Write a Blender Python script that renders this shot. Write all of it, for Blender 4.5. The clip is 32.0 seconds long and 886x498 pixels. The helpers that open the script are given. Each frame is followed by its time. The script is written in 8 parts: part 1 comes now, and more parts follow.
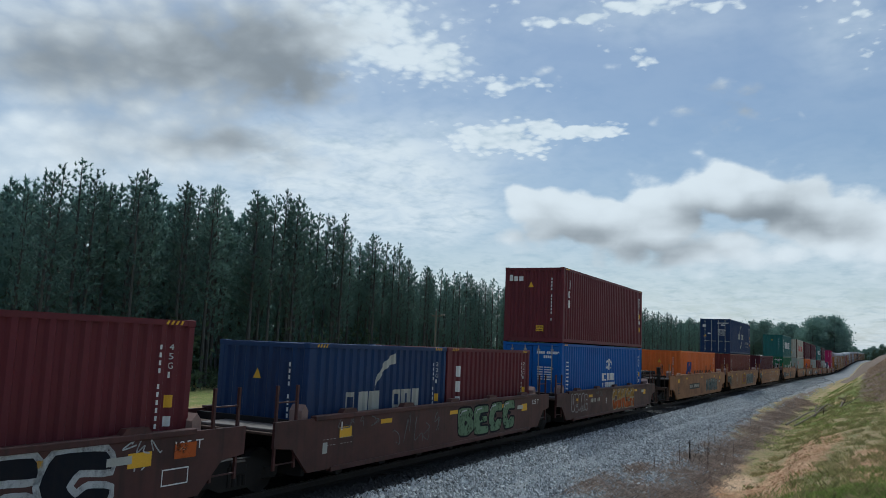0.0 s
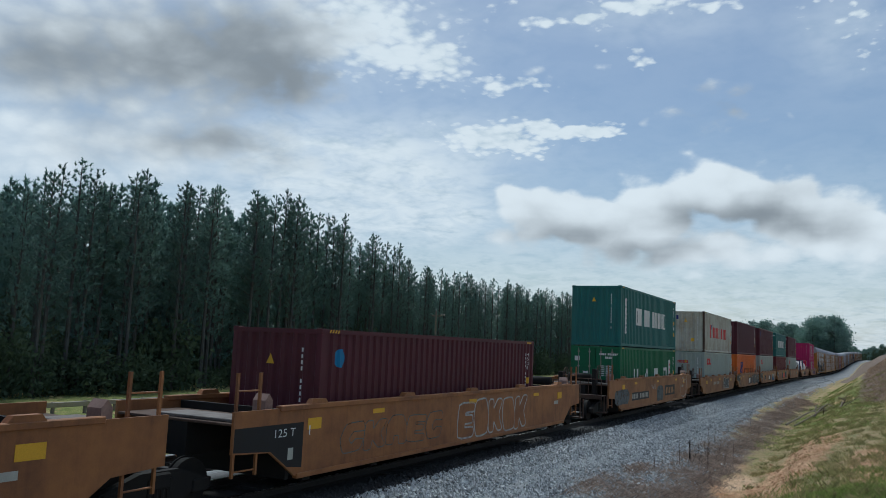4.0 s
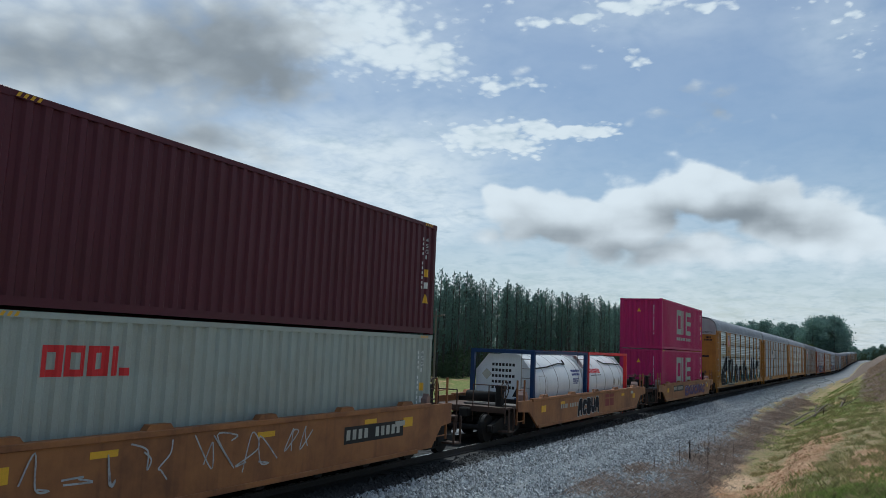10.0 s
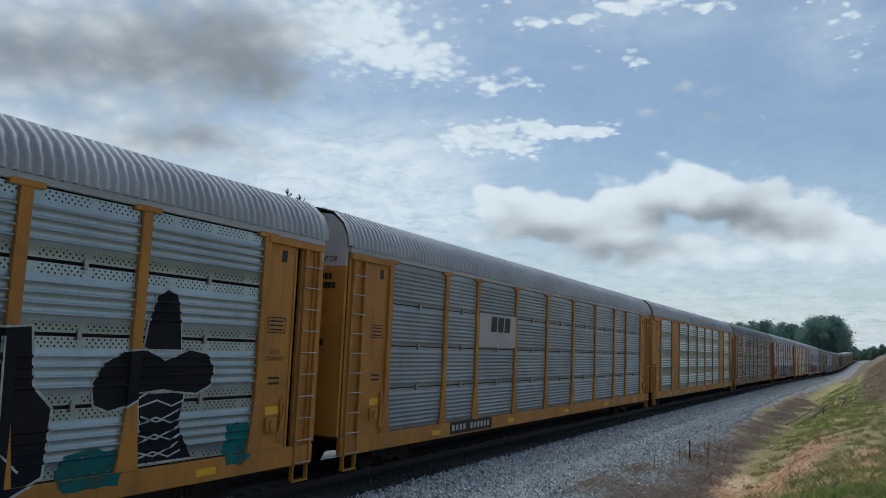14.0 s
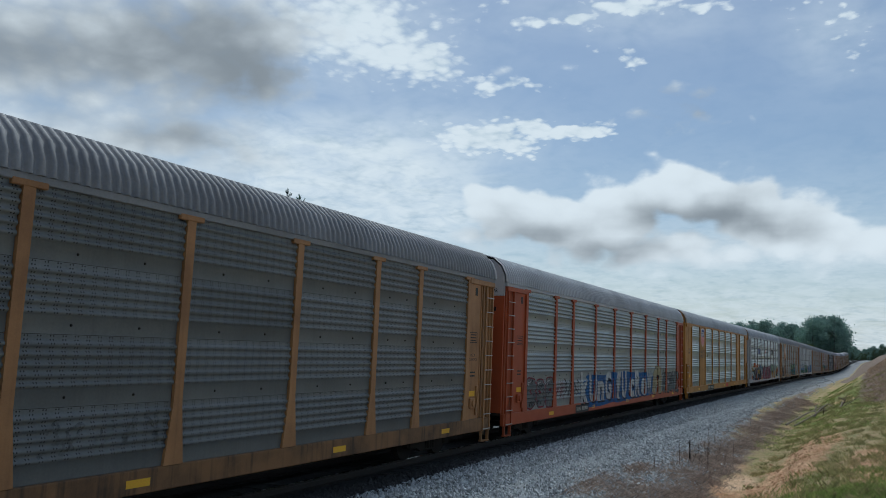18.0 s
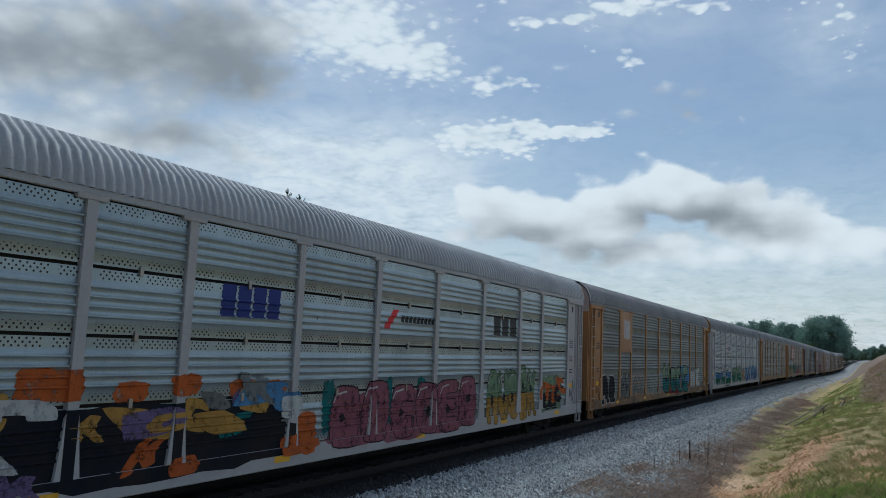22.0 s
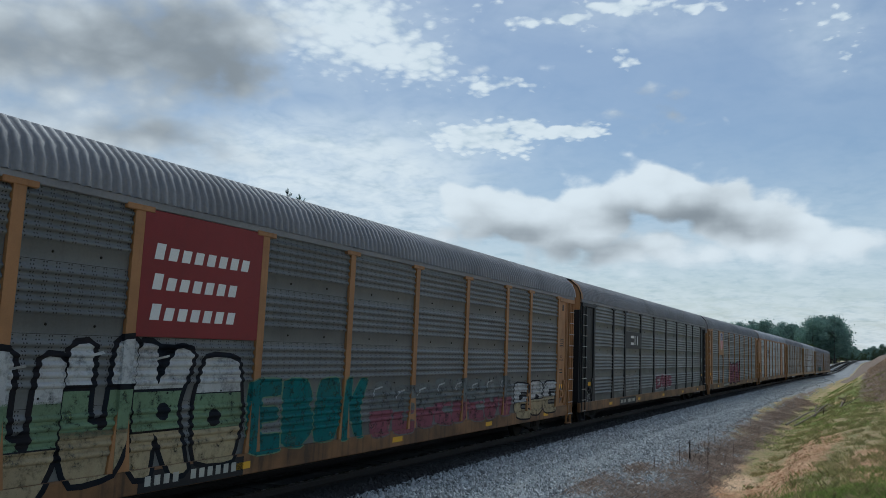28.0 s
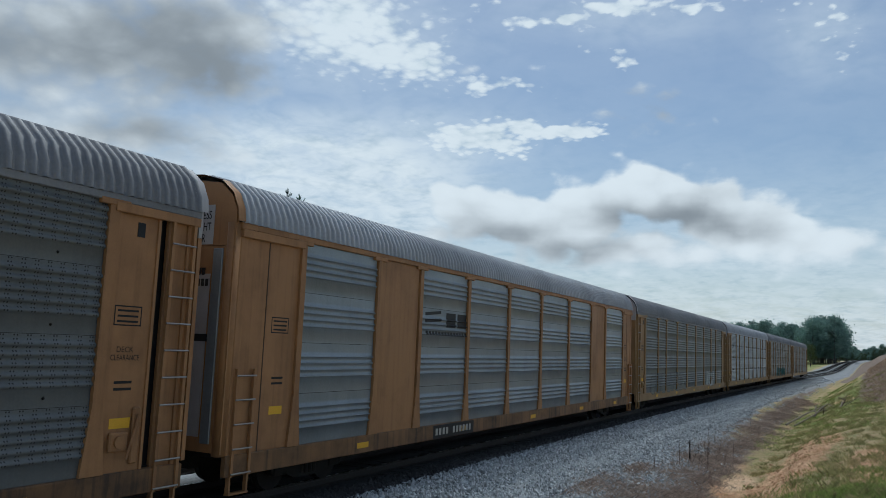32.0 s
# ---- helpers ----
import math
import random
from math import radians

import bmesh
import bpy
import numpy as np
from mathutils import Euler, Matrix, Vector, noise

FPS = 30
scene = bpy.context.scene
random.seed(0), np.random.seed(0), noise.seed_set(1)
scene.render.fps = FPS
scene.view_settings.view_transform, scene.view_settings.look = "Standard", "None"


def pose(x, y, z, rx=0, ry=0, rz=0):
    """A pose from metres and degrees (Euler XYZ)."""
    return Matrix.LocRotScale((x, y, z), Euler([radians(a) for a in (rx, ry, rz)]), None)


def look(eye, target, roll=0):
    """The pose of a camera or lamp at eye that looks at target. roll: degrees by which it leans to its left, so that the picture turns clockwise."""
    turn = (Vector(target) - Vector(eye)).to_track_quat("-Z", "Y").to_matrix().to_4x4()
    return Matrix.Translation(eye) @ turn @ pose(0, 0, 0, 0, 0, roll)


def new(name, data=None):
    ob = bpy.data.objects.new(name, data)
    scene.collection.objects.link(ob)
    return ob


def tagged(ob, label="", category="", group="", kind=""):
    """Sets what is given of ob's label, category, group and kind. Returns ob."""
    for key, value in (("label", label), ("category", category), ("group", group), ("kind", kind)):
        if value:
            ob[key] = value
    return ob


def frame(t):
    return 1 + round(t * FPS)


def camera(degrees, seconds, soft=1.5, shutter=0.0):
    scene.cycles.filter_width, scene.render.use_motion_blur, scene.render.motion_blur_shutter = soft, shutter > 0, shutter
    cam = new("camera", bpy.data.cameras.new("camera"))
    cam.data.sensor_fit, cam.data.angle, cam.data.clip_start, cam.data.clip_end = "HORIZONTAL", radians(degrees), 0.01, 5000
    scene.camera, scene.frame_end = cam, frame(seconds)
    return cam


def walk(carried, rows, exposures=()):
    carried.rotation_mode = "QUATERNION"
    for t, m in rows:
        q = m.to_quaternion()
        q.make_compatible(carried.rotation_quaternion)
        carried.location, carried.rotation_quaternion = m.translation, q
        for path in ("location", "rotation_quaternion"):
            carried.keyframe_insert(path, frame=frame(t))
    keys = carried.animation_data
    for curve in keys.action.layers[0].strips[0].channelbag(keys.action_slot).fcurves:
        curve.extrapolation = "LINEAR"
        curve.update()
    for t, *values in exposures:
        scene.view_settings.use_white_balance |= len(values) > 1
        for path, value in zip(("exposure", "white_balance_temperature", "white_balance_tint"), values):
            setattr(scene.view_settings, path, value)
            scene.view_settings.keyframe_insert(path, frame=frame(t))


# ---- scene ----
# The train's side runs along +y; rail top near the camera is z = 0, the track's centre line is x = 0.
cam = camera(59.31, 32.0, soft=0.8, shutter=0.0)
EYE = (11.022, 0.0, 2.97)
YAW, TILT, ROLL = 27.846, 6.986, 2.377
AIM = (EYE[0] - math.sin(radians(YAW)) * math.cos(radians(TILT)), math.cos(radians(YAW)) * math.cos(radians(TILT)), EYE[2] + math.sin(radians(TILT)))
walk(cam, [(0, look(EYE, AIM, ROLL)), (32, look(EYE, AIM, ROLL))], [(0, -0.07, 5550, 1), (32, -0.07, 5550, 1)])

# ---- light ----
SUN_EL, SUN_AZ = 62.0, -28.0   # degrees; azimuth from the track's far direction, towards the wood
sun_way = Vector((math.sin(radians(SUN_AZ)) * math.cos(radians(SUN_EL)), math.cos(radians(SUN_AZ)) * math.cos(radians(SUN_EL)), math.sin(radians(SUN_EL))))
sun_lamp = bpy.data.lights.new("sun", "SUN")
sun_lamp.energy, sun_lamp.angle, sun_lamp.color = 2.6, radians(13), (1.0, 0.94, 0.84)
sun = new("sun", sun_lamp)
sun.matrix_basis = look(sun_way * 100, (0, 0, 0))
world = bpy.data.worlds.new("sky")
scene.world = world
world.use_nodes = True
wn = world.node_tree.nodes
sky = wn.new("ShaderNodeTexSky")
sky.sky_type, sky.sun_disc = "NISHITA", False
sky.sun_elevation, sky.sun_rotation = radians(SUN_EL), radians(SUN_AZ)
sky.air_density, sky.dust_density, sky.ozone_density = 1.0, 1.4, 0.2
wn["Background"].inputs["Strength"].default_value = 0.080
world.node_tree.links.new(sky.outputs[0], wn["Background"].inputs[0])


# ---- track line ----
LINE_Y = np.array([-400.0, 0, 30, 45, 64, 93, 121, 149, 221, 300, 350, 450, 589, 750, 900, 1300])
LINE_X = np.array([0.0, 0, 0, 0.15, 0.5, 1.15, 1.8, 2.4, 4.2, 5.6, 6.4, 8.4, 12.4, 18, 25, 55])
LINE_Z = np.array([0.0, 0, 0, 0, 0, 0, 0, -0.08, -0.45, -0.4, 0.1, 1.6, 3.4, 4.5, 4.6, 4.0])
_fine = np.arange(-400.0, 1300.0, 2.0)
_kern = np.exp(-0.5 * (np.arange(-40, 41, 2.0) / 14.0) ** 2)
_kern /= _kern.sum()


def _smooth(values):
    v = np.interp(_fine, LINE_Y, values)
    return np.convolve(np.pad(v, 20, mode="edge"), _kern, mode="valid")


_fx, _fz = _smooth(LINE_X), _smooth(LINE_Z)


def rail_x(y):
    return np.interp(y, _fine, _fx)


def rail_z(y):
    return np.interp(y, _fine, _fz)


SPEED, SLOWING = 19.117, 0.00125


def on_track(s, half=9.0):
    """The pose of a vehicle whose middle is s metres along the line, on two points of the track."""
    a = Vector((float(rail_x(s - half)), s - half, float(rail_z(s - half))))
    b = Vector((float(rail_x(s + half)), s + half, float(rail_z(s + half))))
    d = (b - a).normalized()
    side = d.cross(Vector((0, 0, 1))).normalized()
    up = side.cross(d)
    m = Matrix((side, d, up)).transposed().to_4x4()
    m.translation = (a + b) / 2
    return m


# ---- mesh tools ----
class Shape:
    """A list of vertices and faces that becomes one mesh."""

    def __init__(self):
        self.v, self.f = [], []

    def add(self, verts, faces):
        n = len(self.v)
        self.v += [tuple(p) for p in verts]
        self.f += [tuple(n + i for i in f) for f in faces]
        return self

    def box(self, x0, x1, y0, y1, z0, z1, c=0.0):
        """A box, with its long vertical or horizontal edges chamfered by c."""
        if c <= 0:
            return self.add([(x0, y0, z0), (x1, y0, z0), (x1, y1, z0), (x0, y1, z0), (x0, y0, z1), (x1, y0, z1), (x1, y1, z1), (x0, y1, z1)],
                            [(0, 3, 2, 1), (4, 5, 6, 7), (0, 1, 5, 4), (1, 2, 6, 5), (2, 3, 7, 6), (3, 0, 4, 7)])
        pts = []
        for (X, Y, Z) in [(x, y, z) for z in (z0, z1) for y in (y0, y1) for x in (x0, x1)]:
            sx, sy, sz = (c if X == x0 else -c), (c if Y == y0 else -c), (c if Z == z0 else -c)
            pts += [(X + sx, Y + sy, Z), (X + sx, Y, Z + sz), (X, Y + sy, Z + sz)]
        bm = bmesh.new()
        for p in pts:
            bm.verts.new(p)
        bmesh.ops.convex_hull(bm, input=bm.verts)
        bm.verts.index_update()
        self.add([v.co for v in bm.verts], [[v.index for v in f.verts] for f in bm.faces])
        bm.free()
        return self

    def cyl(self, a, b, r, n=12, r2=None):
        a, b = Vector(a), Vector(b)
        d = (b - a).normalized()
        u = d.orthogonal().normalized()
        w = d.cross(u)
        r2 = r if r2 is None else r2
        ring = [u * math.cos(6.28319 * i / n) + w * math.sin(6.28319 * i / n) for i in range(n)]
        vs = [a + p * r for p in ring] + [b + p * r2 for p in ring]
        fs = [(i, (i + 1) % n, n + (i + 1) % n, n + i) for i in range(n)]
        fs += [tuple(range(n - 1, -1, -1)), tuple(range(n, 2 * n))]
        return self.add(vs, fs)

    def plate(self, pts, x0, x1):
        """A polygon in (y, z), extruded in x."""
        n = len(pts)
        vs = [(x0, y, z) for y, z in pts] + [(x1, y, z) for y, z in pts]
        fs = [tuple(range(n - 1, -1, -1)), tuple(range(n, 2 * n))] + [(i, (i + 1) % n, n + (i + 1) % n, n + i) for i in range(n)]
        return self.add(vs, fs)

    def strip(self, profile, along, lo, hi):
        """A folded sheet: profile gives (x, t) points; t runs along y or z as named, the other from lo to hi."""
        n = len(profile)
        if along == "y":
            vs = [(x, t, lo) for x, t in profile] + [(x, t, hi) for x, t in profile]
        else:
            vs = [(x, lo, t) for x, t in profile] + [(x, hi, t) for x, t in profile]
        return self.add(vs, [(i, i + 1, n + i + 1, n + i) for i in range(n - 1)])

    def mesh(self, material=None, smooth=False):
        me = bpy.data.meshes.new("shape")
        me.from_pydata(self.v, [], self.f)
        if material:
            me.materials.append(material)
        if smooth:
            me.polygons.foreach_set("use_smooth", [True] * len(me.polygons))
        me.update()
        return me


def piece(name, me, parent=None, at=None, label=""):
    ob = new(name, me)
    if parent is not None:
        ob.parent = parent
    if at is not None:
        ob.matrix_basis = at if isinstance(at, Matrix) else Matrix.Translation(at)
    if label:
        ob["label"] = label
    return ob


def part(name, shape, material, parent, label="", smooth=False):
    return piece(name, shape.mesh(material, smooth), parent, None, label)


# ---- materials ----
def surface(name, base, rough=0.5, metal=0.0, worn=None, amount=0.35, scale=1.2, grain=40.0, bump=0.15, streak=0.0, spec=0.5, vary=0.0):
    """A paint, metal or stone: base colour, worn colour in patches at two scales, streaks down it, fine relief."""
    m = bpy.data.materials.new(name)
    m.use_nodes = True
    nt = m.node_tree
    N, K = nt.nodes, nt.links
    bs = N["Principled BSDF"]
    bs.inputs["Roughness"].default_value, bs.inputs["Metallic"].default_value = rough, metal
    bs.inputs["Specular IOR Level"].default_value = spec
    tc = N.new("ShaderNodeTexCoord")
    big = N.new("ShaderNodeTexNoise")
    big.inputs["Scale"].default_value, big.inputs["Detail"].default_value, big.inputs["Roughness"].default_value = scale, 6, 0.65
    small = N.new("ShaderNodeTexNoise")
    small.inputs["Scale"].default_value, small.inputs["Detail"].default_value = grain, 4
    info = N.new("ShaderNodeObjectInfo")
    shift = N.new("ShaderNodeVectorMath")
    shift.operation = "MULTIPLY_ADD"
    K.new(info.outputs["Random"], shift.inputs[0])
    shift.inputs[1].default_value = (37, 91, 53)
    K.new(tc.outputs["Object"], shift.inputs[2])
    K.new(shift.outputs[0], big.inputs["Vector"])
    K.new(tc.outputs["Object"], small.inputs["Vector"])
    ramp = N.new("ShaderNodeMapRange")
    ramp.inputs[1].default_value, ramp.inputs[2].default_value = 0.42, 0.72
    K.new(big.outputs["Fac"], ramp.inputs[0])
    fac = ramp.outputs[0]
    if streak > 0:
        mp = N.new("ShaderNodeMapping")
        mp.inputs["Scale"].default_value = (5, 5, 0.25)
        K.new(shift.outputs[0], mp.inputs["Vector"])
        st = N.new("ShaderNodeTexNoise")
        st.inputs["Scale"].default_value, st.inputs["Detail"].default_value = 1.6, 5
        K.new(mp.outputs[0], st.inputs["Vector"])
        r2 = N.new("ShaderNodeMapRange")
        r2.inputs[1].default_value, r2.inputs[2].default_value, r2.inputs[4].default_value = 0.5, 0.75, streak
        K.new(st.outputs["Fac"], r2.inputs[0])
        ad = N.new("ShaderNodeMath")
        ad.operation, ad.use_clamp = "ADD", True
        K.new(fac, ad.inputs[0])
        K.new(r2.outputs[0], ad.inputs[1])
        fac = ad.outputs[0]
    am = N.new("ShaderNodeMath")
    am.operation = "MULTIPLY"
    am.inputs[1].default_value = amount
    K.new(fac, am.inputs[0])
    mix = N.new("ShaderNodeMix")
    mix.data_type = "RGBA"
    mix.inputs[6].default_value = (*base, 1)
    mix.inputs[7].default_value = (*(worn or [c * 0.5 for c in base]), 1)
    K.new(am.outputs[0], mix.inputs[0])
    g = N.new("ShaderNodeMapRange")
    g.inputs[3].default_value, g.inputs[4].default_value = 0.82, 1.15
    K.new(small.outputs["Fac"], g.inputs[0])
    val = g.outputs[0]
    if vary > 0:
        rv = N.new("ShaderNodeMapRange")
        rv.inputs[3].default_value, rv.inputs[4].default_value = 1 - vary, 1 + vary
        K.new(info.outputs["Random"], rv.inputs[0])
        mm = N.new("ShaderNodeMath")
        mm.operation = "MULTIPLY"
        K.new(val, mm.inputs[0])
        K.new(rv.outputs[0], mm.inputs[1])
        val = mm.outputs[0]
    sc = N.new("ShaderNodeVectorMath")
    sc.operation = "SCALE"
    K.new(mix.outputs[2], sc.inputs[0])
    K.new(val, sc.inputs["Scale"])
    K.new(sc.outputs[0], bs.inputs["Base Color"])
    rr = N.new("ShaderNodeMapRange")
    rr.inputs[3].default_value, rr.inputs[4].default_value = max(rough - 0.1, 0.05), min(rough + 0.2, 1)
    K.new(big.outputs["Fac"], rr.inputs[0])
    K.new(rr.outputs[0], bs.inputs["Roughness"])
    if bump > 0:
        bp = N.new("ShaderNodeBump")
        bp.inputs["Strength"].default_value, bp.inputs["Distance"].default_value = bump, 0.02
        K.new(small.outputs["Fac"], bp.inputs["Height"])
        K.new(bp.outputs[0], bs.inputs["Normal"])
    return m


def let_through(m, share):
    """Makes a leaf let part of the light pass."""
    nt = m.node_tree
    bs = nt.nodes["Principled BSDF"]
    thin = nt.nodes.new("ShaderNodeBsdfTranslucent")
    nt.links.new(bs.inputs["Base Color"].links[0].from_socket, thin.inputs["Color"])
    both = nt.nodes.new("ShaderNodeMixShader")
    both.inputs[0].default_value = share
    nt.links.new(bs.outputs[0], both.inputs[1])
    nt.links.new(thin.outputs[0], both.inputs[2])
    nt.links.new(both.outputs[0], nt.nodes["Material Output"].inputs[0])
    return m


_paints = {}


def paint(name, r, g, b, rough=0.5, worn=None, amount=0.4, streak=0.4, **more):
    more.setdefault("spec", 0.3)
    if name not in _paints:
        _paints[name] = surface(name, (r, g, b), rough, 0.0, worn or (0.5 * r + 0.03, 0.45 * g + 0.02, 0.45 * b + 0.015), amount, 0.9, 60.0, 0.05, streak, **more)
    return _paints[name]


burgundy = lambda: paint("burgundy_paint", 0.125, 0.017, 0.026)
maroon = lambda: paint("maroon_paint", 0.085, 0.014, 0.026)
brick_red = lambda: paint("brick_red_paint", 0.17, 0.03, 0.022)
navy = lambda: paint("navy_paint", 0.006, 0.034, 0.115)
blue = lambda: paint("blue_paint", 0.007, 0.105, 0.39)
orange = lambda: paint("orange_paint", 0.70, 0.155, 0.025)
teal = lambda: paint("teal_paint", 0.03, 0.15, 0.14)
green = lambda: paint("green_paint", 0.015, 0.14, 0.06)
pale_grey = lambda: paint("pale_grey_paint", 0.38, 0.42, 0.38, worn=(0.26, 0.2, 0.13), amount=0.3)
off_white = lambda: paint("off_white_paint", 0.52, 0.51, 0.44, worn=(0.27, 0.17, 0.09), amount=0.6, streak=0.7)
magenta = lambda: paint("magenta_paint", 0.43, 0.012, 0.115)
tan = lambda: paint("tan_paint", 0.37, 0.19, 0.08, worn=(0.17, 0.085, 0.04), amount=0.6, streak=0.6)
well_tan = lambda: paint("weathered_tan_paint", 0.33, 0.14, 0.05, worn=(0.13, 0.055, 0.032), amount=0.8, streak=0.35)
well_maroon = lambda: paint("weathered_maroon_paint", 0.085, 0.033, 0.03, worn=(0.035, 0.022, 0.02), amount=0.8, streak=0.7)
rack_yellow = lambda: paint("rack_yellow_paint", 0.43, 0.195, 0.034, worn=(0.19, 0.085, 0.03), amount=0.6, streak=0.6)
rack_orange = lambda: paint("rack_orange_paint", 0.34, 0.07, 0.024)
rack_white = lambda: paint("rack_white_paint", 0.40, 0.39, 0.40, amount=0.35)
rack_black = lambda: paint("rack_black_paint", 0.014, 0.017, 0.022)
white = lambda: paint("white_marking", 0.75, 0.75, 0.73, amount=0.15, streak=0.1)
black = lambda: paint("black_marking", 0.012, 0.013, 0.016, amount=0.2, streak=0.1)
yellow = lambda: paint("yellow_marking", 0.75, 0.42, 0.03, amount=0.2, streak=0.1)
red_mark = lambda: paint("red_marking", 0.6, 0.03, 0.035, amount=0.2, streak=0.1)
blue_mark = lambda: paint("blue_marking", 0.015, 0.03, 0.19, amount=0.2, streak=0.1)
grime = lambda: paint("grimy_black_steel", 0.014, 0.013, 0.0125, rough=0.8, worn=(0.032, 0.025, 0.02), amount=0.5)
sill_tan = lambda: paint("grimy_tan_sill", 0.22, 0.115, 0.05, worn=(0.05, 0.034, 0.024), amount=0.9, streak=0.8)
steel = surface("bare_steel", (0.36, 0.34, 0.32), 0.35, 0.9, (0.16, 0.09, 0.05), 0.4)
rust = surface("rusty_steel", (0.085, 0.05, 0.036), 0.75, 0.2, (0.06, 0.035, 0.025), 0.6)


# ---- ground ----
def bank(u, y):
    """Height of the ground over the rail's top, u metres to the side of the track."""
    u, y = np.asarray(u, float), np.asarray(y, float)
    far = np.clip((y - 56) / 44, 0, 1)
    far = far * far * (3 - 2 * far)
    near_h = np.interp(u, [-3000, -120, -38, -22, -12, -9, -6.4, -5.6, -3.2, -2.4, 2.4, 3.2, 5.2, 6.4, 7.6, 8.4, 9.4, 11, 13, 18, 30, 80, 3000],
                       [-3, -2.2, -1.6, -1.7, -1.3, -0.95, -0.75, -0.62, -0.62, -0.24, -0.24, -0.62, -0.9, -1.15, -1.3, -1.1, -0.45, 0.05, 0.35, 0.9, 1.6, 3.0, 3.5])
    far_h = np.interp(u, [-3000, -120, -38, -22, -12, -9, -6.4, -5.6, -3.2, -2.4, 2.4, 3.2, 5.0, 6.0, 7.0, 9.2, 12.3, 13.7, 18, 30, 80, 3000],
                      [-3, -2.2, -1.6, -1.7, -1.3, -0.95, -0.75, -0.62, -0.62, -0.24, -0.24, -0.62, -0.8, -1.1, -1.1, 0.4, 2.5, 3.6, 5.2, 6.5, 7, 7])
    return near_h + (far_h - near_h) * far


def ground_z(x, y):
    return bank(np.asarray(x) - rail_x(y), y) + rail_z(y)


def rough_z(x, y):
    """Ground with its small unevenness."""
    z = float(ground_z(x, y))
    u = x - float(rail_x(y))
    soft = min(max((abs(u) - 3.2) / 3.0, 0.0), 1.0)
    return z + soft * (0.16 * noise.noise((x * 0.45, y * 0.45, 3.1)) + 0.07 * noise.noise((x * 1.7, y * 1.7, 7.7)))


def blend_ground():
    """Grass, dry grass and bare orange clay in patches."""
    m = bpy.data.materials.new("grass_and_clay")
    m.use_nodes = True
    nt = m.node_tree
    N, K = nt.nodes, nt.links
    bs = N["Principled BSDF"]
    bs.inputs["Roughness"].default_value = 0.95
    bs.inputs["Specular IOR Level"].default_value = 0.15
    geo = N.new("ShaderNodeNewGeometry")

    def tex(scale, detail=6, rough=0.6):
        n = N.new("ShaderNodeTexNoise")
        n.inputs["Scale"].default_value, n.inputs["Detail"].default_value, n.inputs["Roughness"].default_value = scale, detail, rough
        K.new(geo.outputs["Position"], n.inputs["Vector"])
        return n.outputs["Fac"]

    def ramp(v, lo, hi):
        r = N.new("ShaderNodeMapRange")
        r.inputs[1].default_value, r.inputs[2].default_value = lo, hi
        K.new(v, r.inputs[0])
        return r.outputs[0]

    def mix(f, a, b):
        x = N.new("ShaderNodeMix")
        x.data_type = "RGBA"
        for s, c in ((6, a), (7, b)):
            if isinstance(c, tuple):
                x.inputs[s].default_value = (*c, 1)
            else:
                K.new(c, x.inputs[s])
        K.new(f, x.inputs[0])
        return x.outputs[2]

    def attr(name):
        a = N.new("ShaderNodeAttribute")
        a.attribute_name = name
        return a.outputs["Fac"]

    grass = mix(ramp(tex(0.8, 9, 0.75), 0.38, 0.6), (0.22, 0.22, 0.085), (0.50, 0.37, 0.215))
    dry = mix(ramp(tex(3.2, 9, 0.75), 0.35, 0.65), (0.29, 0.22, 0.175), (0.15, 0.115, 0.095))
    clay = mix(ramp(tex(1.6, 9, 0.75), 0.38, 0.62), (0.66, 0.44, 0.27), (0.43, 0.235, 0.125))
    w = N.new("ShaderNodeMath")
    w.operation = "MULTIPLY_ADD"
    K.new(tex(0.55, 8, 0.7), w.inputs[0])
    w.inputs[1].default_value = 1.1
    K.new(attr("clay"), w.inputs[2])
    lush = mix(ramp(tex(1.4, 9, 0.75), 0.35, 0.65), (0.15, 0.205, 0.055), (0.30, 0.30, 0.11))
    lw = N.new("ShaderNodeMath")
    lw.operation = "MULTIPLY_ADD"
    K.new(tex(0.7, 8, 0.7), lw.inputs[0])
    lw.inputs[1].default_value = 0.8
    K.new(attr("lush"), lw.inputs[2])
    grass = mix(ramp(lw.outputs[0], 0.72, 0.98), grass, lush)
    c1 = mix(ramp(w.outputs[0], 0.84, 1.0), grass, clay)
    sandy = mix(ramp(tex(2.5, 8, 0.7), 0.35, 0.65), (0.80, 0.58, 0.38), (0.60, 0.40, 0.25))
    c1 = mix(ramp(attr("sand"), 0.3, 0.75), c1, sandy)
    d = N.new("ShaderNodeMath")
    d.operation = "MULTIPLY_ADD"
    K.new(tex(0.4, 8, 0.7), d.inputs[0])
    d.inputs[1].default_value = 0.9
    K.new(attr("dry"), d.inputs[2])
    c2 = mix(ramp(d.outputs[0], 0.8, 1.0), c1, dry)
    st = N.new("ShaderNodeMath")
    st.operation = "MULTIPLY_ADD"
    K.new(tex(0.9, 9, 0.75), st.inputs[0])
    st.inputs[1].default_value = 1.0
    K.new(attr("stone"), st.inputs[2])
    grit = mix(ramp(tex(24, 4), 0.35, 0.68), (0.40, 0.41, 0.43), (0.14, 0.14, 0.145))
    c2 = mix(ramp(st.outputs[0], 0.92, 1.06), c2, grit)
    fine = N.new("ShaderNodeMapRange")
    fine.inputs[1].default_value, fine.inputs[2].default_value = 0.3, 0.7
    fine.inputs[3].default_value, fine.inputs[4].default_value = 0.45, 1.4
    K.new(tex(9, 9, 0.8), fine.inputs[0])
    sc = N.new("ShaderNodeVectorMath")
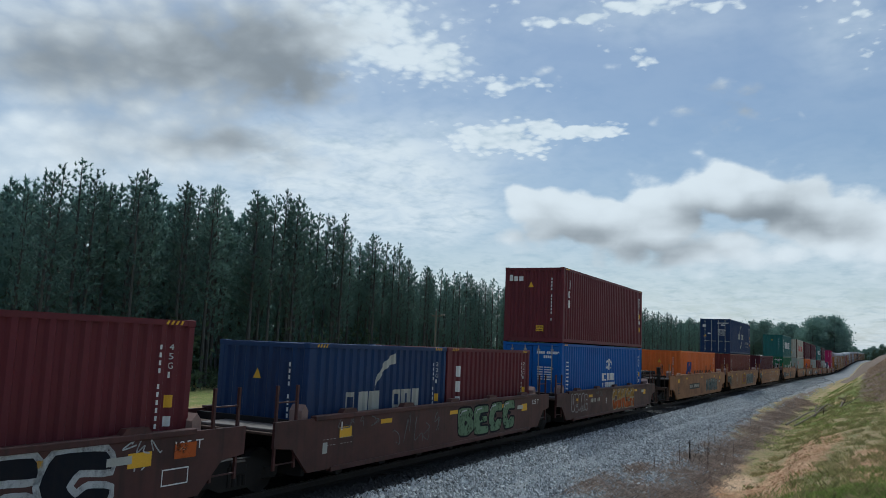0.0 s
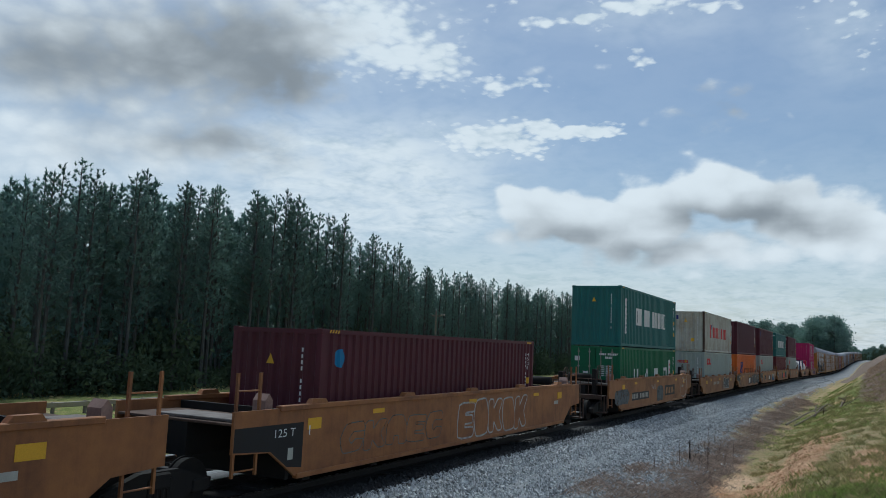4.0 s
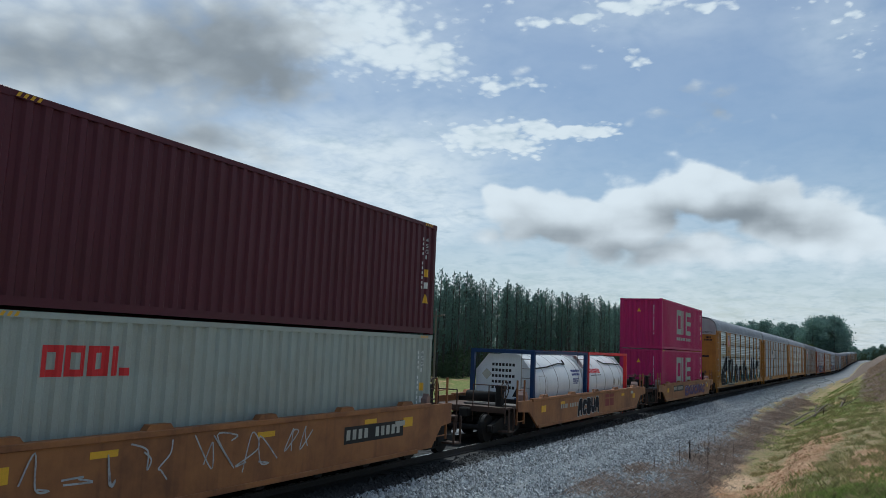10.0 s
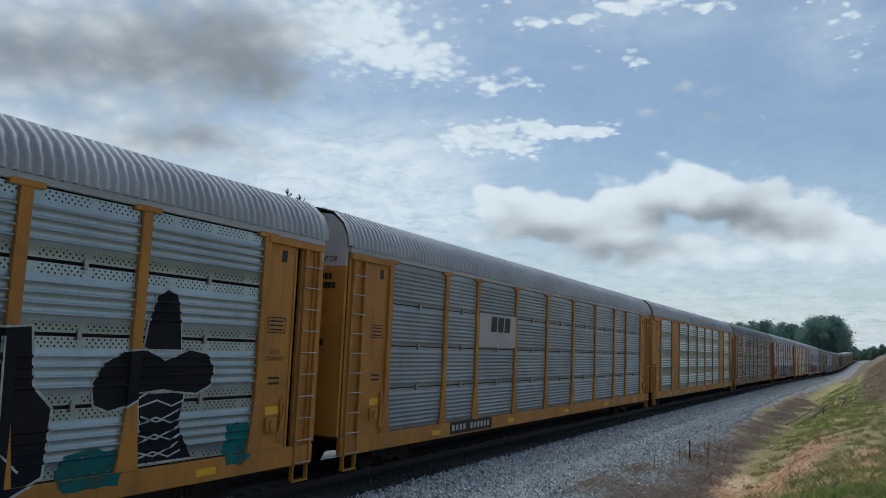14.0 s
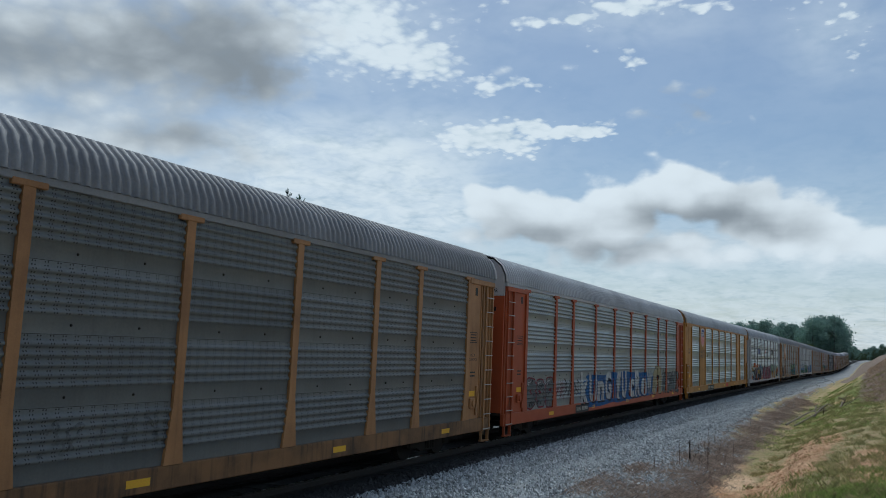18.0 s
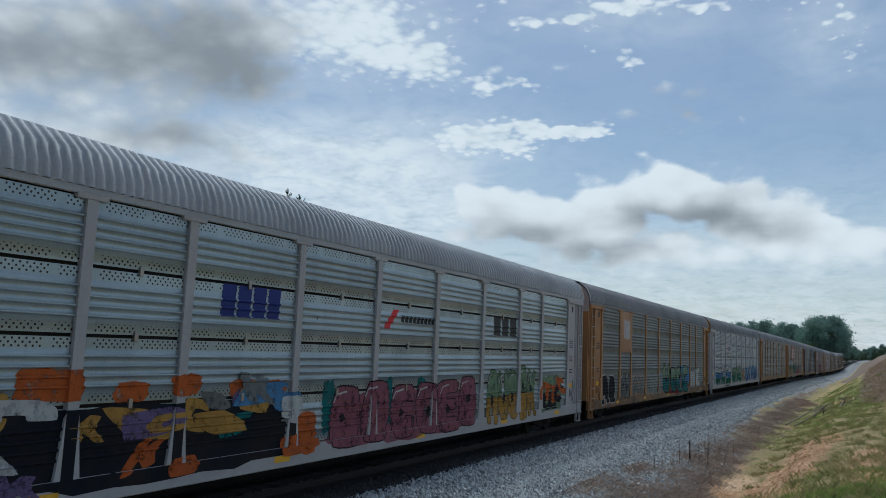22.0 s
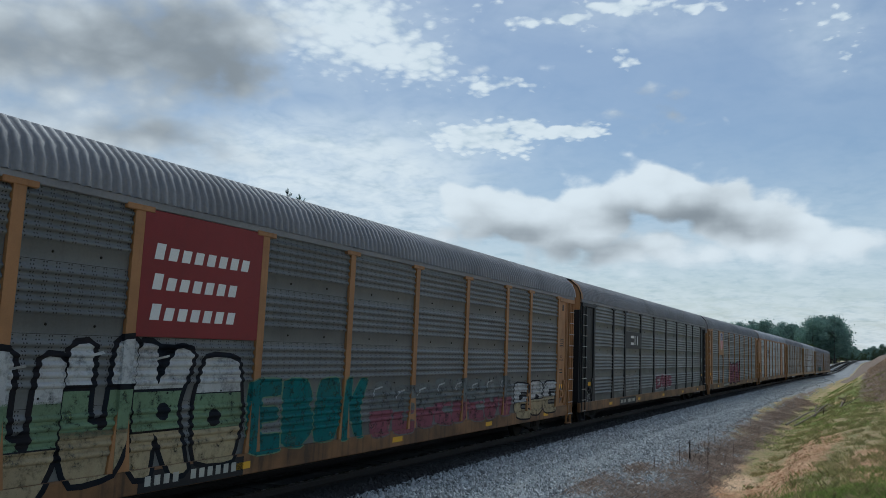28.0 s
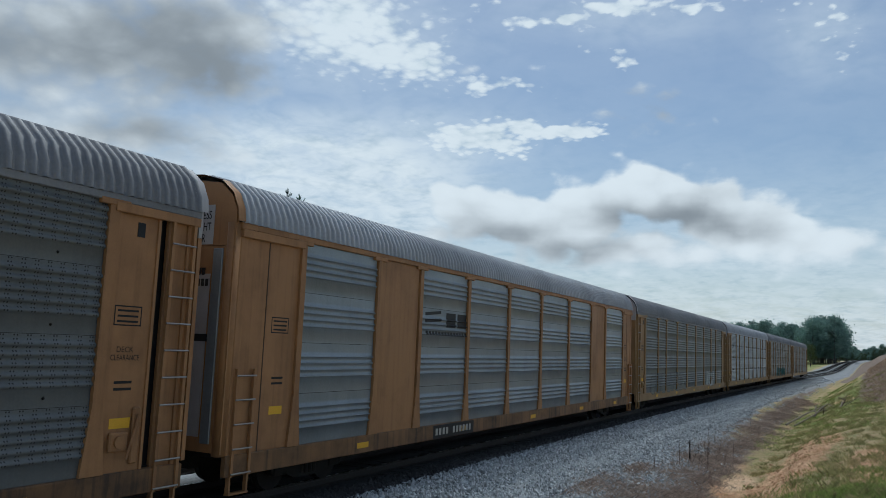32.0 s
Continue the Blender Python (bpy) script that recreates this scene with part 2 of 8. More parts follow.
    sc.operation = "SCALE"
    K.new(c2, sc.inputs[0])
    K.new(fine.outputs[0], sc.inputs["Scale"])
    K.new(sc.outputs[0], bs.inputs["Base Color"])
    bp = N.new("ShaderNodeBump")
    bp.inputs["Strength"].default_value, bp.inputs["Distance"].default_value = 1.0, 0.12
    K.new(tex(8, 10, 0.75), bp.inputs["Height"])
    K.new(bp.outputs[0], bs.inputs["Normal"])
    return m


def make_ground():
    us = np.concatenate([[-4000, -2500, -1500, -800, -400, -200, -120, -80, -60, -50], np.arange(-44, -8, 3.0), np.arange(-8, 4, 0.8), np.arange(4, 20, 0.35), [21, 23, 26, 30, 36, 45, 60, 80, 120, 200, 400, 800, 1500, 2500, 4000]])
    ys = np.concatenate([[-4000, -2000, -900, -400, -200, -100, -60], np.arange(-40, 8, 4.0), np.arange(8, 60, 0.45), np.arange(60, 140, 1.6), np.arange(140, 420, 8.0), np.arange(420, 1300, 30), [1500, 2000, 3000, 4500]])
    vs, cl, dr, sn, lu, sd = [], [], [], [], [], []
    for y in ys:
        cx = float(rail_x(y))
        for u in us:
            x = u + cx
            z = rough_z(x, y)
            vs.append((x, y, z))
            k = noise.noise((x * 0.22, y * 0.16, 1.3))
            cut = math.exp(-((u - 9.0 - 0.06 * (y - 26)) / 0.8) ** 2) * math.exp(-((y - 31) / 8.5) ** 2)
            bare = math.exp(-((u - 11.4) / 0.7) ** 2 - ((y - 27) / 5.0) ** 2)
            cl.append(0.95 * max(cut, 0.7 * bare) + 0.2 + 0.34 * k - (0.25 if u > 10.5 and y > 36 else 0.0))
            sd.append(1.3 * math.exp(-((u - 7.55 + 0.25 * k) / 0.5) ** 2 - ((y - 28.6) / 2.0) ** 2))
            far_green = math.exp(-((y - 72) / 34.0) ** 2) * min(max((u - 6.2) / 1.5, 0), 1) * min(max((12.4 - u) / 1.5, 0), 1)
            ditch = 0.55 * math.exp(-((u - 7.8) / 0.7) ** 2 - ((y - 40) / 7.0) ** 2)
            fore = math.exp(-((u - 10.9) / 1.0) ** 2 - ((y - 20.5) / 2.4) ** 2)
            lu.append((0.6 if u < -9 else 0.0) + 0.62 * max(far_green, ditch, fore) + 0.5 * k)
            d = 0.0
            if 3.6 < u < 9.2:
                d = 0.72 * max(0.0, 1 - abs(u - 6.35 + 0.022 * max(y - 36, 0)) / 1.5) * (1 - 0.5 * far_green) * (1 - min(sd[-1], 1))
                d = max(d, 0.75 * math.exp(-((u - 4.4) / 0.5) ** 2 - ((y - 22) / 2.0) ** 2), 0.7 * math.exp(-((u - 4.7) / 0.35) ** 2 - ((y - 26.3) / 1.3) ** 2))
            if y > 150 and u > 5.5:
                d = max(d, min((y - 150) / 40.0, 1.0) * 0.8)
            if u > 10.2 and y > 56:
                d = max(d, 1.2 * min((y - 56) / 16.0, 1.0) * min((u - 10.2) / 1.5, 1.0))
            dr.append(d + 0.16 * k)
            pale = 0.9 * math.exp(-((u - 5.6) / 0.75) ** 2 - ((y - 27.2) / 2.4) ** 2)
            reach = 6.3 + 0.6 * noise.noise((x * 0.5, y * 0.3, 5.0)) - 1.9 * min(max((y - 31) / 35.0, 0), 1) + 0.9 * min(max((y - 80) / 40.0, 0), 1)
            sn.append(max(min(max((reach - abs(u)) / 2.0, -0.6), 1.0) + 0.45, pale) if abs(u) < 12 else -1.0)
    n = len(us)
    fs = [(j * n + i, j * n + i + 1, (j + 1) * n + i + 1, (j + 1) * n + i) for j in range(len(ys) - 1) for i in range(n - 1)]
    me = bpy.data.meshes.new("ground")
    me.from_pydata(vs, [], fs)
    for name, vals in (("clay", cl), ("dry", dr), ("stone", sn), ("lush", lu), ("sand", sd)):
        me.attributes.new(name, "FLOAT", "POINT").data.foreach_set("value", vals)
    me.polygons.foreach_set("use_smooth", [True] * len(me.polygons))
    me.materials.append(blend_ground())
    tagged(new("ground", me), "grassy ground with orange clay and dry weeds", "ground", kind="structure")


make_ground()


# ---- track bed ----
gravel = surface("grey_ballast", (0.30, 0.312, 0.32), 0.85, 0.0, (0.09, 0.09, 0.095), 0.9, 14.0, 30.0, 1.0, spec=0.3)
rail_steel = surface("dark_rail_steel", (0.03, 0.026, 0.024), 0.6, 0.3, (0.05, 0.035, 0.028), 0.5, 2.0, 30.0, 0.1)
timber = surface("creosoted_timber", (0.022, 0.02, 0.018), 0.85, 0.0, (0.055, 0.048, 0.04), 0.5, 3.0, 50.0, 0.4)


def sweep(profile, ys, dx=0.0, dz=0.0):
    """A profile of (u, z) points drawn along the line."""
    s = Shape()
    n = len(profile)
    vs = [(float(rail_x(y)) + dx + u, float(y), float(rail_z(y)) + dz + z) for y in ys for u, z in profile]
    fs = [(j * n + i, j * n + i + 1, (j + 1) * n + i + 1, (j + 1) * n + i) for j in range(len(ys) - 1) for i in range(n - 1)]
    return s.add(vs, fs)


BED_Y = np.concatenate([np.arange(-200, 0, 10.0), np.arange(0, 90, 1.5), np.arange(90, 300, 5.0), np.arange(300, 1200, 15.0)])


def bed_shape():
    rng = random.Random(5)
    us = [-9.2, -8.2, -6.9, -6.0, -5.6, -4.4, -3.1, -2.5, -1.6, -0.9, 0, 0.9, 1.6, 2.2, 2.6, 3.1, 3.7, 4.2]
    s = Shape()
    vs = []
    for y in BED_Y:
        cx, cz = float(rail_x(y)), float(rail_z(y))
        for i, u in enumerate(us):
            x = u + cx
            z = float(bank(u, y)) + cz + (0.05 + 0.035 * noise.noise((x * 1.3, y * 1.3, 2.2)))
            if i in (0, len(us) - 1):
                z -= 0.22
            vs.append((x, y, z))
    n = len(us)
    s.add(vs, [(j * n + i, j * n + i + 1, (j + 1) * n + i + 1, (j + 1) * n + i) for j in range(len(BED_Y) - 1) for i in range(n - 1)])
    return s


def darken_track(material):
    """Oil, brake dust and train shade painted on stones between and beside the rails."""
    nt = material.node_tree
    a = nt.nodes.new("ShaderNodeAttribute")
    a.attribute_name = "oil_shade"
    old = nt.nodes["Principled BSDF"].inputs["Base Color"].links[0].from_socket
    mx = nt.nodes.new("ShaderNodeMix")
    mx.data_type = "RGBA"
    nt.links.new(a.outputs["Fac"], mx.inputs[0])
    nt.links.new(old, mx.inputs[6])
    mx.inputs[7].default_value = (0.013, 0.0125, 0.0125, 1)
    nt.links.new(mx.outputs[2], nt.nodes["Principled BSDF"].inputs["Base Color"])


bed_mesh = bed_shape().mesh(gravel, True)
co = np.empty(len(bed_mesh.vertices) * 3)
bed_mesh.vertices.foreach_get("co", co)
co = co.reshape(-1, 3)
# below the train the colour goes near-black, for oil and its shade
oil_shade = np.clip((2.3 - np.abs(co[:, 0] - rail_x(co[:, 1]))) / 0.6, 0, 0.92)
bed_mesh.attributes.new("oil_shade", "FLOAT", "POINT").data.foreach_set("value", oil_shade)
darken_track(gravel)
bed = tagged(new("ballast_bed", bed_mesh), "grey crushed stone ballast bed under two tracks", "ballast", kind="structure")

RAIL_PROFILE = [(-0.07, -0.17), (-0.07, -0.16), (-0.012, -0.14), (-0.012, -0.045), (-0.036, -0.035), (-0.036, -0.003), (-0.03, 0.0), (0.03, 0.0), (0.036, -0.003), (0.036, -0.035), (0.012, -0.045), (0.012, -0.14), (0.07, -0.16), (0.07, -0.17)]
SECOND = -4.3   # centre of the second track
for line, label in ((0.0, "worn steel rail under the train"), (SECOND, "brown steel rail of the second track")):
    for sidex in (-0.755, 0.755):
        r = new("rail", sweep(RAIL_PROFILE, BED_Y, line + sidex, 0.0 if line == 0 else -0.25).mesh(rail_steel))
        tagged(r, label, "rail", "rails of the two tracks", "structure")

polished = surface("polished_rail_head", (0.62, 0.61, 0.6), 0.22, 1.0, (0.4, 0.36, 0.33), 0.3, 2.0, 30.0, 0.02)
for sidex in (-0.755, 0.755):
    head = new("rail_head", sweep([(-0.027, 0.003), (0.027, 0.003)], BED_Y, sidex, 0.0).mesh(polished))
    tagged(head, "polished running surface of a steel rail", "rail", "rails of the two tracks", "structure")

tie_mesh = Shape().box(-1.3, 1.3, -0.115, 0.115, -0.36, -0.185, 0.012).mesh(timber)
ties = new("tie_row")
tagged(ties, "dark creosoted timber railway ties in ballast", "railway ties", kind="structure")
for line in (0.0, SECOND):
    for i in range(150):
        y = -6 + i * 0.55
        piece("tie", tie_mesh, ties, pose(float(rail_x(y)) + line, y, float(rail_z(y)) - (0.0 if line == 0 else 0.25), 0, 0, random.uniform(-0.6, 0.6)))
rest = Shape()
for line in (0.0, SECOND):
    for i in range(1300):
        y = 76.5 + i * 0.55
        cx, cz = float(rail_x(y)) + line, float(rail_z(y)) - (0.0 if line == 0 else 0.25)
        rest.box(cx - 1.3, cx + 1.3, y - 0.115, y + 0.115, cz - 0.34, cz - 0.165)
piece("far_ties", rest.mesh(timber), ties)["kind"] = "stuff"
# ---- shared running gear ----
def wheel_shape():
    s = Shape()
    s.cyl((-0.07, 0, 0.42), (0.065, 0, 0.42), 0.42, 24).cyl((-0.095, 0, 0.42), (-0.07, 0, 0.42), 0.45, 24).cyl((0.065, 0, 0.42), (0.09, 0, 0.42), 0.16, 14)
    return s


def frame_shape():
    s = Shape()
    s.plate([(-1.15, 0.52), (-1.15, 0.36), (-0.75, 0.34), (-0.42, 0.2), (0.42, 0.2), (0.75, 0.34), (1.15, 0.36), (1.15, 0.52), (0.8, 0.62), (0.4, 0.74), (-0.4, 0.74), (-0.8, 0.62)], -0.07, 0.07)
    s.box(-0.1, 0.1, -1.08, -0.72, 0.3, 0.52, 0.02).box(-0.1, 0.1, 0.72, 1.08, 0.3, 0.52, 0.02)
    for y in (-0.2, -0.07, 0.07, 0.2):
        s.cyl((0.05, y, 0.26), (0.05, y, 0.62), 0.055, 8)
    return s


wheel_mesh = wheel_shape().mesh(grime())
sideframe_mesh = frame_shape().mesh(grime())
axle_mesh = Shape().cyl((-0.75, 0, 0.42), (0.75, 0, 0.42), 0.085, 10).mesh(grime())
bolster_mesh = Shape().box(-1.1, 1.1, -0.2, 0.2, 0.45, 0.72, 0.03).mesh(grime())
coupler_shape = Shape().box(-0.09, 0.09, -0.2, 0.75, 0.78, 0.98, 0.02).box(-0.16, 0.16, 0.6, 0.92, 0.72, 1.02, 0.04).cyl((0.16, 0.2, 0.75), (0.2, 0.9, 0.45), 0.025, 6)
coupler_mesh = coupler_shape.mesh(grime())


def truck(parent, y):
    hub = piece("truck", bolster_mesh, parent, (0, y, 0), "grimy black steel railway truck")
    for x in (-0.98, 0.98):
        piece("side_frame", sideframe_mesh, hub, (x, 0, 0))
    for dy in (-0.88, 0.88):
        piece("axle", axle_mesh, hub, (0, dy, 0))
        for x in (-0.755, 0.755):
            piece("wheel", wheel_mesh, hub, pose(x, dy, 0, 0, 0, 0 if x > 0 else 180))
    return hub


# ---- markings laid on folded sheets ----
def flat_mesh(polys):
    """A bmesh of polygons given in (y, z)."""
    bm = bmesh.new()
    for pts in polys:
        vs = [bm.verts.new((0, y, z)) for y, z in pts]
        if len(vs) > 2:
            bm.faces.new(vs)
    bmesh.ops.remove_doubles(bm, verts=bm.verts[:], dist=1e-5)
    bmesh.ops.triangulate(bm, faces=bm.faces[:])
    return bm


def lay(bm, depth, breaks, axis, lift=0.005):
    """Folds a flat marking over a sheet whose surface is depth(t), with creases at the breaks of t along that axis (1: y, 2: z)."""
    lo = min((v.co[axis] for v in bm.verts), default=0)
    hi = max((v.co[axis] for v in bm.verts), default=0)
    no = (0, 1, 0) if axis == 1 else (0, 0, 1)
    for b in breaks:
        if lo < b < hi:
            co = (0, b, 0) if axis == 1 else (0, 0, b)
            bmesh.ops.bisect_plane(bm, geom=bm.verts[:] + bm.edges[:] + bm.faces[:], plane_co=co, plane_no=no, dist=1e-5)
    for v in bm.verts:
        v.co.x = depth(v.co[axis]) + lift
    for f in bm.faces:
        f.normal_update()
        if f.normal.x < 0:
            f.normal_flip()
    return bm


def from_bm(bm, material):
    me = bpy.data.meshes.new("marking")
    bm.to_mesh(me)
    bm.free()
    me.materials.append(material)
    return me


def rect(y0, y1, z0, z1):
    return [(y0, z0), (y1, z0), (y1, z1), (y0, z1)]


def bars(y0, z0, widths, h, gap=0.3, slant=0.0):
    """A row of plain blocks of the size of letters."""
    out, y = [], y0
    for w in widths:
        if w > 0:
            out.append([(y, z0), (y + w, z0), (y + w + slant, z0 + h), (y + slant, z0 + h)])
        y += abs(w) + gap * h * 0.5
    return out


def ring(y0, y1, z0, z1, t):
    return [rect(y0, y1, z1 - t, z1), rect(y0, y1, z0, z0 + t), rect(y0, y0 + t, z0 + t, z1 - t), rect(y1 - t, y1, z0 + t, z1 - t)]


def words(text, y0, z0, h, width=None, bold=0.0):
    """Letters of the built-in font as a flat bmesh in (y, z), h high."""
    cu = bpy.data.curves.new("words", "FONT")
    cu.body, cu.size, cu.offset, cu.resolution_u = text, 1.0, bold, 3
    ob = bpy.data.objects.new("words", cu)
    me = bpy.data.meshes.new_from_object(ob)
    bpy.data.objects.remove(ob)
    bpy.data.curves.remove(cu)
    xs = [v.co.x for v in me.vertices]
    zs = [v.co.y for v in me.vertices]
    k = h / max(max(zs) - min(zs), 1e-3)
    kx = width / (max(xs) - min(xs)) if width else k
    bm = bmesh.new()
    bm.from_mesh(me)
    bpy.data.meshes.remove(me)
    x0, b0 = min(xs), min(zs)
    for v in bm.verts:
        v.co = (0, y0 + (v.co.x - x0) * kx, z0 + (v.co.y - b0) * k)
    return bm


# ---- containers ----
PITCH, FOLD = 0.278, 0.046


def fold_points(length, margin=0.14):
    n = max(int((length - 2 * margin) / PITCH), 1)
    p = (length - 2 * margin) / n
    pts, t = [(0.0, -length / 2 + margin)], -length / 2 + margin
    for i in range(n):
        pts += [(0.0, t + 0.34 * p), (-FOLD, t + 0.5 * p), (-FOLD, t + 0.84 * p), (0.0, t + p)]
        t += p
    return pts


def fold_depth(pts):
    ts, xs = np.array([t for _, t in pts]), np.array([x for x, _ in pts])
    return lambda t: float(np.interp(t, ts, xs))


WIDE = 2.438


class Container:
    def __init__(self, name, label, colour, y0, z0, length=12.19, h=2.896, doors=False, rusty=False):
        self.L, self.h, self.doors = length, h, doors
        self.s = y0 + length / 2
        self.ob = tagged(new(name), label, "shipping container", "containers on the train")
        self.z0, self.colour = z0, colour
        hw, hl = WIDE / 2, length / 2
        pts = fold_points(length)
        self.pts, self.depth = pts, fold_depth(pts)
        edge = rust if rusty else colour
        for sx, tag in ((1, "side_panel"), (-1, "side_panel")):
            s = Shape().strip([(sx * (hw - 0.012 + x), t) for x, t in pts], "y", 0.15, h - 0.1)
            part(tag, s, colour, self.ob)
        epts = fold_points(WIDE, 0.13)
        for sy in (-1, 1):
            if doors and sy == -1:
                for k in (-1, 1):
                    d = Shape().box(min(k * 0.012, k * 1.1), max(k * 0.012, k * 1.1), -hl + 0.02, -hl + 0.06, 0.17, h - 0.13, 0.01)
                    for z in (0.62, 1.2, 1.75, 2.3):
                        d.box(min(k * 0.08, k * 1.04), max(k * 0.08, k * 1.04), -hl + 0.008, -hl + 0.02, z - 0.2, z + 0.2, 0.005)
                    leaf = part("door", d, colour, self.ob)
                    for bx in (0.28, 0.82):
                        bar = Shape().cyl((k * bx, -hl - 0.02, 0.12), (k * bx, -hl - 0.02, h - 0.1), 0.02, 8)
                        for z in (0.3, 1.0, 1.9, h - 0.3):
                            bar.box(k * bx - 0.05, k * bx + 0.05, -hl - 0.03, -hl + 0.02, z, z + 0.06)
                        bar.box(min(k * bx, k * bx + 0.36), max(k * bx, k * bx + 0.36), -hl - 0.045, -hl - 0.02, 0.98, 1.02)
                        part("lock_bar", bar, steel if colour is not navy() else pale_grey(), leaf, "galvanised lock bar")
                    for z in (0.4, 1.0, 1.7, 2.4):
                        part("hinge", Shape().box(min(k * 1.06, k * 1.15), max(k * 1.06, k * 1.15), -hl - 0.02, -hl + 0.03, z, z + 0.12), colour, leaf)
            else:
                s = Shape()
                n = len(epts)
                vs = [(t, sy * (hl - 0.012 + x), z) for z in (0.15, h - 0.1) for x, t in epts]
                s.add(vs, [(i, i + 1, n + i + 1, n + i) for i in range(n - 1)])
                part("end_panel", s, colour, self.ob)
        for sx in (-1, 1):
            part("top_rail", Shape().box(sx * hw - 0.03 - 0.03 * sx, sx * hw + 0.03 - 0.03 * sx, -hl, hl, h - 0.1, h - 0.01), colour, self.ob)
            part("bottom_rail", Shape().box(sx * hw - 0.03 - 0.03 * sx, sx * hw + 0.03 - 0.03 * sx, -hl, hl, 0.03, 0.16), colour, self.ob)
            for sy in (-1, 1):
                x, y = sx * (hw - 0.075), sy * (hl - 0.075)
                part("corner_post", Shape().box(x - 0.072, x + 0.072, y - 0.072, y + 0.072, 0.11, h - 0.11, 0.015), edge, self.ob)
                for z in (0.0, h - 0.12):
                    part("corner_casting", Shape().box(sx * hw - (0.16 if sx > 0 else 0.004), sx * hw + (0.004 if sx > 0 else 0.16), sy * hl - (0.178 if sy > 0 else 0.004), sy * hl + (0.004 if sy > 0 else 0.178), z, z + 0.12, 0.012), edge, self.ob)
        for sy in (-1, 1):
            part("header", Shape().box(-hw + 0.1, hw - 0.1, sy * hl - 0.05 - 0.05 * sy, sy * hl + 0.05 - 0.05 * sy, h - 0.12, h - 0.02), colour, self.ob)
            part("sill", Shape().box(-hw + 0.1, hw - 0.1, sy * hl - 0.05 - 0.05 * sy, sy * hl + 0.05 - 0.05 * sy, 0.02, 0.17), colour, self.ob)
        roof = Shape().strip([(x * 0.5 + h - 0.022, t) for x, t in pts], "y", -hw + 0.02, hw - 0.02)
        roof.v = [(z, y, x) for x, y, z in roof.v]
        part("roof_panel", roof, colour, self.ob)
        part("floor", Shape().box(-hw + 0.05, hw - 0.05, -hl + 0.1, hl - 0.1, 0.06, 0.15), grime(), self.ob)
        # hazard stripes over the corners
        st = []
        for a in (-hl + 0.25, hl - 0.65):
            st += [[(a + 0.1 * i, h - 0.088), (a + 0.1 * i + 0.05, h - 0.088), (a + 0.1 * i + 0.09, h - 0.022), (a + 0.1 * i + 0.04, h - 0.022)] for i in range(4)]
        bm = flat_mesh(st)
        for v in bm.verts:
            v.co.x = hw + 0.005
        piece("hazard_stripes", from_bm(bm, yellow()), self.ob, None, "yellow hazard stripes")["kind"] = "stuff"

    def mark(self, name, polys, material, label="", many=False):
        """A painted marking on the near side; y from the near end, z from the container's foot."""
        bm = polys if isinstance(polys, bmesh.types.BMesh) else flat_mesh(polys)
        for v in bm.verts:
            v.co.y -= self.L / 2
        lay(bm, lambda t: WIDE / 2 - 0.012 + self.depth(t), [t for _, t in self.pts], 1)
        ob = piece(name, from_bm(bm, material), self.ob, None, label)
        if many:
            ob["kind"] = "stuff"

    def end_mark(self, name, polys, material, label="", many=False):
        """A marking on the near end; its first coordinate runs from the far edge to the near one."""
        bm = polys if isinstance(polys, bmesh.types.BMesh) else flat_mesh(polys)
        for v in bm.verts:
            v.co = (v.co.y - WIDE / 2, -self.L / 2 - (0.007 if name in ("lettering", "text_bar") else 0.004), v.co.z)
        bm.normal_update()
        for f in bm.faces:
            if f.normal.y > 0:
                f.normal_flip()
        ob = piece(name, from_bm(bm, material), self.ob, None, label)
        if many:
            ob["kind"] = "stuff"


MOVERS = []   # (thing, metres along the line at the start, height over the rail)
LOW, HIGH = 0.30, 3.215


def stack(name, label, colour, y0, high=False, **more):
    c = Container(name, label, colour, y0, HIGH if high else LOW, **more)
    MOVERS.append((c.ob, c.s, c.z0))
    return c


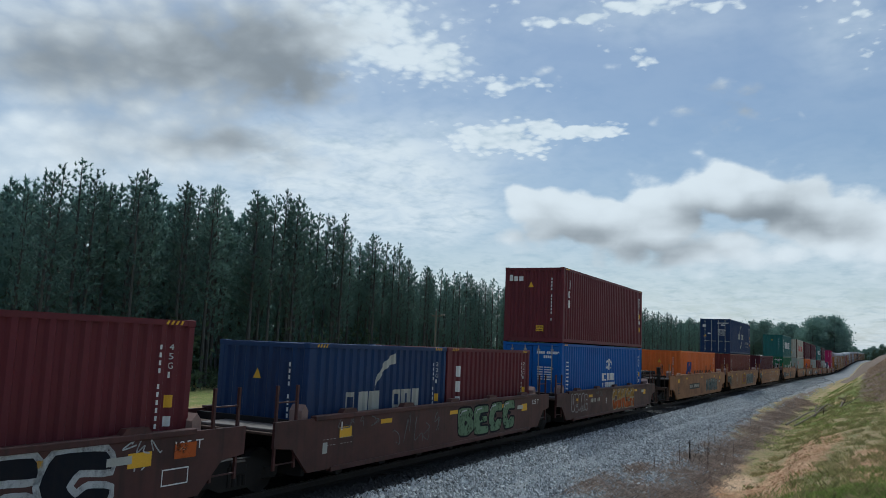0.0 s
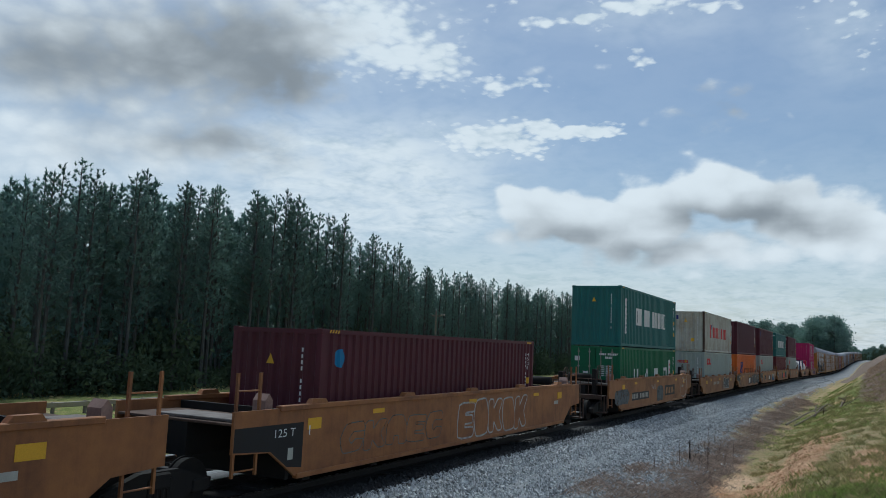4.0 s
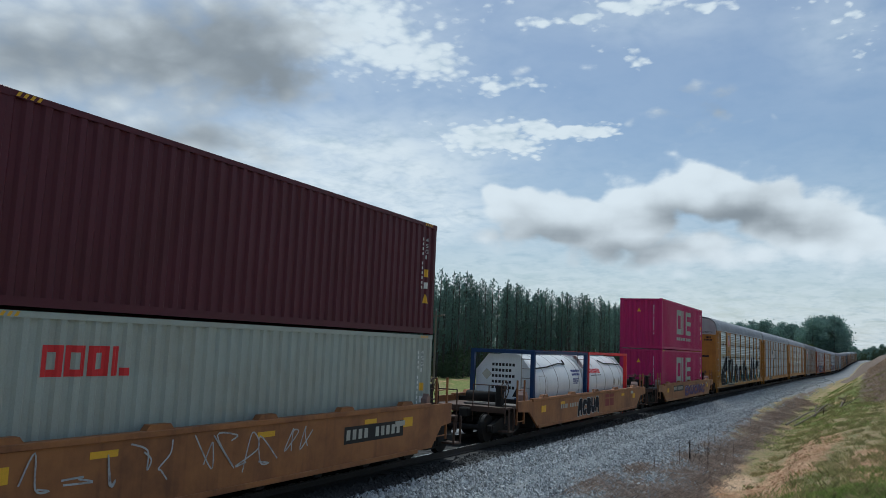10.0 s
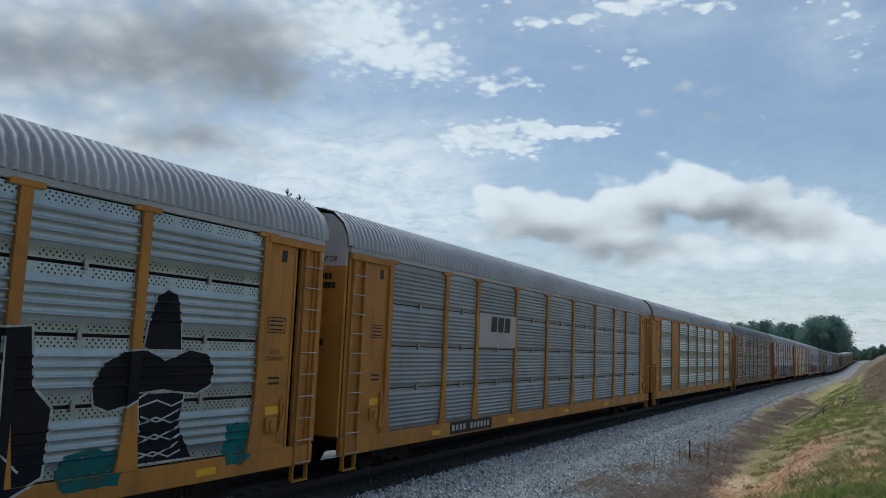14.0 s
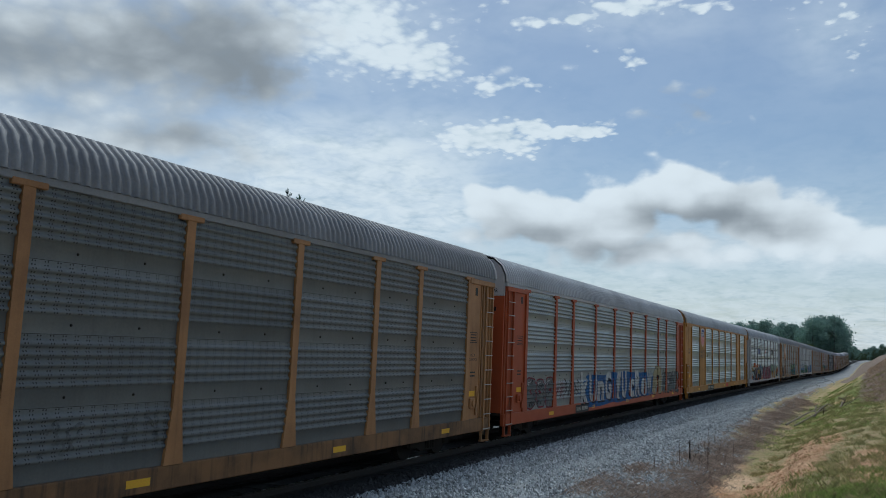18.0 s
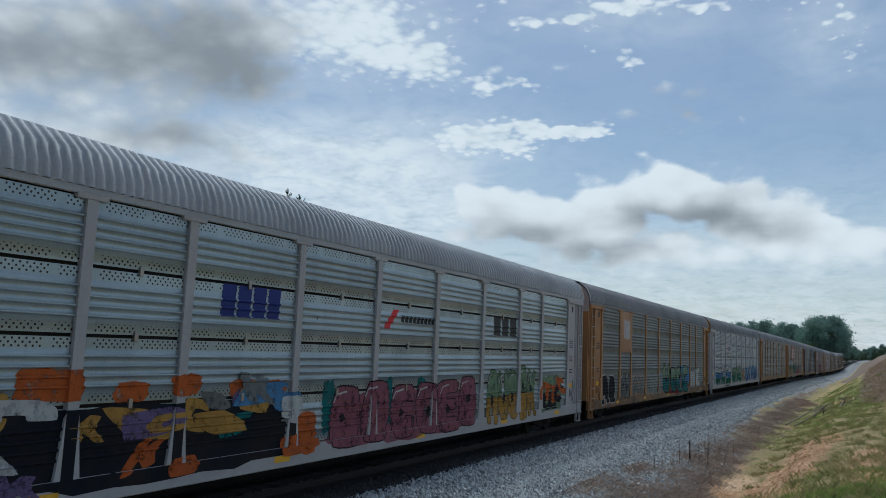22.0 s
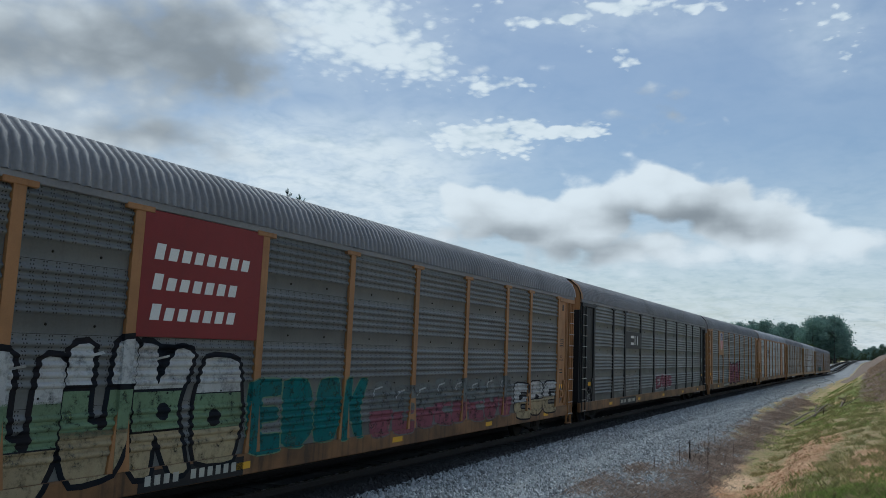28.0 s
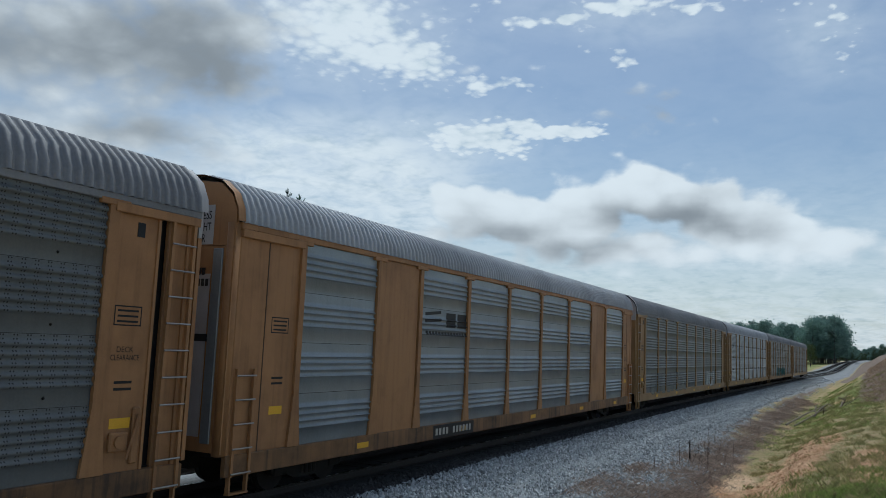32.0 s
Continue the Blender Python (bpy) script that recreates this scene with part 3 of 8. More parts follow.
def codes(c):
    """The columns of small letters and the plates that every container carries."""
    L, h = c.L, c.h
    col = [rect(L - 0.715, L - 0.675, h - 0.49 - 0.125 * i, h - 0.415 - 0.125 * i) for i in range(12) if i not in (4, 11)]
    c.mark("code_marks", col, white(), "white code marks", True)
    for i, ch in enumerate("45G1" if L > 7 else "22G1"):
        c.mark("type_code", words(ch, L - 0.48, h - 0.5 - 0.15 * i, 0.1, 0.055 if ch != "1" else 0.03), white(), "white type code letter")
    c.mark("warning_plate", [rect(L - 0.52, L - 0.38, h - 1.42, h - 1.22)], yellow(), "yellow warning plate")
    c.mark("white_plate", [rect(L - 0.51, L - 0.39, h - 1.72, h - 1.56)], white(), "small white plate")
    c.mark("warning_triangle", [[(L - 0.56, h - 2.1), (L - 0.34, h - 2.1), (L - 0.45, h - 1.86)]], yellow(), "yellow warning triangle")
    if c.doors:
        rows = []
        for i in range(6):
            rows += bars(1.45, h - 0.95 - 0.09 * i, [0.08, 0.08, 0.05, -0.05, 0.1, 0.1, 0.06], 0.045)
        c.end_mark("door_codes", bars(1.42, h - 0.42, [0.07] * 4 + [-0.05] + [0.07] * 6, 0.1, 0.3) + bars(1.7, h - 0.58, [0.07] * 4, 0.1, 0.3) + rows, white(), "white weight and code marks", True)
        c.end_mark("warning_triangle", [[(0.3, h - 1.52), (0.52, h - 1.52), (0.41, h - 1.3)]], yellow(), "yellow warning triangle")
        c.end_mark("door_plate", [rect(0.62, 0.86, h - 1.3, h - 1.2)], white(), "white plate")
        c.end_mark("logo_plate", [rect(0.2, 0.46, h - 0.72, h - 0.5)], white(), "white logo plate")
    else:
        c.end_mark("code_marks", [rect(1.94, 1.985, h - 0.5 - 0.13 * i, h - 0.415 - 0.13 * i) for i in range(13) if i not in (4, 11)], white(), "white code marks", True)
        c.end_mark("warning_triangle", [[(1.0, h - 0.78), (1.22, h - 0.78), (1.11, h - 0.56)]], yellow(), "yellow warning triangle")


red_a = stack("red_container", "dark red corrugated steel container in a low well", burgundy(), -2.44)
blue_a = stack("navy_container", "short navy blue corrugated container in a low well", navy(), 12.91, length=6.06, h=2.591)
tex_a = stack("burgundy_container", "short burgundy corrugated container behind a navy one", burgundy(), 19.06, length=6.06, h=2.591)
cosco = stack("blue_container", "bright blue container with doors under a burgundy one", blue(), 28.44, doors=True)
tex_b = stack("burgundy_container", "burgundy corrugated container stacked on a blue one", burgundy(), 28.44, True)
hapag_a = stack("orange_container", "orange corrugated container alone in a tan well", orange(), 50.4)
triton = stack("red_container", "brick red corrugated container under a navy one", brick_red(), 69.95)
cma = stack("navy_container", "navy container with doors stacked on a red one", navy(), 69.95, True, doors=True)
mar_a = stack("maroon_container", "maroon corrugated container alone in a tan well", maroon(), 89.75)
uasc = stack("green_container", "dark green container with doors under a teal one", green(), 113.1, doors=True)
china_a = stack("teal_container", "teal corrugated container stacked on a green one", teal(), 113.1, True)
oocl_a = stack("grey_container", "pale grey corrugated container under a white one", pale_grey(), 134.9)
ming = stack("white_container", "rust-stained white container stacked on a grey one", off_white(), 134.9, True, rusty=True)
hapag_b = stack("orange_container", "orange corrugated container under a maroon one", orange(), 150.4)
mar_b = stack("maroon_container", "maroon corrugated container stacked on an orange one", maroon(), 150.4, True)
oocl_b = stack("grey_container", "pale grey container under a maroon one", pale_grey(), 165.95)
mar_c = stack("maroon_container", "maroon container stacked on a pale grey one", maroon(), 165.95, True)
mar_d = stack("burgundy_container", "burgundy container under a teal one", burgundy(), 181.45)
china_b = stack("teal_container", "teal container with doors stacked on a burgundy one", teal(), 181.45, True, doors=True)
oocl_c = stack("grey_container", "pale grey container under a brown-red one with doors", pale_grey(), 197.0)
mar_e = stack("burgundy_container", "brown-red container with doors stacked on a grey one", maroon(), 197.0, True, doors=True)
one_a = stack("magenta_container", "bright magenta container under a matching one", magenta(), 236.3)
one_b = stack("magenta_container", "bright magenta container stacked on a matching one", magenta(), 236.3, True)
for c in (red_a, blue_a, tex_a, cosco, tex_b, hapag_a, triton, cma, mar_a, uasc, china_a, oocl_a, ming, hapag_b, mar_b, oocl_b, mar_c, mar_d, china_b, oocl_c, mar_e, one_a, one_b):
    codes(c)


# ---- well cars ----
deck_sheet = surface("worn_deck_sheet", (0.15, 0.13, 0.12), 0.6, 0.2, (0.05, 0.035, 0.03), 0.6, 2.5, 30.0, 0.1)
cast_pink = surface("primed_casting", (0.30, 0.20, 0.17), 0.8, 0.0, (0.14, 0.08, 0.06), 0.6, 3.0, 30.0, 0.1)
def well_unit(y0, y1, colour, label, top=1.5, ends=("joint", "joint")):
    """One unit of a well car: two deep side sills, end platforms, cross beams."""
    s, hl = (y0 + y1) / 2, (y1 - y0) / 2
    ob = tagged(new("well_car"), label, "well car", "well cars of the train")
    MOVERS.append((ob, s, 0.0))
    for sx in (-1, 1):
        xo, xi = sx * 1.5, sx * 1.44
        cut0, cut1 = (0.55, 1.05) if hl < 8.2 else (1.0, 1.75)
        pts = [(-hl, top - 0.05), (-hl, 0.92), (-hl + cut0, 0.86), (-hl + cut1, 0.36), (hl - cut1, 0.36), (hl - cut0, 0.86), (hl, 0.92), (hl, top - 0.05)]
        part("side_sill", Shape().plate(pts, min(xo, xi), max(xo, xi)), colour, ob)
        part("top_chord", Shape().box(sx * 1.47 - 0.075, sx * 1.47 + 0.075, -hl + 1.2, hl - 1.2, top - 0.1, top, 0.012), colour, ob)
        part("bottom_chord", Shape().box(sx * 1.47 - 0.06, sx * 1.47 + 0.06, -hl + 1.8, hl - 1.8, 0.3, 0.4, 0.01), colour, ob)
        for i in range(5):
            y = -hl + 2.4 + i * (2 * hl - 4.8) / 4
            part("guide", Shape().plate([(y - 0.28, top), (y + 0.28, top), (y + 0.2, top + 0.09), (y - 0.2, top + 0.09)], sx * 1.47 - 0.08, sx * 1.47 + 0.06), colour, ob)
    for e in (-1, 1):
        a, b = sorted((e * hl, e * (hl - 1.5)))
        part("end_platform", Shape().box(-1.42, 1.42, a, b, top - 0.3, top - 0.25, 0.01), rust, ob)
        part("centre_beam", Shape().box(-0.4, 0.4, a, b, 0.8, top - 0.3), grime(), ob)
        back = hl - (1.0 if hl < 8.2 else 1.62)
        part("bulkhead", Shape().box(-1.42, 1.42, e * back - 0.05, e * back + 0.05, 0.3, top - 0.1), grime(), ob)
        part("walkway", Shape().box(-0.5, 1.4, *sorted((e * (hl - 0.1), e * (hl - 0.85))), top - 0.245, top - 0.19, 0.01), deck_sheet, ob, "pale worn steel walkway")
        for dy in (0.12, 0.72):
            post = Shape().box(1.38, 1.43, e * (hl - dy) - 0.025, e * (hl - dy) + 0.025, 0.5, top + 0.62)
            part("grab_post", post, colour, ob)
        rail = Shape()
        for z in (0.6, 0.92, 1.24, top + 0.3):
            rail.cyl((1.4, e * (hl - 0.12), z), (1.4, e * (hl - 0.72), z), 0.016, 6)
        part("rung_set", rail, colour, ob)
        for q in (1.05,):
            part("guide_post", Shape().plate([(e * (hl - q) - 0.1, top - 0.25), (e * (hl - q) + 0.1, top - 0.25), (e * (hl - q) + 0.1, top + 0.1), (e * (hl - q), top + 0.22), (e * (hl - q) - 0.1, top + 0.1)], 1.05, 1.36), cast_pink, ob, "pale primed guide casting")
        part("yellow_panel", Shape().box(1.501, 1.507, e * (hl - 2.3) - 0.22, e * (hl - 2.3) + 0.22, top - 0.5, top - 0.28), yellow(), ob, "yellow reflective panel")
    for i in range(7):
        y = -hl + 2.2 + i * (2 * hl - 4.4) / 6
        part("cross_beam", Shape().box(-1.44, 1.44, y - 0.12, y + 0.12, 0.22, 0.3), grime(), ob)
        if i % 2:
            part("reflector", Shape().box(1.501, 1.506, y - 0.24, y + 0.24, top - 0.32, top - 0.22), yellow(), ob, "yellow reflective strip")
    for e, kind in zip((-1, 1), ends):
        if kind == "joint" and e == 1:
            truck(ob, hl + 0.35)
            part("joint_beam", Shape().box(-0.5, 0.5, hl - 0.1, hl + 0.9, 0.72, 0.95, 0.03), grime(), ob)
        elif kind == "end":
            truck(ob, e * (hl - 0.1))
            piece("coupler", coupler_mesh, ob, pose(0, e * hl, 0, 0, 0, 0 if e > 0 else 180))
            deck = Shape().box(-1.3, 1.35, e * (hl + 0.34) - 0.3, e * (hl + 0.34) + 0.3, 1.02, 1.06)
            deck.box(-1.3, 1.35, e * (hl + 0.66) - 0.02, e * (hl + 0.66) + 0.02, 0.9, 1.07)
            part("brake_platform", deck, rust, ob, "rusty grated platform")
            for x in (0.2, 0.75, 1.33):
                part("grab_post", Shape().cyl((x, e * (hl + 0.64), 0.6), (x, e * (hl + 0.64), 1.75), 0.02, 6), rust, ob)
            part("grab_rail", Shape().cyl((0.2, e * (hl + 0.64), 1.75), (1.33, e * (hl + 0.64), 1.75), 0.018, 6), rust, ob)
            step = Shape().box(1.1, 1.5, e * (hl + 0.45) - 0.2, e * (hl + 0.45) + 0.2, 0.32, 0.36)
            for dy in (-0.19, 0.19):
                step.box(1.44, 1.49, e * (hl + 0.45) + dy - 0.02, e * (hl + 0.45) + dy + 0.02, 0.34, 1.05)
            part("step", step, rust, ob)
            part("reservoir", Shape().cyl((-0.55, e * (hl - 0.5), top + 0.02), (0.5, e * (hl - 0.5), top + 0.02), 0.17, 14), grime(), ob, "black steel air reservoir", True)
            box = Shape().box(0.72, 0.9, e * (hl - 0.1) - 0.17, e * (hl - 0.1) + 0.17, 1.0, top + 0.42, 0.02)
            brake = part("hand_brake", box, grime(), ob)
            rim, n = Shape(), 18
            c0 = Vector((0.98, e * (hl - 0.1), top + 0.3))
            spot = lambda i, r: c0 + Vector((0, math.cos(6.28319 * i / n) * r, math.sin(6.28319 * i / n) * r))
            for i in range(n):
                rim.cyl(spot(i, 0.29), spot(i + 1, 0.29), 0.018, 6)
            for i in range(0, n, 3):
                rim.cyl(c0, spot(i, 0.29), 0.012, 5)
            part("brake_wheel", rim, rust, brake, "round spoked brake wheel")
    return ob


wells = [
    well_unit(-5.2, 10.85, well_maroon(), "maroon well car unit covered with large graffiti letters", 1.45, ("joint", "joint")),
    well_unit(11.65, 26.35, well_maroon(), "maroon well car unit with green graffiti letters", 1.45),
    well_unit(27.2, 42.4, well_maroon(), "maroon well car unit with orange and white graffiti", 1.42, ("joint", "end")),
    well_unit(46.2, 65.4, well_tan(), "weathered tan well car unit carrying an orange container", 1.75, ("end", "joint")),
    well_unit(66.8, 85.5, well_tan(), "weathered tan well car unit with grey graffiti", 1.75),
    well_unit(87.0, 106.2, well_tan(), "weathered tan well car unit carrying a maroon container", 1.7, ("joint", "end")),
    well_unit(110.4, 128.6, well_tan(), "weathered tan well car with a teal and green stack", 1.75, ("end", "end")),
    well_unit(131.9, 147.2, well_tan(), "weathered tan well car unit with white graffiti", 1.48, ("end", "joint")),
    well_unit(148.2, 162.9, well_tan(), "tan well car unit with black and white graffiti", 1.48),
    well_unit(163.85, 178.5, well_tan(), "tan well car unit with blue graffiti", 1.48),
    well_unit(179.4, 194.1, well_tan(), "tan well car unit with teal figures painted on it", 1.48),
    well_unit(195.0, 209.9, well_tan(), "tan well car unit with faint white graffiti", 1.48, ("joint", "end")),
    well_unit(214.6, 231.4, well_tan(), "tan well car carrying two white tank containers", 1.3, ("end", "end")),
    well_unit(234.4, 251.2, well_tan(), "tan well car carrying two magenta containers", 1.3, ("end", "end")),
]


# ---- tank containers ----
tank_white = paint("tank_white_paint", 0.74, 0.74, 0.75, worn=(0.35, 0.34, 0.32), amount=0.25, rough=0.35)


def tank_container(y0, colour, label):
    L, h, hw = 6.06, 2.591, 1.219
    ob = tagged(new("tank_container"), label, "tank container", "tank containers on the train")
    MOVERS.append((ob, y0 + L / 2, LOW))
    s = Shape()
    n, rings = 40, [(-2.8, 0.35), (-2.77, 0.8), (-2.7, 1.05), (-2.58, 1.15), (-2.4, 1.175), (2.4, 1.175), (2.58, 1.15), (2.7, 1.05), (2.77, 0.8), (2.8, 0.35)]
    for y, r in rings:
        s.v += [(r * math.cos(6.28319 * i / n), y, 1.3 + r * math.sin(6.28319 * i / n)) for i in range(n)]
    for j in range(len(rings) - 1):
        s.f += [(j * n + i, (j + 1) * n + i, (j + 1) * n + (i + 1) % n, j * n + (i + 1) % n) for i in range(n)]
    s.f += [tuple(range(n)), tuple(range(len(rings) * n - 1, len(rings) * n - n - 1, -1))]
    part("tank", s, tank_white, ob, "white insulated tank", True)
    oct_ = [(-1.08, 0.75), (-0.6, 0.2), (0.6, 0.2), (1.08, 0.75), (1.08, 1.85), (0.6, 2.42), (-0.6, 2.42), (-1.08, 1.85)]
    for sy in (-1, 1):
        sh = Shape().plate(oct_, sy * 2.8, sy * 2.84)
        sh.v = [(y, x, z) for x, y, z in sh.v]
        plate = part("end_bulkhead", sh, tank_white, ob, "white eight-sided end plate")
        if sy < 0:
            for r in range(5):
                for i in range(7 - r % 2):
                    part("stencil_block", Shape().box(-0.45 + 0.13 * i, -0.36 + 0.13 * i, -2.846, -2.84, 2.0 - 0.2 * r, 2.1 - 0.2 * r), black(), plate)
            part("placard", Shape().add([(-0.85, -2.846, 1.7), (-0.65, -2.846, 1.5), (-0.45, -2.846, 1.7), (-0.65, -2.846, 1.9)], [(0, 1, 2, 3)]), steel, plate, "grey diamond placard holder")
            part("warning_triangle", Shape().add([(0.35, -2.846, 0.95), (0.65, -2.846, 0.95), (0.5, -2.846, 1.25)], [(0, 1, 2)]), black(), plate)
    rungs = Shape()
    for q in range(7):
        rungs.cyl((0.72, -2.95, 0.3 + 0.33 * q), (1.1, -2.95, 0.3 + 0.33 * q), 0.016, 6)
    for x in (0.72, 1.1):
        rungs.cyl((x, -2.95, 0.1), (x, -2.95, 2.5), 0.02, 6)
    part("ladder", rungs, steel, ob)
    for y in (-1.7, -0.4, 0.9, 2.1):
        part("band", Shape().cyl((0, y - 0.02, 1.3), (0, y + 0.02, 1.3), 1.181, 40), steel, ob, "steel cladding band")
    for sy in (-1, 1):
        y = sy * (L / 2 - 0.07)
        for sx in (-1, 1):
            part("post", Shape().box(sx * hw - 0.07 - 0.07 * sx, sx * hw + 0.07 - 0.07 * sx, y - 0.07, y + 0.07, 0, h), colour, ob)
            part("brace", Shape().cyl((sx * 1.15, y, 0.1), (sx * 0.5, y, 0.9), 0.05, 8), colour, ob)
        part("end_beam", Shape().box(-hw, hw, y - 0.06, y + 0.06, h - 0.13, h - 0.002).box(-hw, hw, y - 0.06, y + 0.06, 0.003, 0.15), colour, ob)
    for sx in (-1, 1):
        part("side_beam", Shape().box(sx * hw - 0.05 - 0.05 * sx, sx * hw + 0.05 - 0.05 * sx, -L / 2 + 0.14, L / 2 - 0.14, h - 0.1, h - 0.003), colour, ob)
        part("bottom_beam", Shape().box(sx * hw - 0.05 - 0.05 * sx, sx * hw + 0.05 - 0.05 * sx, -L / 2 + 0.14, L / 2 - 0.14, 0.003, 0.12), colour, ob)
    part("walkway", Shape().box(-0.3, 0.3, -2.6, 2.6, h - 0.06, h - 0.02), steel, ob)
    # what is painted on the barrel's near side, and the black pipe along its shoulder
    skin = lambda z, off=0.006: math.sqrt(max((1.175 + off) ** 2 - (z - 1.3) ** 2, 0.0))

    def on_barrel(name, polys, material, label):
        bm = flat_mesh(polys)
        for q in range(24):
            bmesh.ops.bisect_plane(bm, geom=bm.verts[:] + bm.edges[:] + bm.faces[:], plane_co=(0, 0, 0.6 + 0.07 * q), plane_no=(0, 0, 1), dist=1e-5)
        for v in bm.verts:
            v.co.x = skin(v.co.z)
        bm.normal_update()
        for f in bm.faces:
            if f.normal.x < 0:
                f.normal_flip()
        piece(name, from_bm(bm, material), ob, None, label)

    if colour is navy():
        on_barrel("plate_outline", ring(-2.3, -1.55, 0.95, 1.7, 0.018), steel, "square outline of a plate")
        rows = [(1.8, [0.09] * 10), (1.66, [0.09] * 9), (1.5, [0.05] * 12), (1.42, [0.05] * 11), (1.34, [0.05] * 9)]
        for z, widths in rows:
            on_barrel("code_bars", bars(1.35, z, widths, 0.08 if z > 1.55 else 0.05, 0.4), blue_mark(), "blue bars of small print")
        on_barrel("warning_triangle", [[(1.3, 0.72), (1.55, 0.72), (1.43, 0.98)]], yellow(), "yellow warning triangle")
        pipe = Shape()
        line = [(-2.6, 1.95), (-1.2, 2.0), (0.3, 2.12), (1.0, 2.1), (1.1, 2.25)]
    else:
        for q in range(9):
            on_barrel("word_block", [rect(-2.5 + 0.17 * q, -2.37 + 0.17 * q, 1.72, 1.9)], red_mark(), "red block of a word")
        on_barrel("underline", [rect(-2.4, -0.95, 1.62, 1.65)], black(), "black line under a word")
        for y in (0.9, 1.6):
            on_barrel("placard", [[(y, 1.3), (y + 0.14, 1.12), (y + 0.28, 1.3), (y + 0.14, 1.48)]], steel, "grey diamond placard")
        pipe = Shape()
        line = [(-0.3, 2.25), (0.2, 2.1), (1.6, 2.1), (2.5, 2.05)]
    for (y0_, z0_), (y1_, z1_) in zip(line, line[1:]):
        pipe.cyl((skin(z0_, 0.03), y0_, z0_), (skin(z1_, 0.03), y1_, z1_), 0.025, 6)
    part("pipe", pipe, grime(), ob, "black hose along the tank's shoulder")
    return ob


tank_a = tank_container(216.6, navy(), "white tank container in a navy frame, in a tan well")
tank_b = tank_container(222.78, red_mark(), "white tank container in a red frame, in a tan well")


# ---- autoracks ----
def sheet_steel(name, base, metal, rough, holes):
    """Galvanised sheet; holes names its perforation: "bands" of staggered holes above and below the ribs, "columns" of fine holes, or none."""
    m = surface(name, base, rough, metal, tuple(0.6 * c for c in base), 0.5, 0.7, 25.0, 0.03, 0.45, vary=0.1)
    if not holes:
        return m
    nt = m.node_tree
    N, K = nt.nodes, nt.links
    tc = N.new("ShaderNodeTexCoord")
    sep = N.new("ShaderNodeSeparateXYZ")
    K.new(tc.outputs["Object"], sep.inputs[0])
    Y, Z = sep.outputs[1], sep.outputs[2]

    def op(kind, a, b=None):
        n = N.new("ShaderNodeMath")
        n.operation = kind
        for i, v in enumerate((a, b)):
            if v is None:
                continue
            if isinstance(v, (int, float)):
                n.inputs[i].default_value = v
            else:
                K.new(v, n.inputs[i])
        return n.outputs[0]

    def saw(v, step):
        return op("MULTIPLY", op("SUBTRACT", op("FRACT", op("DIVIDE", v, step)), 0.5), step)

    if holes == "bands":
        row = op("FLOOR", op("DIVIDE", Z, 0.05))
        fy = saw(op("ADD", Y, op("MULTIPLY", op("FRACT", op("MULTIPLY", row, 0.5)), 0.1)), 0.1)
        fz = saw(Z, 0.05)
        off = op("ABSOLUTE", op("SUBTRACT", Z, 0.49))
        zone = op("MULTIPLY", op("GREATER_THAN", off, 0.32), op("LESS_THAN", off, 0.452))
        zone = op("MULTIPLY", zone, op("GREATER_THAN", op("FRACT", op("MULTIPLY", Y, 1.15)), 0.16))
        radius = 0.0165
    else:
        fy = saw(op("ADD", op("ABSOLUTE", saw(Y, 0.19)), 0.008), 0.06)
        fz = saw(Z, 0.052)
        zone = op("MULTIPLY", op("GREATER_THAN", Z, 0.27), op("LESS_THAN", op("ABSOLUTE", saw(Y, 0.19)), 0.05))
        radius = 0.0115
    d = op("SQRT", op("ADD", op("MULTIPLY", fy, fy), op("MULTIPLY", fz, fz)))
    mask = op("MULTIPLY", op("LESS_THAN", d, radius), zone)
    bs = N["Principled BSDF"]
    for socket, value in (("Base Color", (0.008, 0.008, 0.009, 1)), ("Metallic", 0.0)):
        mx = N.new("ShaderNodeMix")
        mx.data_type = "RGBA" if socket == "Base Color" else "FLOAT"
        K.new(mask, mx.inputs[0])
        if socket == "Base Color":
            K.new(bs.inputs[socket].links[0].from_socket, mx.inputs[6])
            mx.inputs[7].default_value = value
            K.new(mx.outputs[2], bs.inputs[socket])
        else:
            mx.inputs[2].default_value, mx.inputs[3].default_value = metal, value
            K.new(mx.outputs[0], bs.inputs[socket])
    return m


bright_sheet = sheet_steel("galvanised_sheet", (0.35, 0.41, 0.44), 0.64, 0.28, "bands")
mid_sheet = sheet_steel("dull_galvanised_sheet", (0.25, 0.28, 0.305), 0.45, 0.36, "")
dark_sheet = sheet_steel("weathered_grey_sheet", (0.15, 0.158, 0.16), 0.28, 0.45, "columns")
light_sheet = sheet_steel("pale_grey_sheet", (0.29, 0.325, 0.34), 0.52, 0.36, "columns")
roof_bright = surface("galvanised_roof", (0.46, 0.47, 0.50), 0.8, 0.28, (0.22, 0.23, 0.25), 0.5, 0.4, 20.0, 0.05)
roof_dull = surface("dull_roof", (0.27, 0.27, 0.285), 0.7, 0.28, (0.12, 0.12, 0.13), 0.5, 0.4, 20.0, 0.05)

RACK_L, RACK_W, EAVE = 27.3, 1.5, 4.92
ROW_H = 0.985
SILL = 0.92


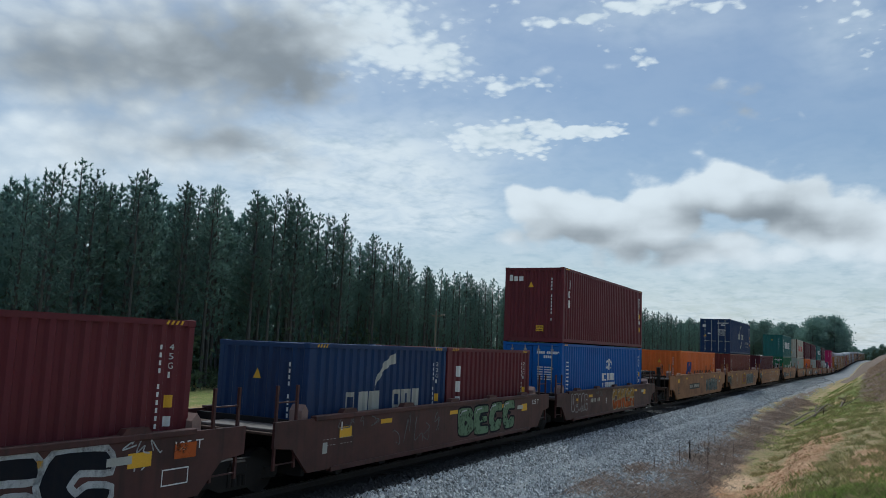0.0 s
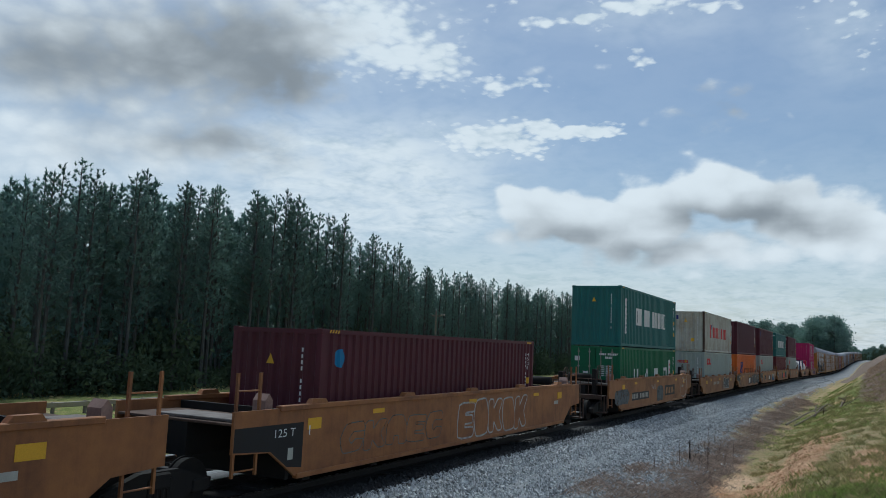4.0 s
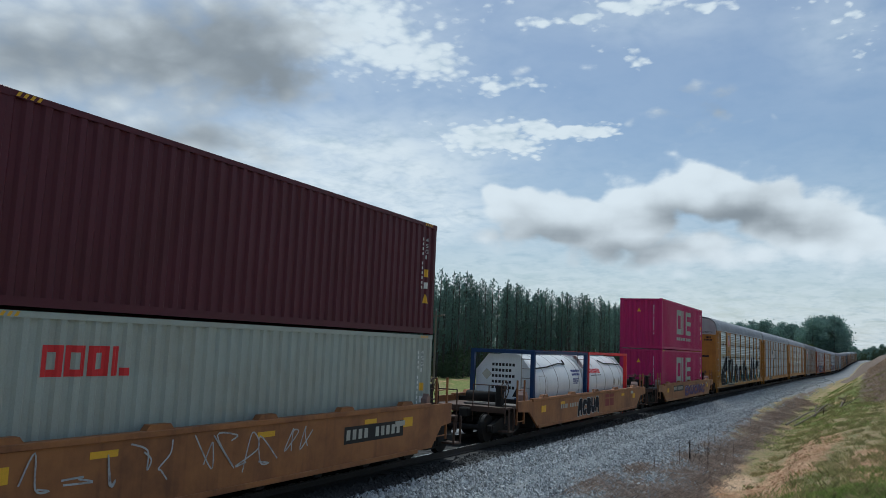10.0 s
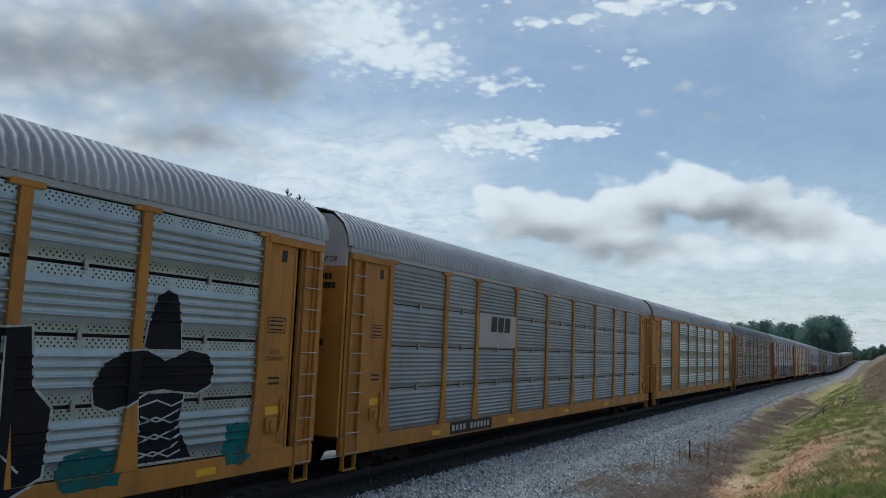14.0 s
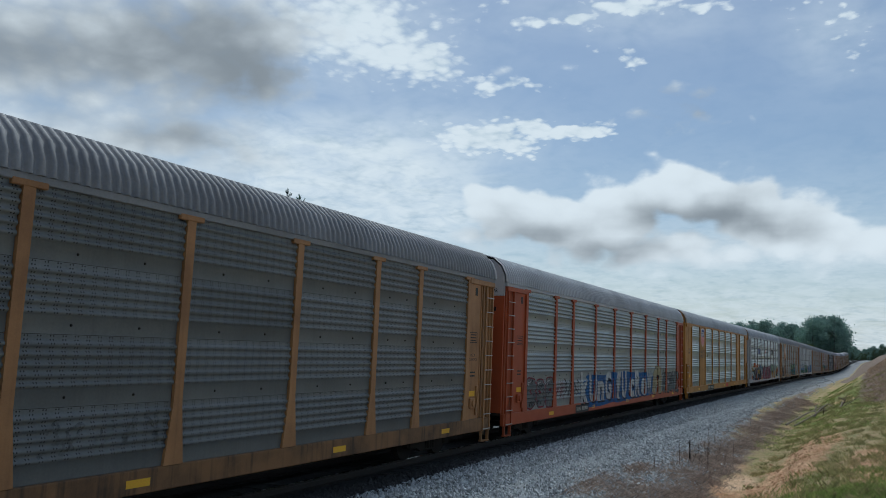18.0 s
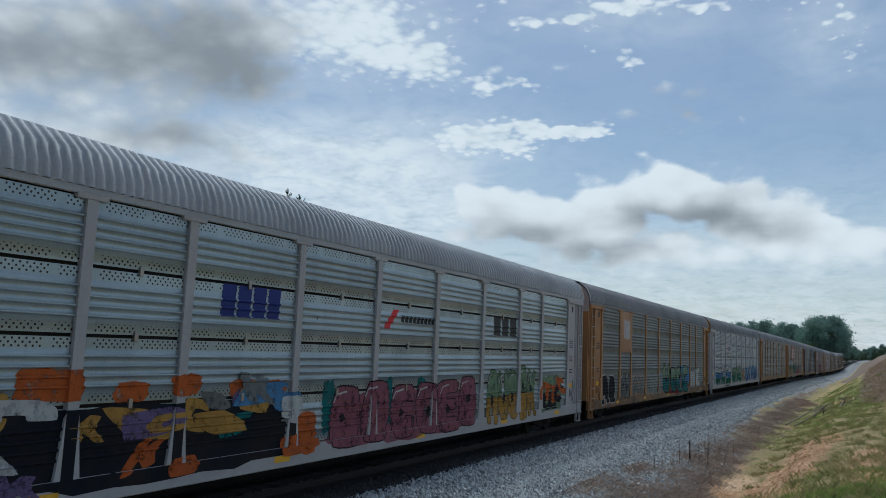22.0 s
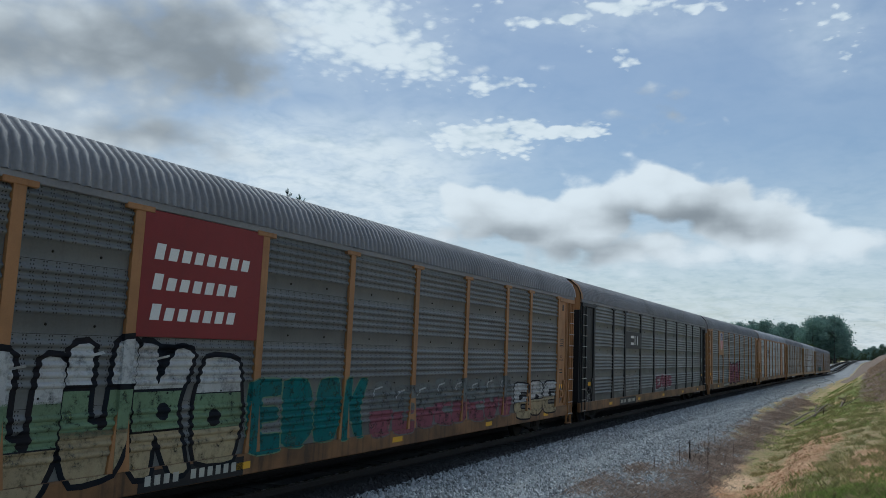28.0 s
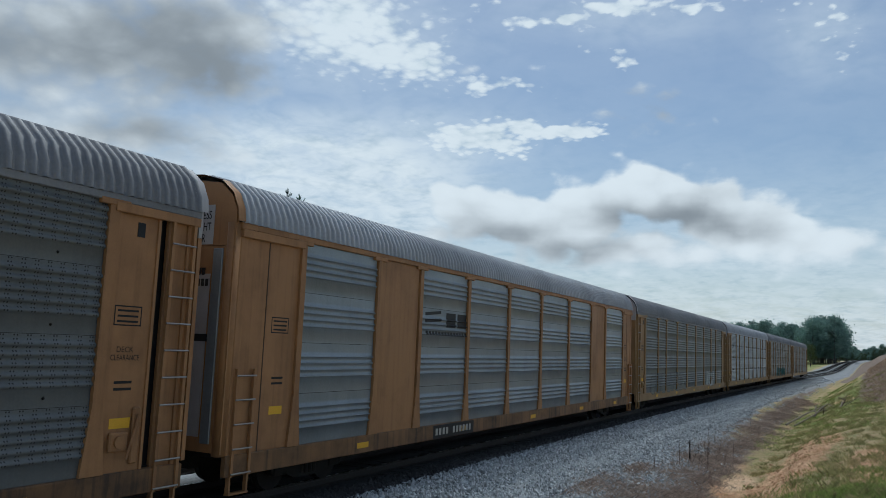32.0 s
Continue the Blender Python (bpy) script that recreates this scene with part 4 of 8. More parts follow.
def rib_points(kind):
    """(x, z) of one panel row, from its foot up: flat bands and rounded ribs; "coarse", "flush", "fine", "columns" or "broad"."""
    foot, n, step, out, gap, wide = {"coarse": (0.245, 4, 0.14, 0.036, 0.026, 0.056), "flush": (0.30, 4, 0.13, 0.034, 0.004, 0.05), "fine": (0.09, 8, 0.102, 0.026, 0.014, 0.056),
                                     "columns": (0.24, 5, 0.135, 0.042, 0.003, 0.08), "broad": (0.25, 5, 0.138, 0.036, 0.003, 0.095)}[kind]
    pts = [(0.0, gap), (0.0, foot)]
    for i in range(n):
        z = foot + i * step
        pts += [(out * math.sin(math.pi * q / 6) ** 0.8, z + wide * q / 6) for q in range(1, 6)] + [(0.0, z + wide), (0.0, z + step)]
    return pts + [(0.0, ROW_H - gap)]


RIBS = {k: rib_points(k) for k in ("coarse", "flush", "fine", "columns", "broad")}
RIB_KIND = {"galvanised_sheet": "coarse", "dull_galvanised_sheet": "fine", "weathered_grey_sheet": "broad", "pale_grey_sheet": "columns"}
bracket_mesh = Shape().box(-0.01, 0.045, -0.035, 0.035, -0.07, 0.07, 0.006).mesh(steel)
bolt_mesh = Shape().cyl((0, 0, 0), (0.018, 0, 0), 0.022, 8, 0.012).mesh(grime())


ROOF_ARCH = [(-1.5, 4.97), (-1.47, 5.2), (-1.34, 5.48), (-1.05, 5.73), (-0.6, 5.85), (0, 5.89), (0.6, 5.85), (1.05, 5.73), (1.34, 5.48), (1.47, 5.2), (1.5, 4.97)]


def roof_mesh(material):
    prof = ROOF_ARCH
    s = Shape()
    n, ribs = len(prof), 156
    step = RACK_L / ribs
    rows = []
    for i in range(ribs):
        y = -RACK_L / 2 + i * step
        rows += [(y, 0.0), (y + 0.22 * step, 0.0), (y + 0.34 * step, 0.026), (y + 0.46 * step, 0.05), (y + 0.74 * step, 0.05), (y + 0.86 * step, 0.026)]
    rows.append((RACK_L / 2, 0.0))
    for y, up in rows:
        s.v += [(x * (1 + up * 0.67), y, z + up * (z - 4.9)) for x, z in prof]
    s.f = [(j * n + i, (j + 1) * n + i, (j + 1) * n + i + 1, j * n + i + 1) for j in range(len(rows) - 1) for i in range(n - 1)]
    return s.mesh(material, True)


roof_meshes = {"bright": roof_mesh(roof_bright), "dull": roof_mesh(roof_dull)}
END_PROFILE = [(-1.46, 0.95), (1.46, 0.95), (1.46, 5.1), (1.32, 5.34), (1.03, 5.55), (0, 5.7), (-1.03, 5.55), (-1.32, 5.34), (-1.46, 5.1)]
# bays along the side: (start, end) of each panel column from the near end, type "p" perforated, "s" solid
BAYS_A = [1.72, 4.55, 6.5, 9.38, 12.22, 15.08, 17.95, 20.8, 22.8, 25.6]


class Autorack:
    def __init__(self, k, label, colour, sheet, roof="bright", top=None, solid=(), smooth_ends=False, bays=None, sill=None):
        self.s = 252.92 + 28.305 * (k - 1) + RACK_L / 2
        ob = self.ob = tagged(new("autorack"), label, "autorack", "autoracks of the train")
        MOVERS.append((ob, self.s, 0.0))
        hl = RACK_L / 2
        self.bays = bays or BAYS_A
        self.smooth_ends, self.dark_ends = smooth_ends, colour is rack_black()
        kind = "flush" if smooth_ends else RIB_KIND[sheet.name]
        self.ribs = RIBS[kind]
        rz, rx = [z for _, z in self.ribs], [x for x, _ in self.ribs]
        self.depth = lambda z: 1.5 if z < SILL else RACK_W - 0.05 + float(np.interp((z - SILL) % ROW_H, rz, rx))
        self.breaks = [SILL - 0.004, SILL] + [SILL + k_ * ROW_H + z for k_ in range(4) for z in rz]
        under = sill or (sill_tan() if colour is tan() else colour)
        for sx in (-1, 1):
            part("side_sill", Shape().box(sx * 1.44 - 0.06, sx * 1.44 + 0.06, -hl, hl, 0.55, SILL, 0.015), under, ob)
            part("eave_beam", Shape().box(sx * 1.46 - 0.05, sx * 1.46 + 0.05, -hl, hl, EAVE - 0.06, EAVE + 0.06, 0.012), colour if smooth_ends else (roof_bright if roof == "bright" else roof_dull), ob)
        part("deck", Shape().box(-1.38, 1.38, -hl, hl, 0.85, 0.95), grime(), ob)
        part("liner", Shape().box(-1.36, -1.34, -hl + 0.1, hl - 0.1, 0.95, EAVE), grime(), ob)
        part("inner_deck", Shape().box(-1.34, 1.34, -hl + 0.2, hl - 0.2, 2.85, 2.95), grime(), ob)
        piece("roof", roof_meshes[roof], ob)
        # panels
        meshes = {}
        for i in range(len(self.bays) - 1):
            a, b = self.bays[i] + 0.1, self.bays[i + 1] - 0.1
            if i in solid:
                part("solid_panel", Shape().box(1.40, 1.462, a - hl, b - hl, SILL, EAVE - 0.06, 0.008), colour, ob)
                continue
            w = round(b - a, 3)
            if w not in meshes:
                meshes[w] = Shape().strip([(x, z) for x, z in self.ribs], "z", -w / 2, w / 2).mesh(sheet, True)
            for r in range(4):
                piece("side_panel", meshes[w], ob, (RACK_W - 0.05, (a + b) / 2 - hl, SILL + r * ROW_H))
            for r in range(1, 4):
                z = SILL + r * ROW_H
                if kind in ("broad", "columns"):
                    for q in (0.28, 0.72) if k < 14 else ():
                        piece("bolt", bolt_mesh, ob, (RACK_W - 0.05, a + q * (b - a) - hl, z + 0.13))
                elif kind != "flush":
                    for y in ((a + b) / 2,):
                        piece("bracket", bracket_mesh, ob, (RACK_W - 0.05, y - hl, z))
            # dark backing added so the slots between panel rows show black
            back = Shape().box(1.36, 1.385, a - hl - 0.1, b - hl + 0.1, SILL, EAVE)
            part("inner_skin", back, grime(), ob)
        # posts, flared at the foot
        for i, y in enumerate(self.bays):
            f = y - hl
            wide = 0.09 if not smooth_ends else 0.075
            s = Shape().plate([(f - wide, EAVE - 0.06), (f - wide, 1.9), (f - wide - 0.11, SILL), (f + wide + 0.11, SILL), (f + wide, 1.9), (f + wide, EAVE - 0.06)], 1.40, 1.505)
            s.box(1.40, 1.52, f - 0.26, f + 0.26, EAVE - 0.12, EAVE - 0.03, 0.01)
            part("post", s, colour, ob)
        for e in (-1, 1):
            last = self.bays[0] - hl if e < 0 else self.bays[-1] - hl
            a, b = sorted((e * (hl - 0.02), last))
            inner = e * (hl - 0.82)
            pa, pb = (a, b) if smooth_ends or e < 0 else sorted((inner, last))
            part("end_panel", Shape().box(1.38, 1.45, pa, pb, 0.72, EAVE, 0.01), colour, ob)
            part("end_panel", Shape().box(-1.45, -1.38, a, b, 0.72, EAVE, 0.01), colour, ob)
            if smooth_ends:
                part("seam", Shape().box(1.45, 1.456, inner - 0.012, inner + 0.012, 0.9, EAVE - 0.2), rust, ob)
                part("corner_post", Shape().cyl((1.33, e * (hl + 0.0), 0.9), (1.33, e * (hl + 0.0), EAVE + 0.05), 0.13, 14), colour, ob, "rounded corner post", True)
                part("corner_strip", Shape().box(0.98, 1.2, e * (hl + 0.12) - 0.02, e * (hl + 0.12) + 0.02, 1.1, 4.5, 0.01), mid_sheet, ob, "bare galvanised strip")
                part("white_plate", Shape().box(0.3, 0.92, e * (hl + 0.106) - 0.006, e * (hl + 0.106) + 0.006, 1.2, 4.05), rack_white(), ob, "white-painted part of the end door")
                part("white_plate", Shape().box(0.3, 0.92, e * (hl + 0.106) - 0.006, e * (hl + 0.106) + 0.006, 4.58, 5.3), rack_white(), ob, "white warning plate")
            elif e > 0:
                part("panel_edge", Shape().box(1.44, 1.475, inner - 0.03, inner + 0.03, 0.75, EAVE - 0.2, 0.008), colour, ob)
                # black sheet set in for the shade inside the door gap
                part("door_gap", Shape().box(1.3, 1.32, *sorted((inner, e * (hl - 0.1))), 0.9, EAVE), black(), ob)
            part("end_post", Shape().box(1.38, 1.47, e * (hl - 0.12) - 0.1, e * (hl - 0.12) + 0.1, 0.7, EAVE + 0.05, 0.02).box(1.36, 1.42, *sorted((e * (hl - 0.16), e * (hl - 0.6))), 0.9, EAVE - 0.1), colour, ob)
            if not smooth_ends:
                gear = e * (hl - 1.25)
                part("hand_brake", Shape().box(1.45, 1.52, gear - 0.2, gear + 0.12, 1.22, 1.5, 0.02).cyl((1.5, gear - 0.05, 1.36), (1.56, gear - 0.05, 1.36), 0.09, 12).cyl((1.53, gear + 0.1, 1.1), (1.53, gear + 0.28, 1.75), 0.02, 6).box(1.45, 1.5, gear + 0.2, gear + 0.34, 1.02, 1.85, 0.02), colour, ob)
                part("vent_slot", Shape().box(1.452, 1.458, gear + 0.02, gear + 0.16, 4.4, 4.62), black(), ob)
            part("door_track", Shape().box(1.45, 1.53, a, b, EAVE - 0.2, EAVE - 0.06, 0.01), colour, ob)
            lad, rungs = Shape(), Shape()
            ly = e * (hl - 0.35)
            z1 = EAVE - 0.2 if not smooth_ends else 2.4
            for dy in (-0.22, 0.22):
                lad.box(1.47, 1.53, ly + dy - 0.03, ly + dy + 0.03, 0.55, z1)
            for q in range(int((z1 - 0.6) / 0.42) + 1):
                rungs.cyl((1.535, ly - 0.25, 0.6 + 0.42 * q), (1.535, ly + 0.25, 0.6 + 0.42 * q), 0.016, 6)
            lad.box(1.42, 1.5, ly - 0.24, ly - 0.2, 0.25, 0.6).box(1.42, 1.5, ly + 0.2, ly + 0.24, 0.25, 0.6).box(1.4, 1.52, ly - 0.24, ly + 0.24, 0.24, 0.27)
            ladder = part("ladder", lad, colour, ob)
            part("rung_set", rungs, steel, ladder, "bare steel rungs")["kind"] = "stuff"
            # end doors
            for half in (-1, 1):
                pts = [(0.012, 0.95), (1.44, 0.95), (1.44, 4.55), (0.012, 4.55)]
                d = Shape().plate([(half * x, z) for x, z in (pts if half > 0 else pts[::-1])], e * (hl + 0.02), e * (hl + 0.10))
                d.v = [(y, x, z) for x, y, z in d.v]
                leaf = part("end_door", d, colour, ob)
                up = [(0.012, 4.56), (1.44, 4.56), (1.44, 5.18), (1.31, 5.46), (1.02, 5.7), (0.012, 5.84)]
                u = Shape().plate([(half * x, z) for x, z in up], e * (hl + 0.02), e * (hl + 0.10))
                u.v = [(y, x, z) for x, y, z in u.v]
                part("upper_door", u, top or white(), leaf, "pale upper door panel")
                slot = Shape().box(min(half * 0.3, half * 0.95), max(half * 0.3, half * 0.95), e * (hl + 0.105) - 0.01, e * (hl + 0.105) + 0.01, 2.85, 2.98)
                part("door_slot", slot, black(), leaf)
                for z in (1.9, 3.9):
                    part("latch", Shape().box(min(half * 0.03, half * 0.11), max(half * 0.03, half * 0.11), e * (hl + 0.12) - 0.02, e * (hl + 0.12) + 0.02, z, z + 0.4), rust, leaf)
            cap, arch = Shape(), [(x * 1.012, z + 0.02) for x, z in ROOF_ARCH]
            cap.add([(x, e * (hl - 0.12), z) for x, z in arch] + [(x, e * (hl + 0.13), z) for x, z in arch], [(i, i + 1, len(arch) + i + 1, len(arch) + i) for i in range(len(arch) - 1)])
            part("roof_cap", cap, top or white(), ob, "pale sheet cap over the roof's end", True)
            truck(ob, e * (hl - 2.9))
            piece("coupler", coupler_mesh, ob, pose(0, e * (hl + 0.05), 0, 0, 0, 0 if e > 0 else 180))
        part("centre_sill", Shape().box(-0.35, 0.35, -hl + 0.3, hl - 0.3, 0.55, 0.86), grime(), ob)
        for y in (-7, -2.5, 2.5, 7):
            part("cross_member", Shape().box(-1.35, 1.35, y - 0.1, y + 0.1, 0.6, 0.85), grime(), ob)
        part("reservoir", Shape().cyl((0.7, -1.2, 0.6), (0.7, 0.6, 0.6), 0.2, 12), grime(), ob, "", True)

    def mark(self, name, polys, material, label="", lift=0.005):
        """A marking on the near side: y from the near end, z over the rail."""
        bm = polys if isinstance(polys, bmesh.types.BMesh) else flat_mesh(polys)
        for v in bm.verts:
            v.co.y -= RACK_L / 2
        lay(bm, self.depth, self.breaks, 2, lift)
        # over the posts
        for p in self.bays:
            p -= RACK_L / 2
            if min(v.co.y for v in bm.verts) < p - 0.1 and max(v.co.y for v in bm.verts) > p + 0.1:
                for q in (p - 0.106, p - 0.098, p + 0.098, p + 0.106):
                    bmesh.ops.bisect_plane(bm, geom=bm.verts[:] + bm.edges[:] + bm.faces[:], plane_co=(0, q, 0), plane_no=(0, 1, 0), dist=1e-5)
                for v in bm.verts:
                    if abs(v.co.y - p) < 0.1 and v.co.z > SILL:
                        v.co.x = 1.505 + lift
        return piece(name, from_bm(bm, material), self.ob, None, label)

    def flat_mark(self, name, polys, material, x, label=""):
        bm = polys if isinstance(polys, bmesh.types.BMesh) else flat_mesh(polys)
        for v in bm.verts:
            v.co.y -= RACK_L / 2
        lay(bm, lambda t: x, [], 2, 0.0)
        return piece(name, from_bm(bm, material), self.ob, None, label)


BAYS_B = [1.8, 4.6, 6.55, 9.3, 12.2, 15.05, 18.0, 20.85, 22.85, 25.75]
grey_tan = paint("faded_tan_paint", 0.30, 0.185, 0.085)
racks = [
    Autorack(1, "yellow autorack with bright panels and huge black graffiti", rack_yellow(), bright_sheet, "bright", rack_white()),
    Autorack(2, "yellow autorack with dull steel panels and a white plate", rack_yellow(), mid_sheet, "bright", rack_white()),
    Autorack(3, "yellow autorack with flush bright perforated panels", rack_yellow(), bright_sheet, "bright", rack_white(), (1, 7), True, BAYS_B),
    Autorack(4, "tan autorack with dark grey panels and a striped shield", tan(), dark_sheet, "dull", rack_white()),
    Autorack(5, "orange autorack with pale panels and blue-white graffiti", rack_orange(), light_sheet, "bright", rack_white()),
    Autorack(6, "yellow autorack with bright flush panels and a striped shield", rack_yellow(), bright_sheet, "bright", rack_yellow(), (1, 7), True, BAYS_B),
    Autorack(7, "white-framed autorack with bright panels and colourful graffiti", rack_white(), bright_sheet, "bright", rack_yellow()),
    Autorack(8, "tan autorack with dark panels and teal graffiti", tan(), dark_sheet, "dull", rack_white()),
    Autorack(9, "white-framed autorack with grey panels and blue-green graffiti", rack_white(), mid_sheet, "dull", rack_yellow()),
    Autorack(10, "tan autorack with dark grey panels", tan(), dark_sheet, "dull", rack_white()),
    Autorack(11, "tan autorack with dark panels and one red panel", tan(), dark_sheet, "dull", rack_white()),
    Autorack(12, "black-posted autorack with dark panels over a tan sill", rack_black(), dark_sheet, "dull", tan(), sill=sill_tan()),
    Autorack(13, "tan autorack with grey panels, shield and pink graffiti", tan(), dark_sheet, "dull", rack_white()),
    Autorack(14, "tan autorack with flush grey perforated panels", tan(), mid_sheet, "bright", tan(), (1, 7), True, BAYS_B),
    Autorack(15, "weathered tan autorack with dark panels", grey_tan, dark_sheet, "dull", rack_white()),
    Autorack(16, "weathered tan autorack with grey panels", grey_tan, mid_sheet, "bright", rack_white()),
    Autorack(17, "weathered tan autorack with dark panels near the end", grey_tan, dark_sheet, "dull", rack_white()),
    Autorack(18, "weathered tan autorack closing the train", grey_tan, dark_sheet, "dull", rack_white()),
]
# ---- sky: two layers of cloud on wide shells, drifting ----
_cm = look(EYE, AIM, ROLL).to_3x3().inverted()
_half = math.tan(radians(59.31 / 2))


def view_xy(way):
    """Where a direction lies in the camera's field, in sixteenths of its width from the left, and from its top; none behind it."""
    c = _cm @ way
    if c.z > -0.25:
        return None
    return 8 + 8 * (c.x / -c.z) / _half, 4.5 - 8 * (c.y / -c.z) / _half


# soft masses: x, y, half width, half height, weight
LOW_BANKS = [
    (0.3, 0.8, 3.2, 1.4, 1.1), (2.7, 0.9, 2.0, 1.3, 1.0), (4.6, 0.8, 1.5, 1.0, 1.1), (5.6, 1.5, 0.9, 0.5, 0.8), (1.0, 2.6, 2.8, 0.9, 0.95), (3.4, 2.6, 2.0, 0.7, 0.85), (4.9, 2.9, 1.3, 0.45, 0.6), (0.3, 3.4, 1.6, 0.6, 0.7),
    (9.62, 3.62, 0.42, 0.24, 1.0), (10.4, 3.9, 0.85, 0.36, 1.05), (11.3, 4.25, 1.1, 0.4, 1.05), (12.2, 3.85, 0.8, 0.5, 1.0), (13.15, 3.42, 0.75, 0.42, 1.1), (14.1, 3.7, 1.0, 0.45, 1.05), (15.3, 4.0, 1.1, 0.45, 1.0), (16.8, 4.3, 1.0, 0.4, 0.8),
    (9.3, 4.3, 0.8, 0.3, 0.5), (12.8, 4.6, 2.4, 0.45, 0.6), (15.8, 4.7, 1.2, 0.4, 0.5), (13.1, 1.9, 1.2, 0.5, 0.5)]
HIGH_BANKS = [
    (6.4, 0.4, 1.6, 0.95, 1.45), (7.4, 1.05, 1.1, 0.42, 1.35), (7.3, 1.62, 0.6, 0.2, 0.6), (8.9, 1.56, 0.5, 0.2, 1.0), (9.7, 1.56, 0.4, 0.16, 0.85), (8.25, 1.5, 0.3, 0.14, 0.6), (9.0, 0.15, 0.5, 0.16, 0.75), (9.8, 0.42, 0.5, 0.14, 0.9),
    (10.9, 0.42, 0.5, 0.22, 1.0), (11.6, 0.15, 0.8, 0.2, 1.05), (12.9, 0.02, 1.2, 0.16, 1.0), (11.55, 1.0, 0.42, 0.18, 0.75), (15.3, 0.3, 0.7, 0.45, 0.62), (15.8, 1.0, 0.4, 0.4, 0.5), (10.6, 0.95, 0.3, 0.13, 0.45), (5.4, 0.2, 1.0, 0.5, 0.8),
    (7.9, 2.28, 0.6, 0.14, 0.7), (8.7, 2.5, 0.9, 0.34, 1.35), (9.3, 2.75, 0.55, 0.2, 1.1), (10.3, 2.36, 0.95, 0.16, 1.35), (6.4, 2.5, 0.5, 0.14, 0.5)]
# thin white veils without an edge
VEILS = [(6.6, 3.2, 2.1, 0.8, 1.05), (5.2, 2.7, 1.8, 0.6, 0.8), (7.6, 3.85, 1.4, 0.5, 0.9), (4.0, 4.2, 4.0, 1.0, 0.8), (8.3, 2.4, 1.3, 0.4, 0.45), (14.0, 4.7, 3.5, 0.7, 0.5), (6.6, 0.6, 1.8, 1.1, 0.4), (11.5, 0.3, 2.0, 0.4, 0.3), (15.4, 0.5, 1.0, 0.8, 0.35)]
# thick, dark hearts of the low banks
DARK_HEARTS = [(2.8, 1.0, 4.6, 1.9, 0.42), (0.9, 1.2, 2.2, 0.7, 0.7), (4.5, 0.55, 1.7, 0.75, 0.75), (5.3, 1.3, 1.5, 0.7, 0.78), (3.8, 2.6, 1.6, 0.4, 0.6), (10.5, 4.22, 1.0, 0.24, 0.8), (11.6, 4.62, 1.2, 0.26, 0.85), (13.4, 3.95, 1.4, 0.3, 0.85), (14.7, 4.08, 0.9, 0.24, 0.6), (13.1, 1.95, 1.1, 0.5, 0.8)]


def masses(xy, table):
    p = Vector((xy[0] * 0.9, xy[1] * 1.3, 4.0))
    q = Vector((xy[0] * 2.8, xy[1] * 4.0, 8.0))
    xy = (xy[0] + 0.4 * noise.noise(p) + 0.16 * noise.noise(q), xy[1] + 0.2 * noise.noise(p + Vector((9, 9, 0))) + 0.08 * noise.noise(q + Vector((9, 9, 0))))
    v = 0.0
    for x, y, rx, ry, w in table:
        q = ((xy[0] - x) / rx) ** 2 + ((xy[1] - y) / ry) ** 2
        if q < 6:
            v = max(v, w * math.exp(-q * 0.8)) + 0.25 * min(v, w * math.exp(-q * 0.8))
    return v


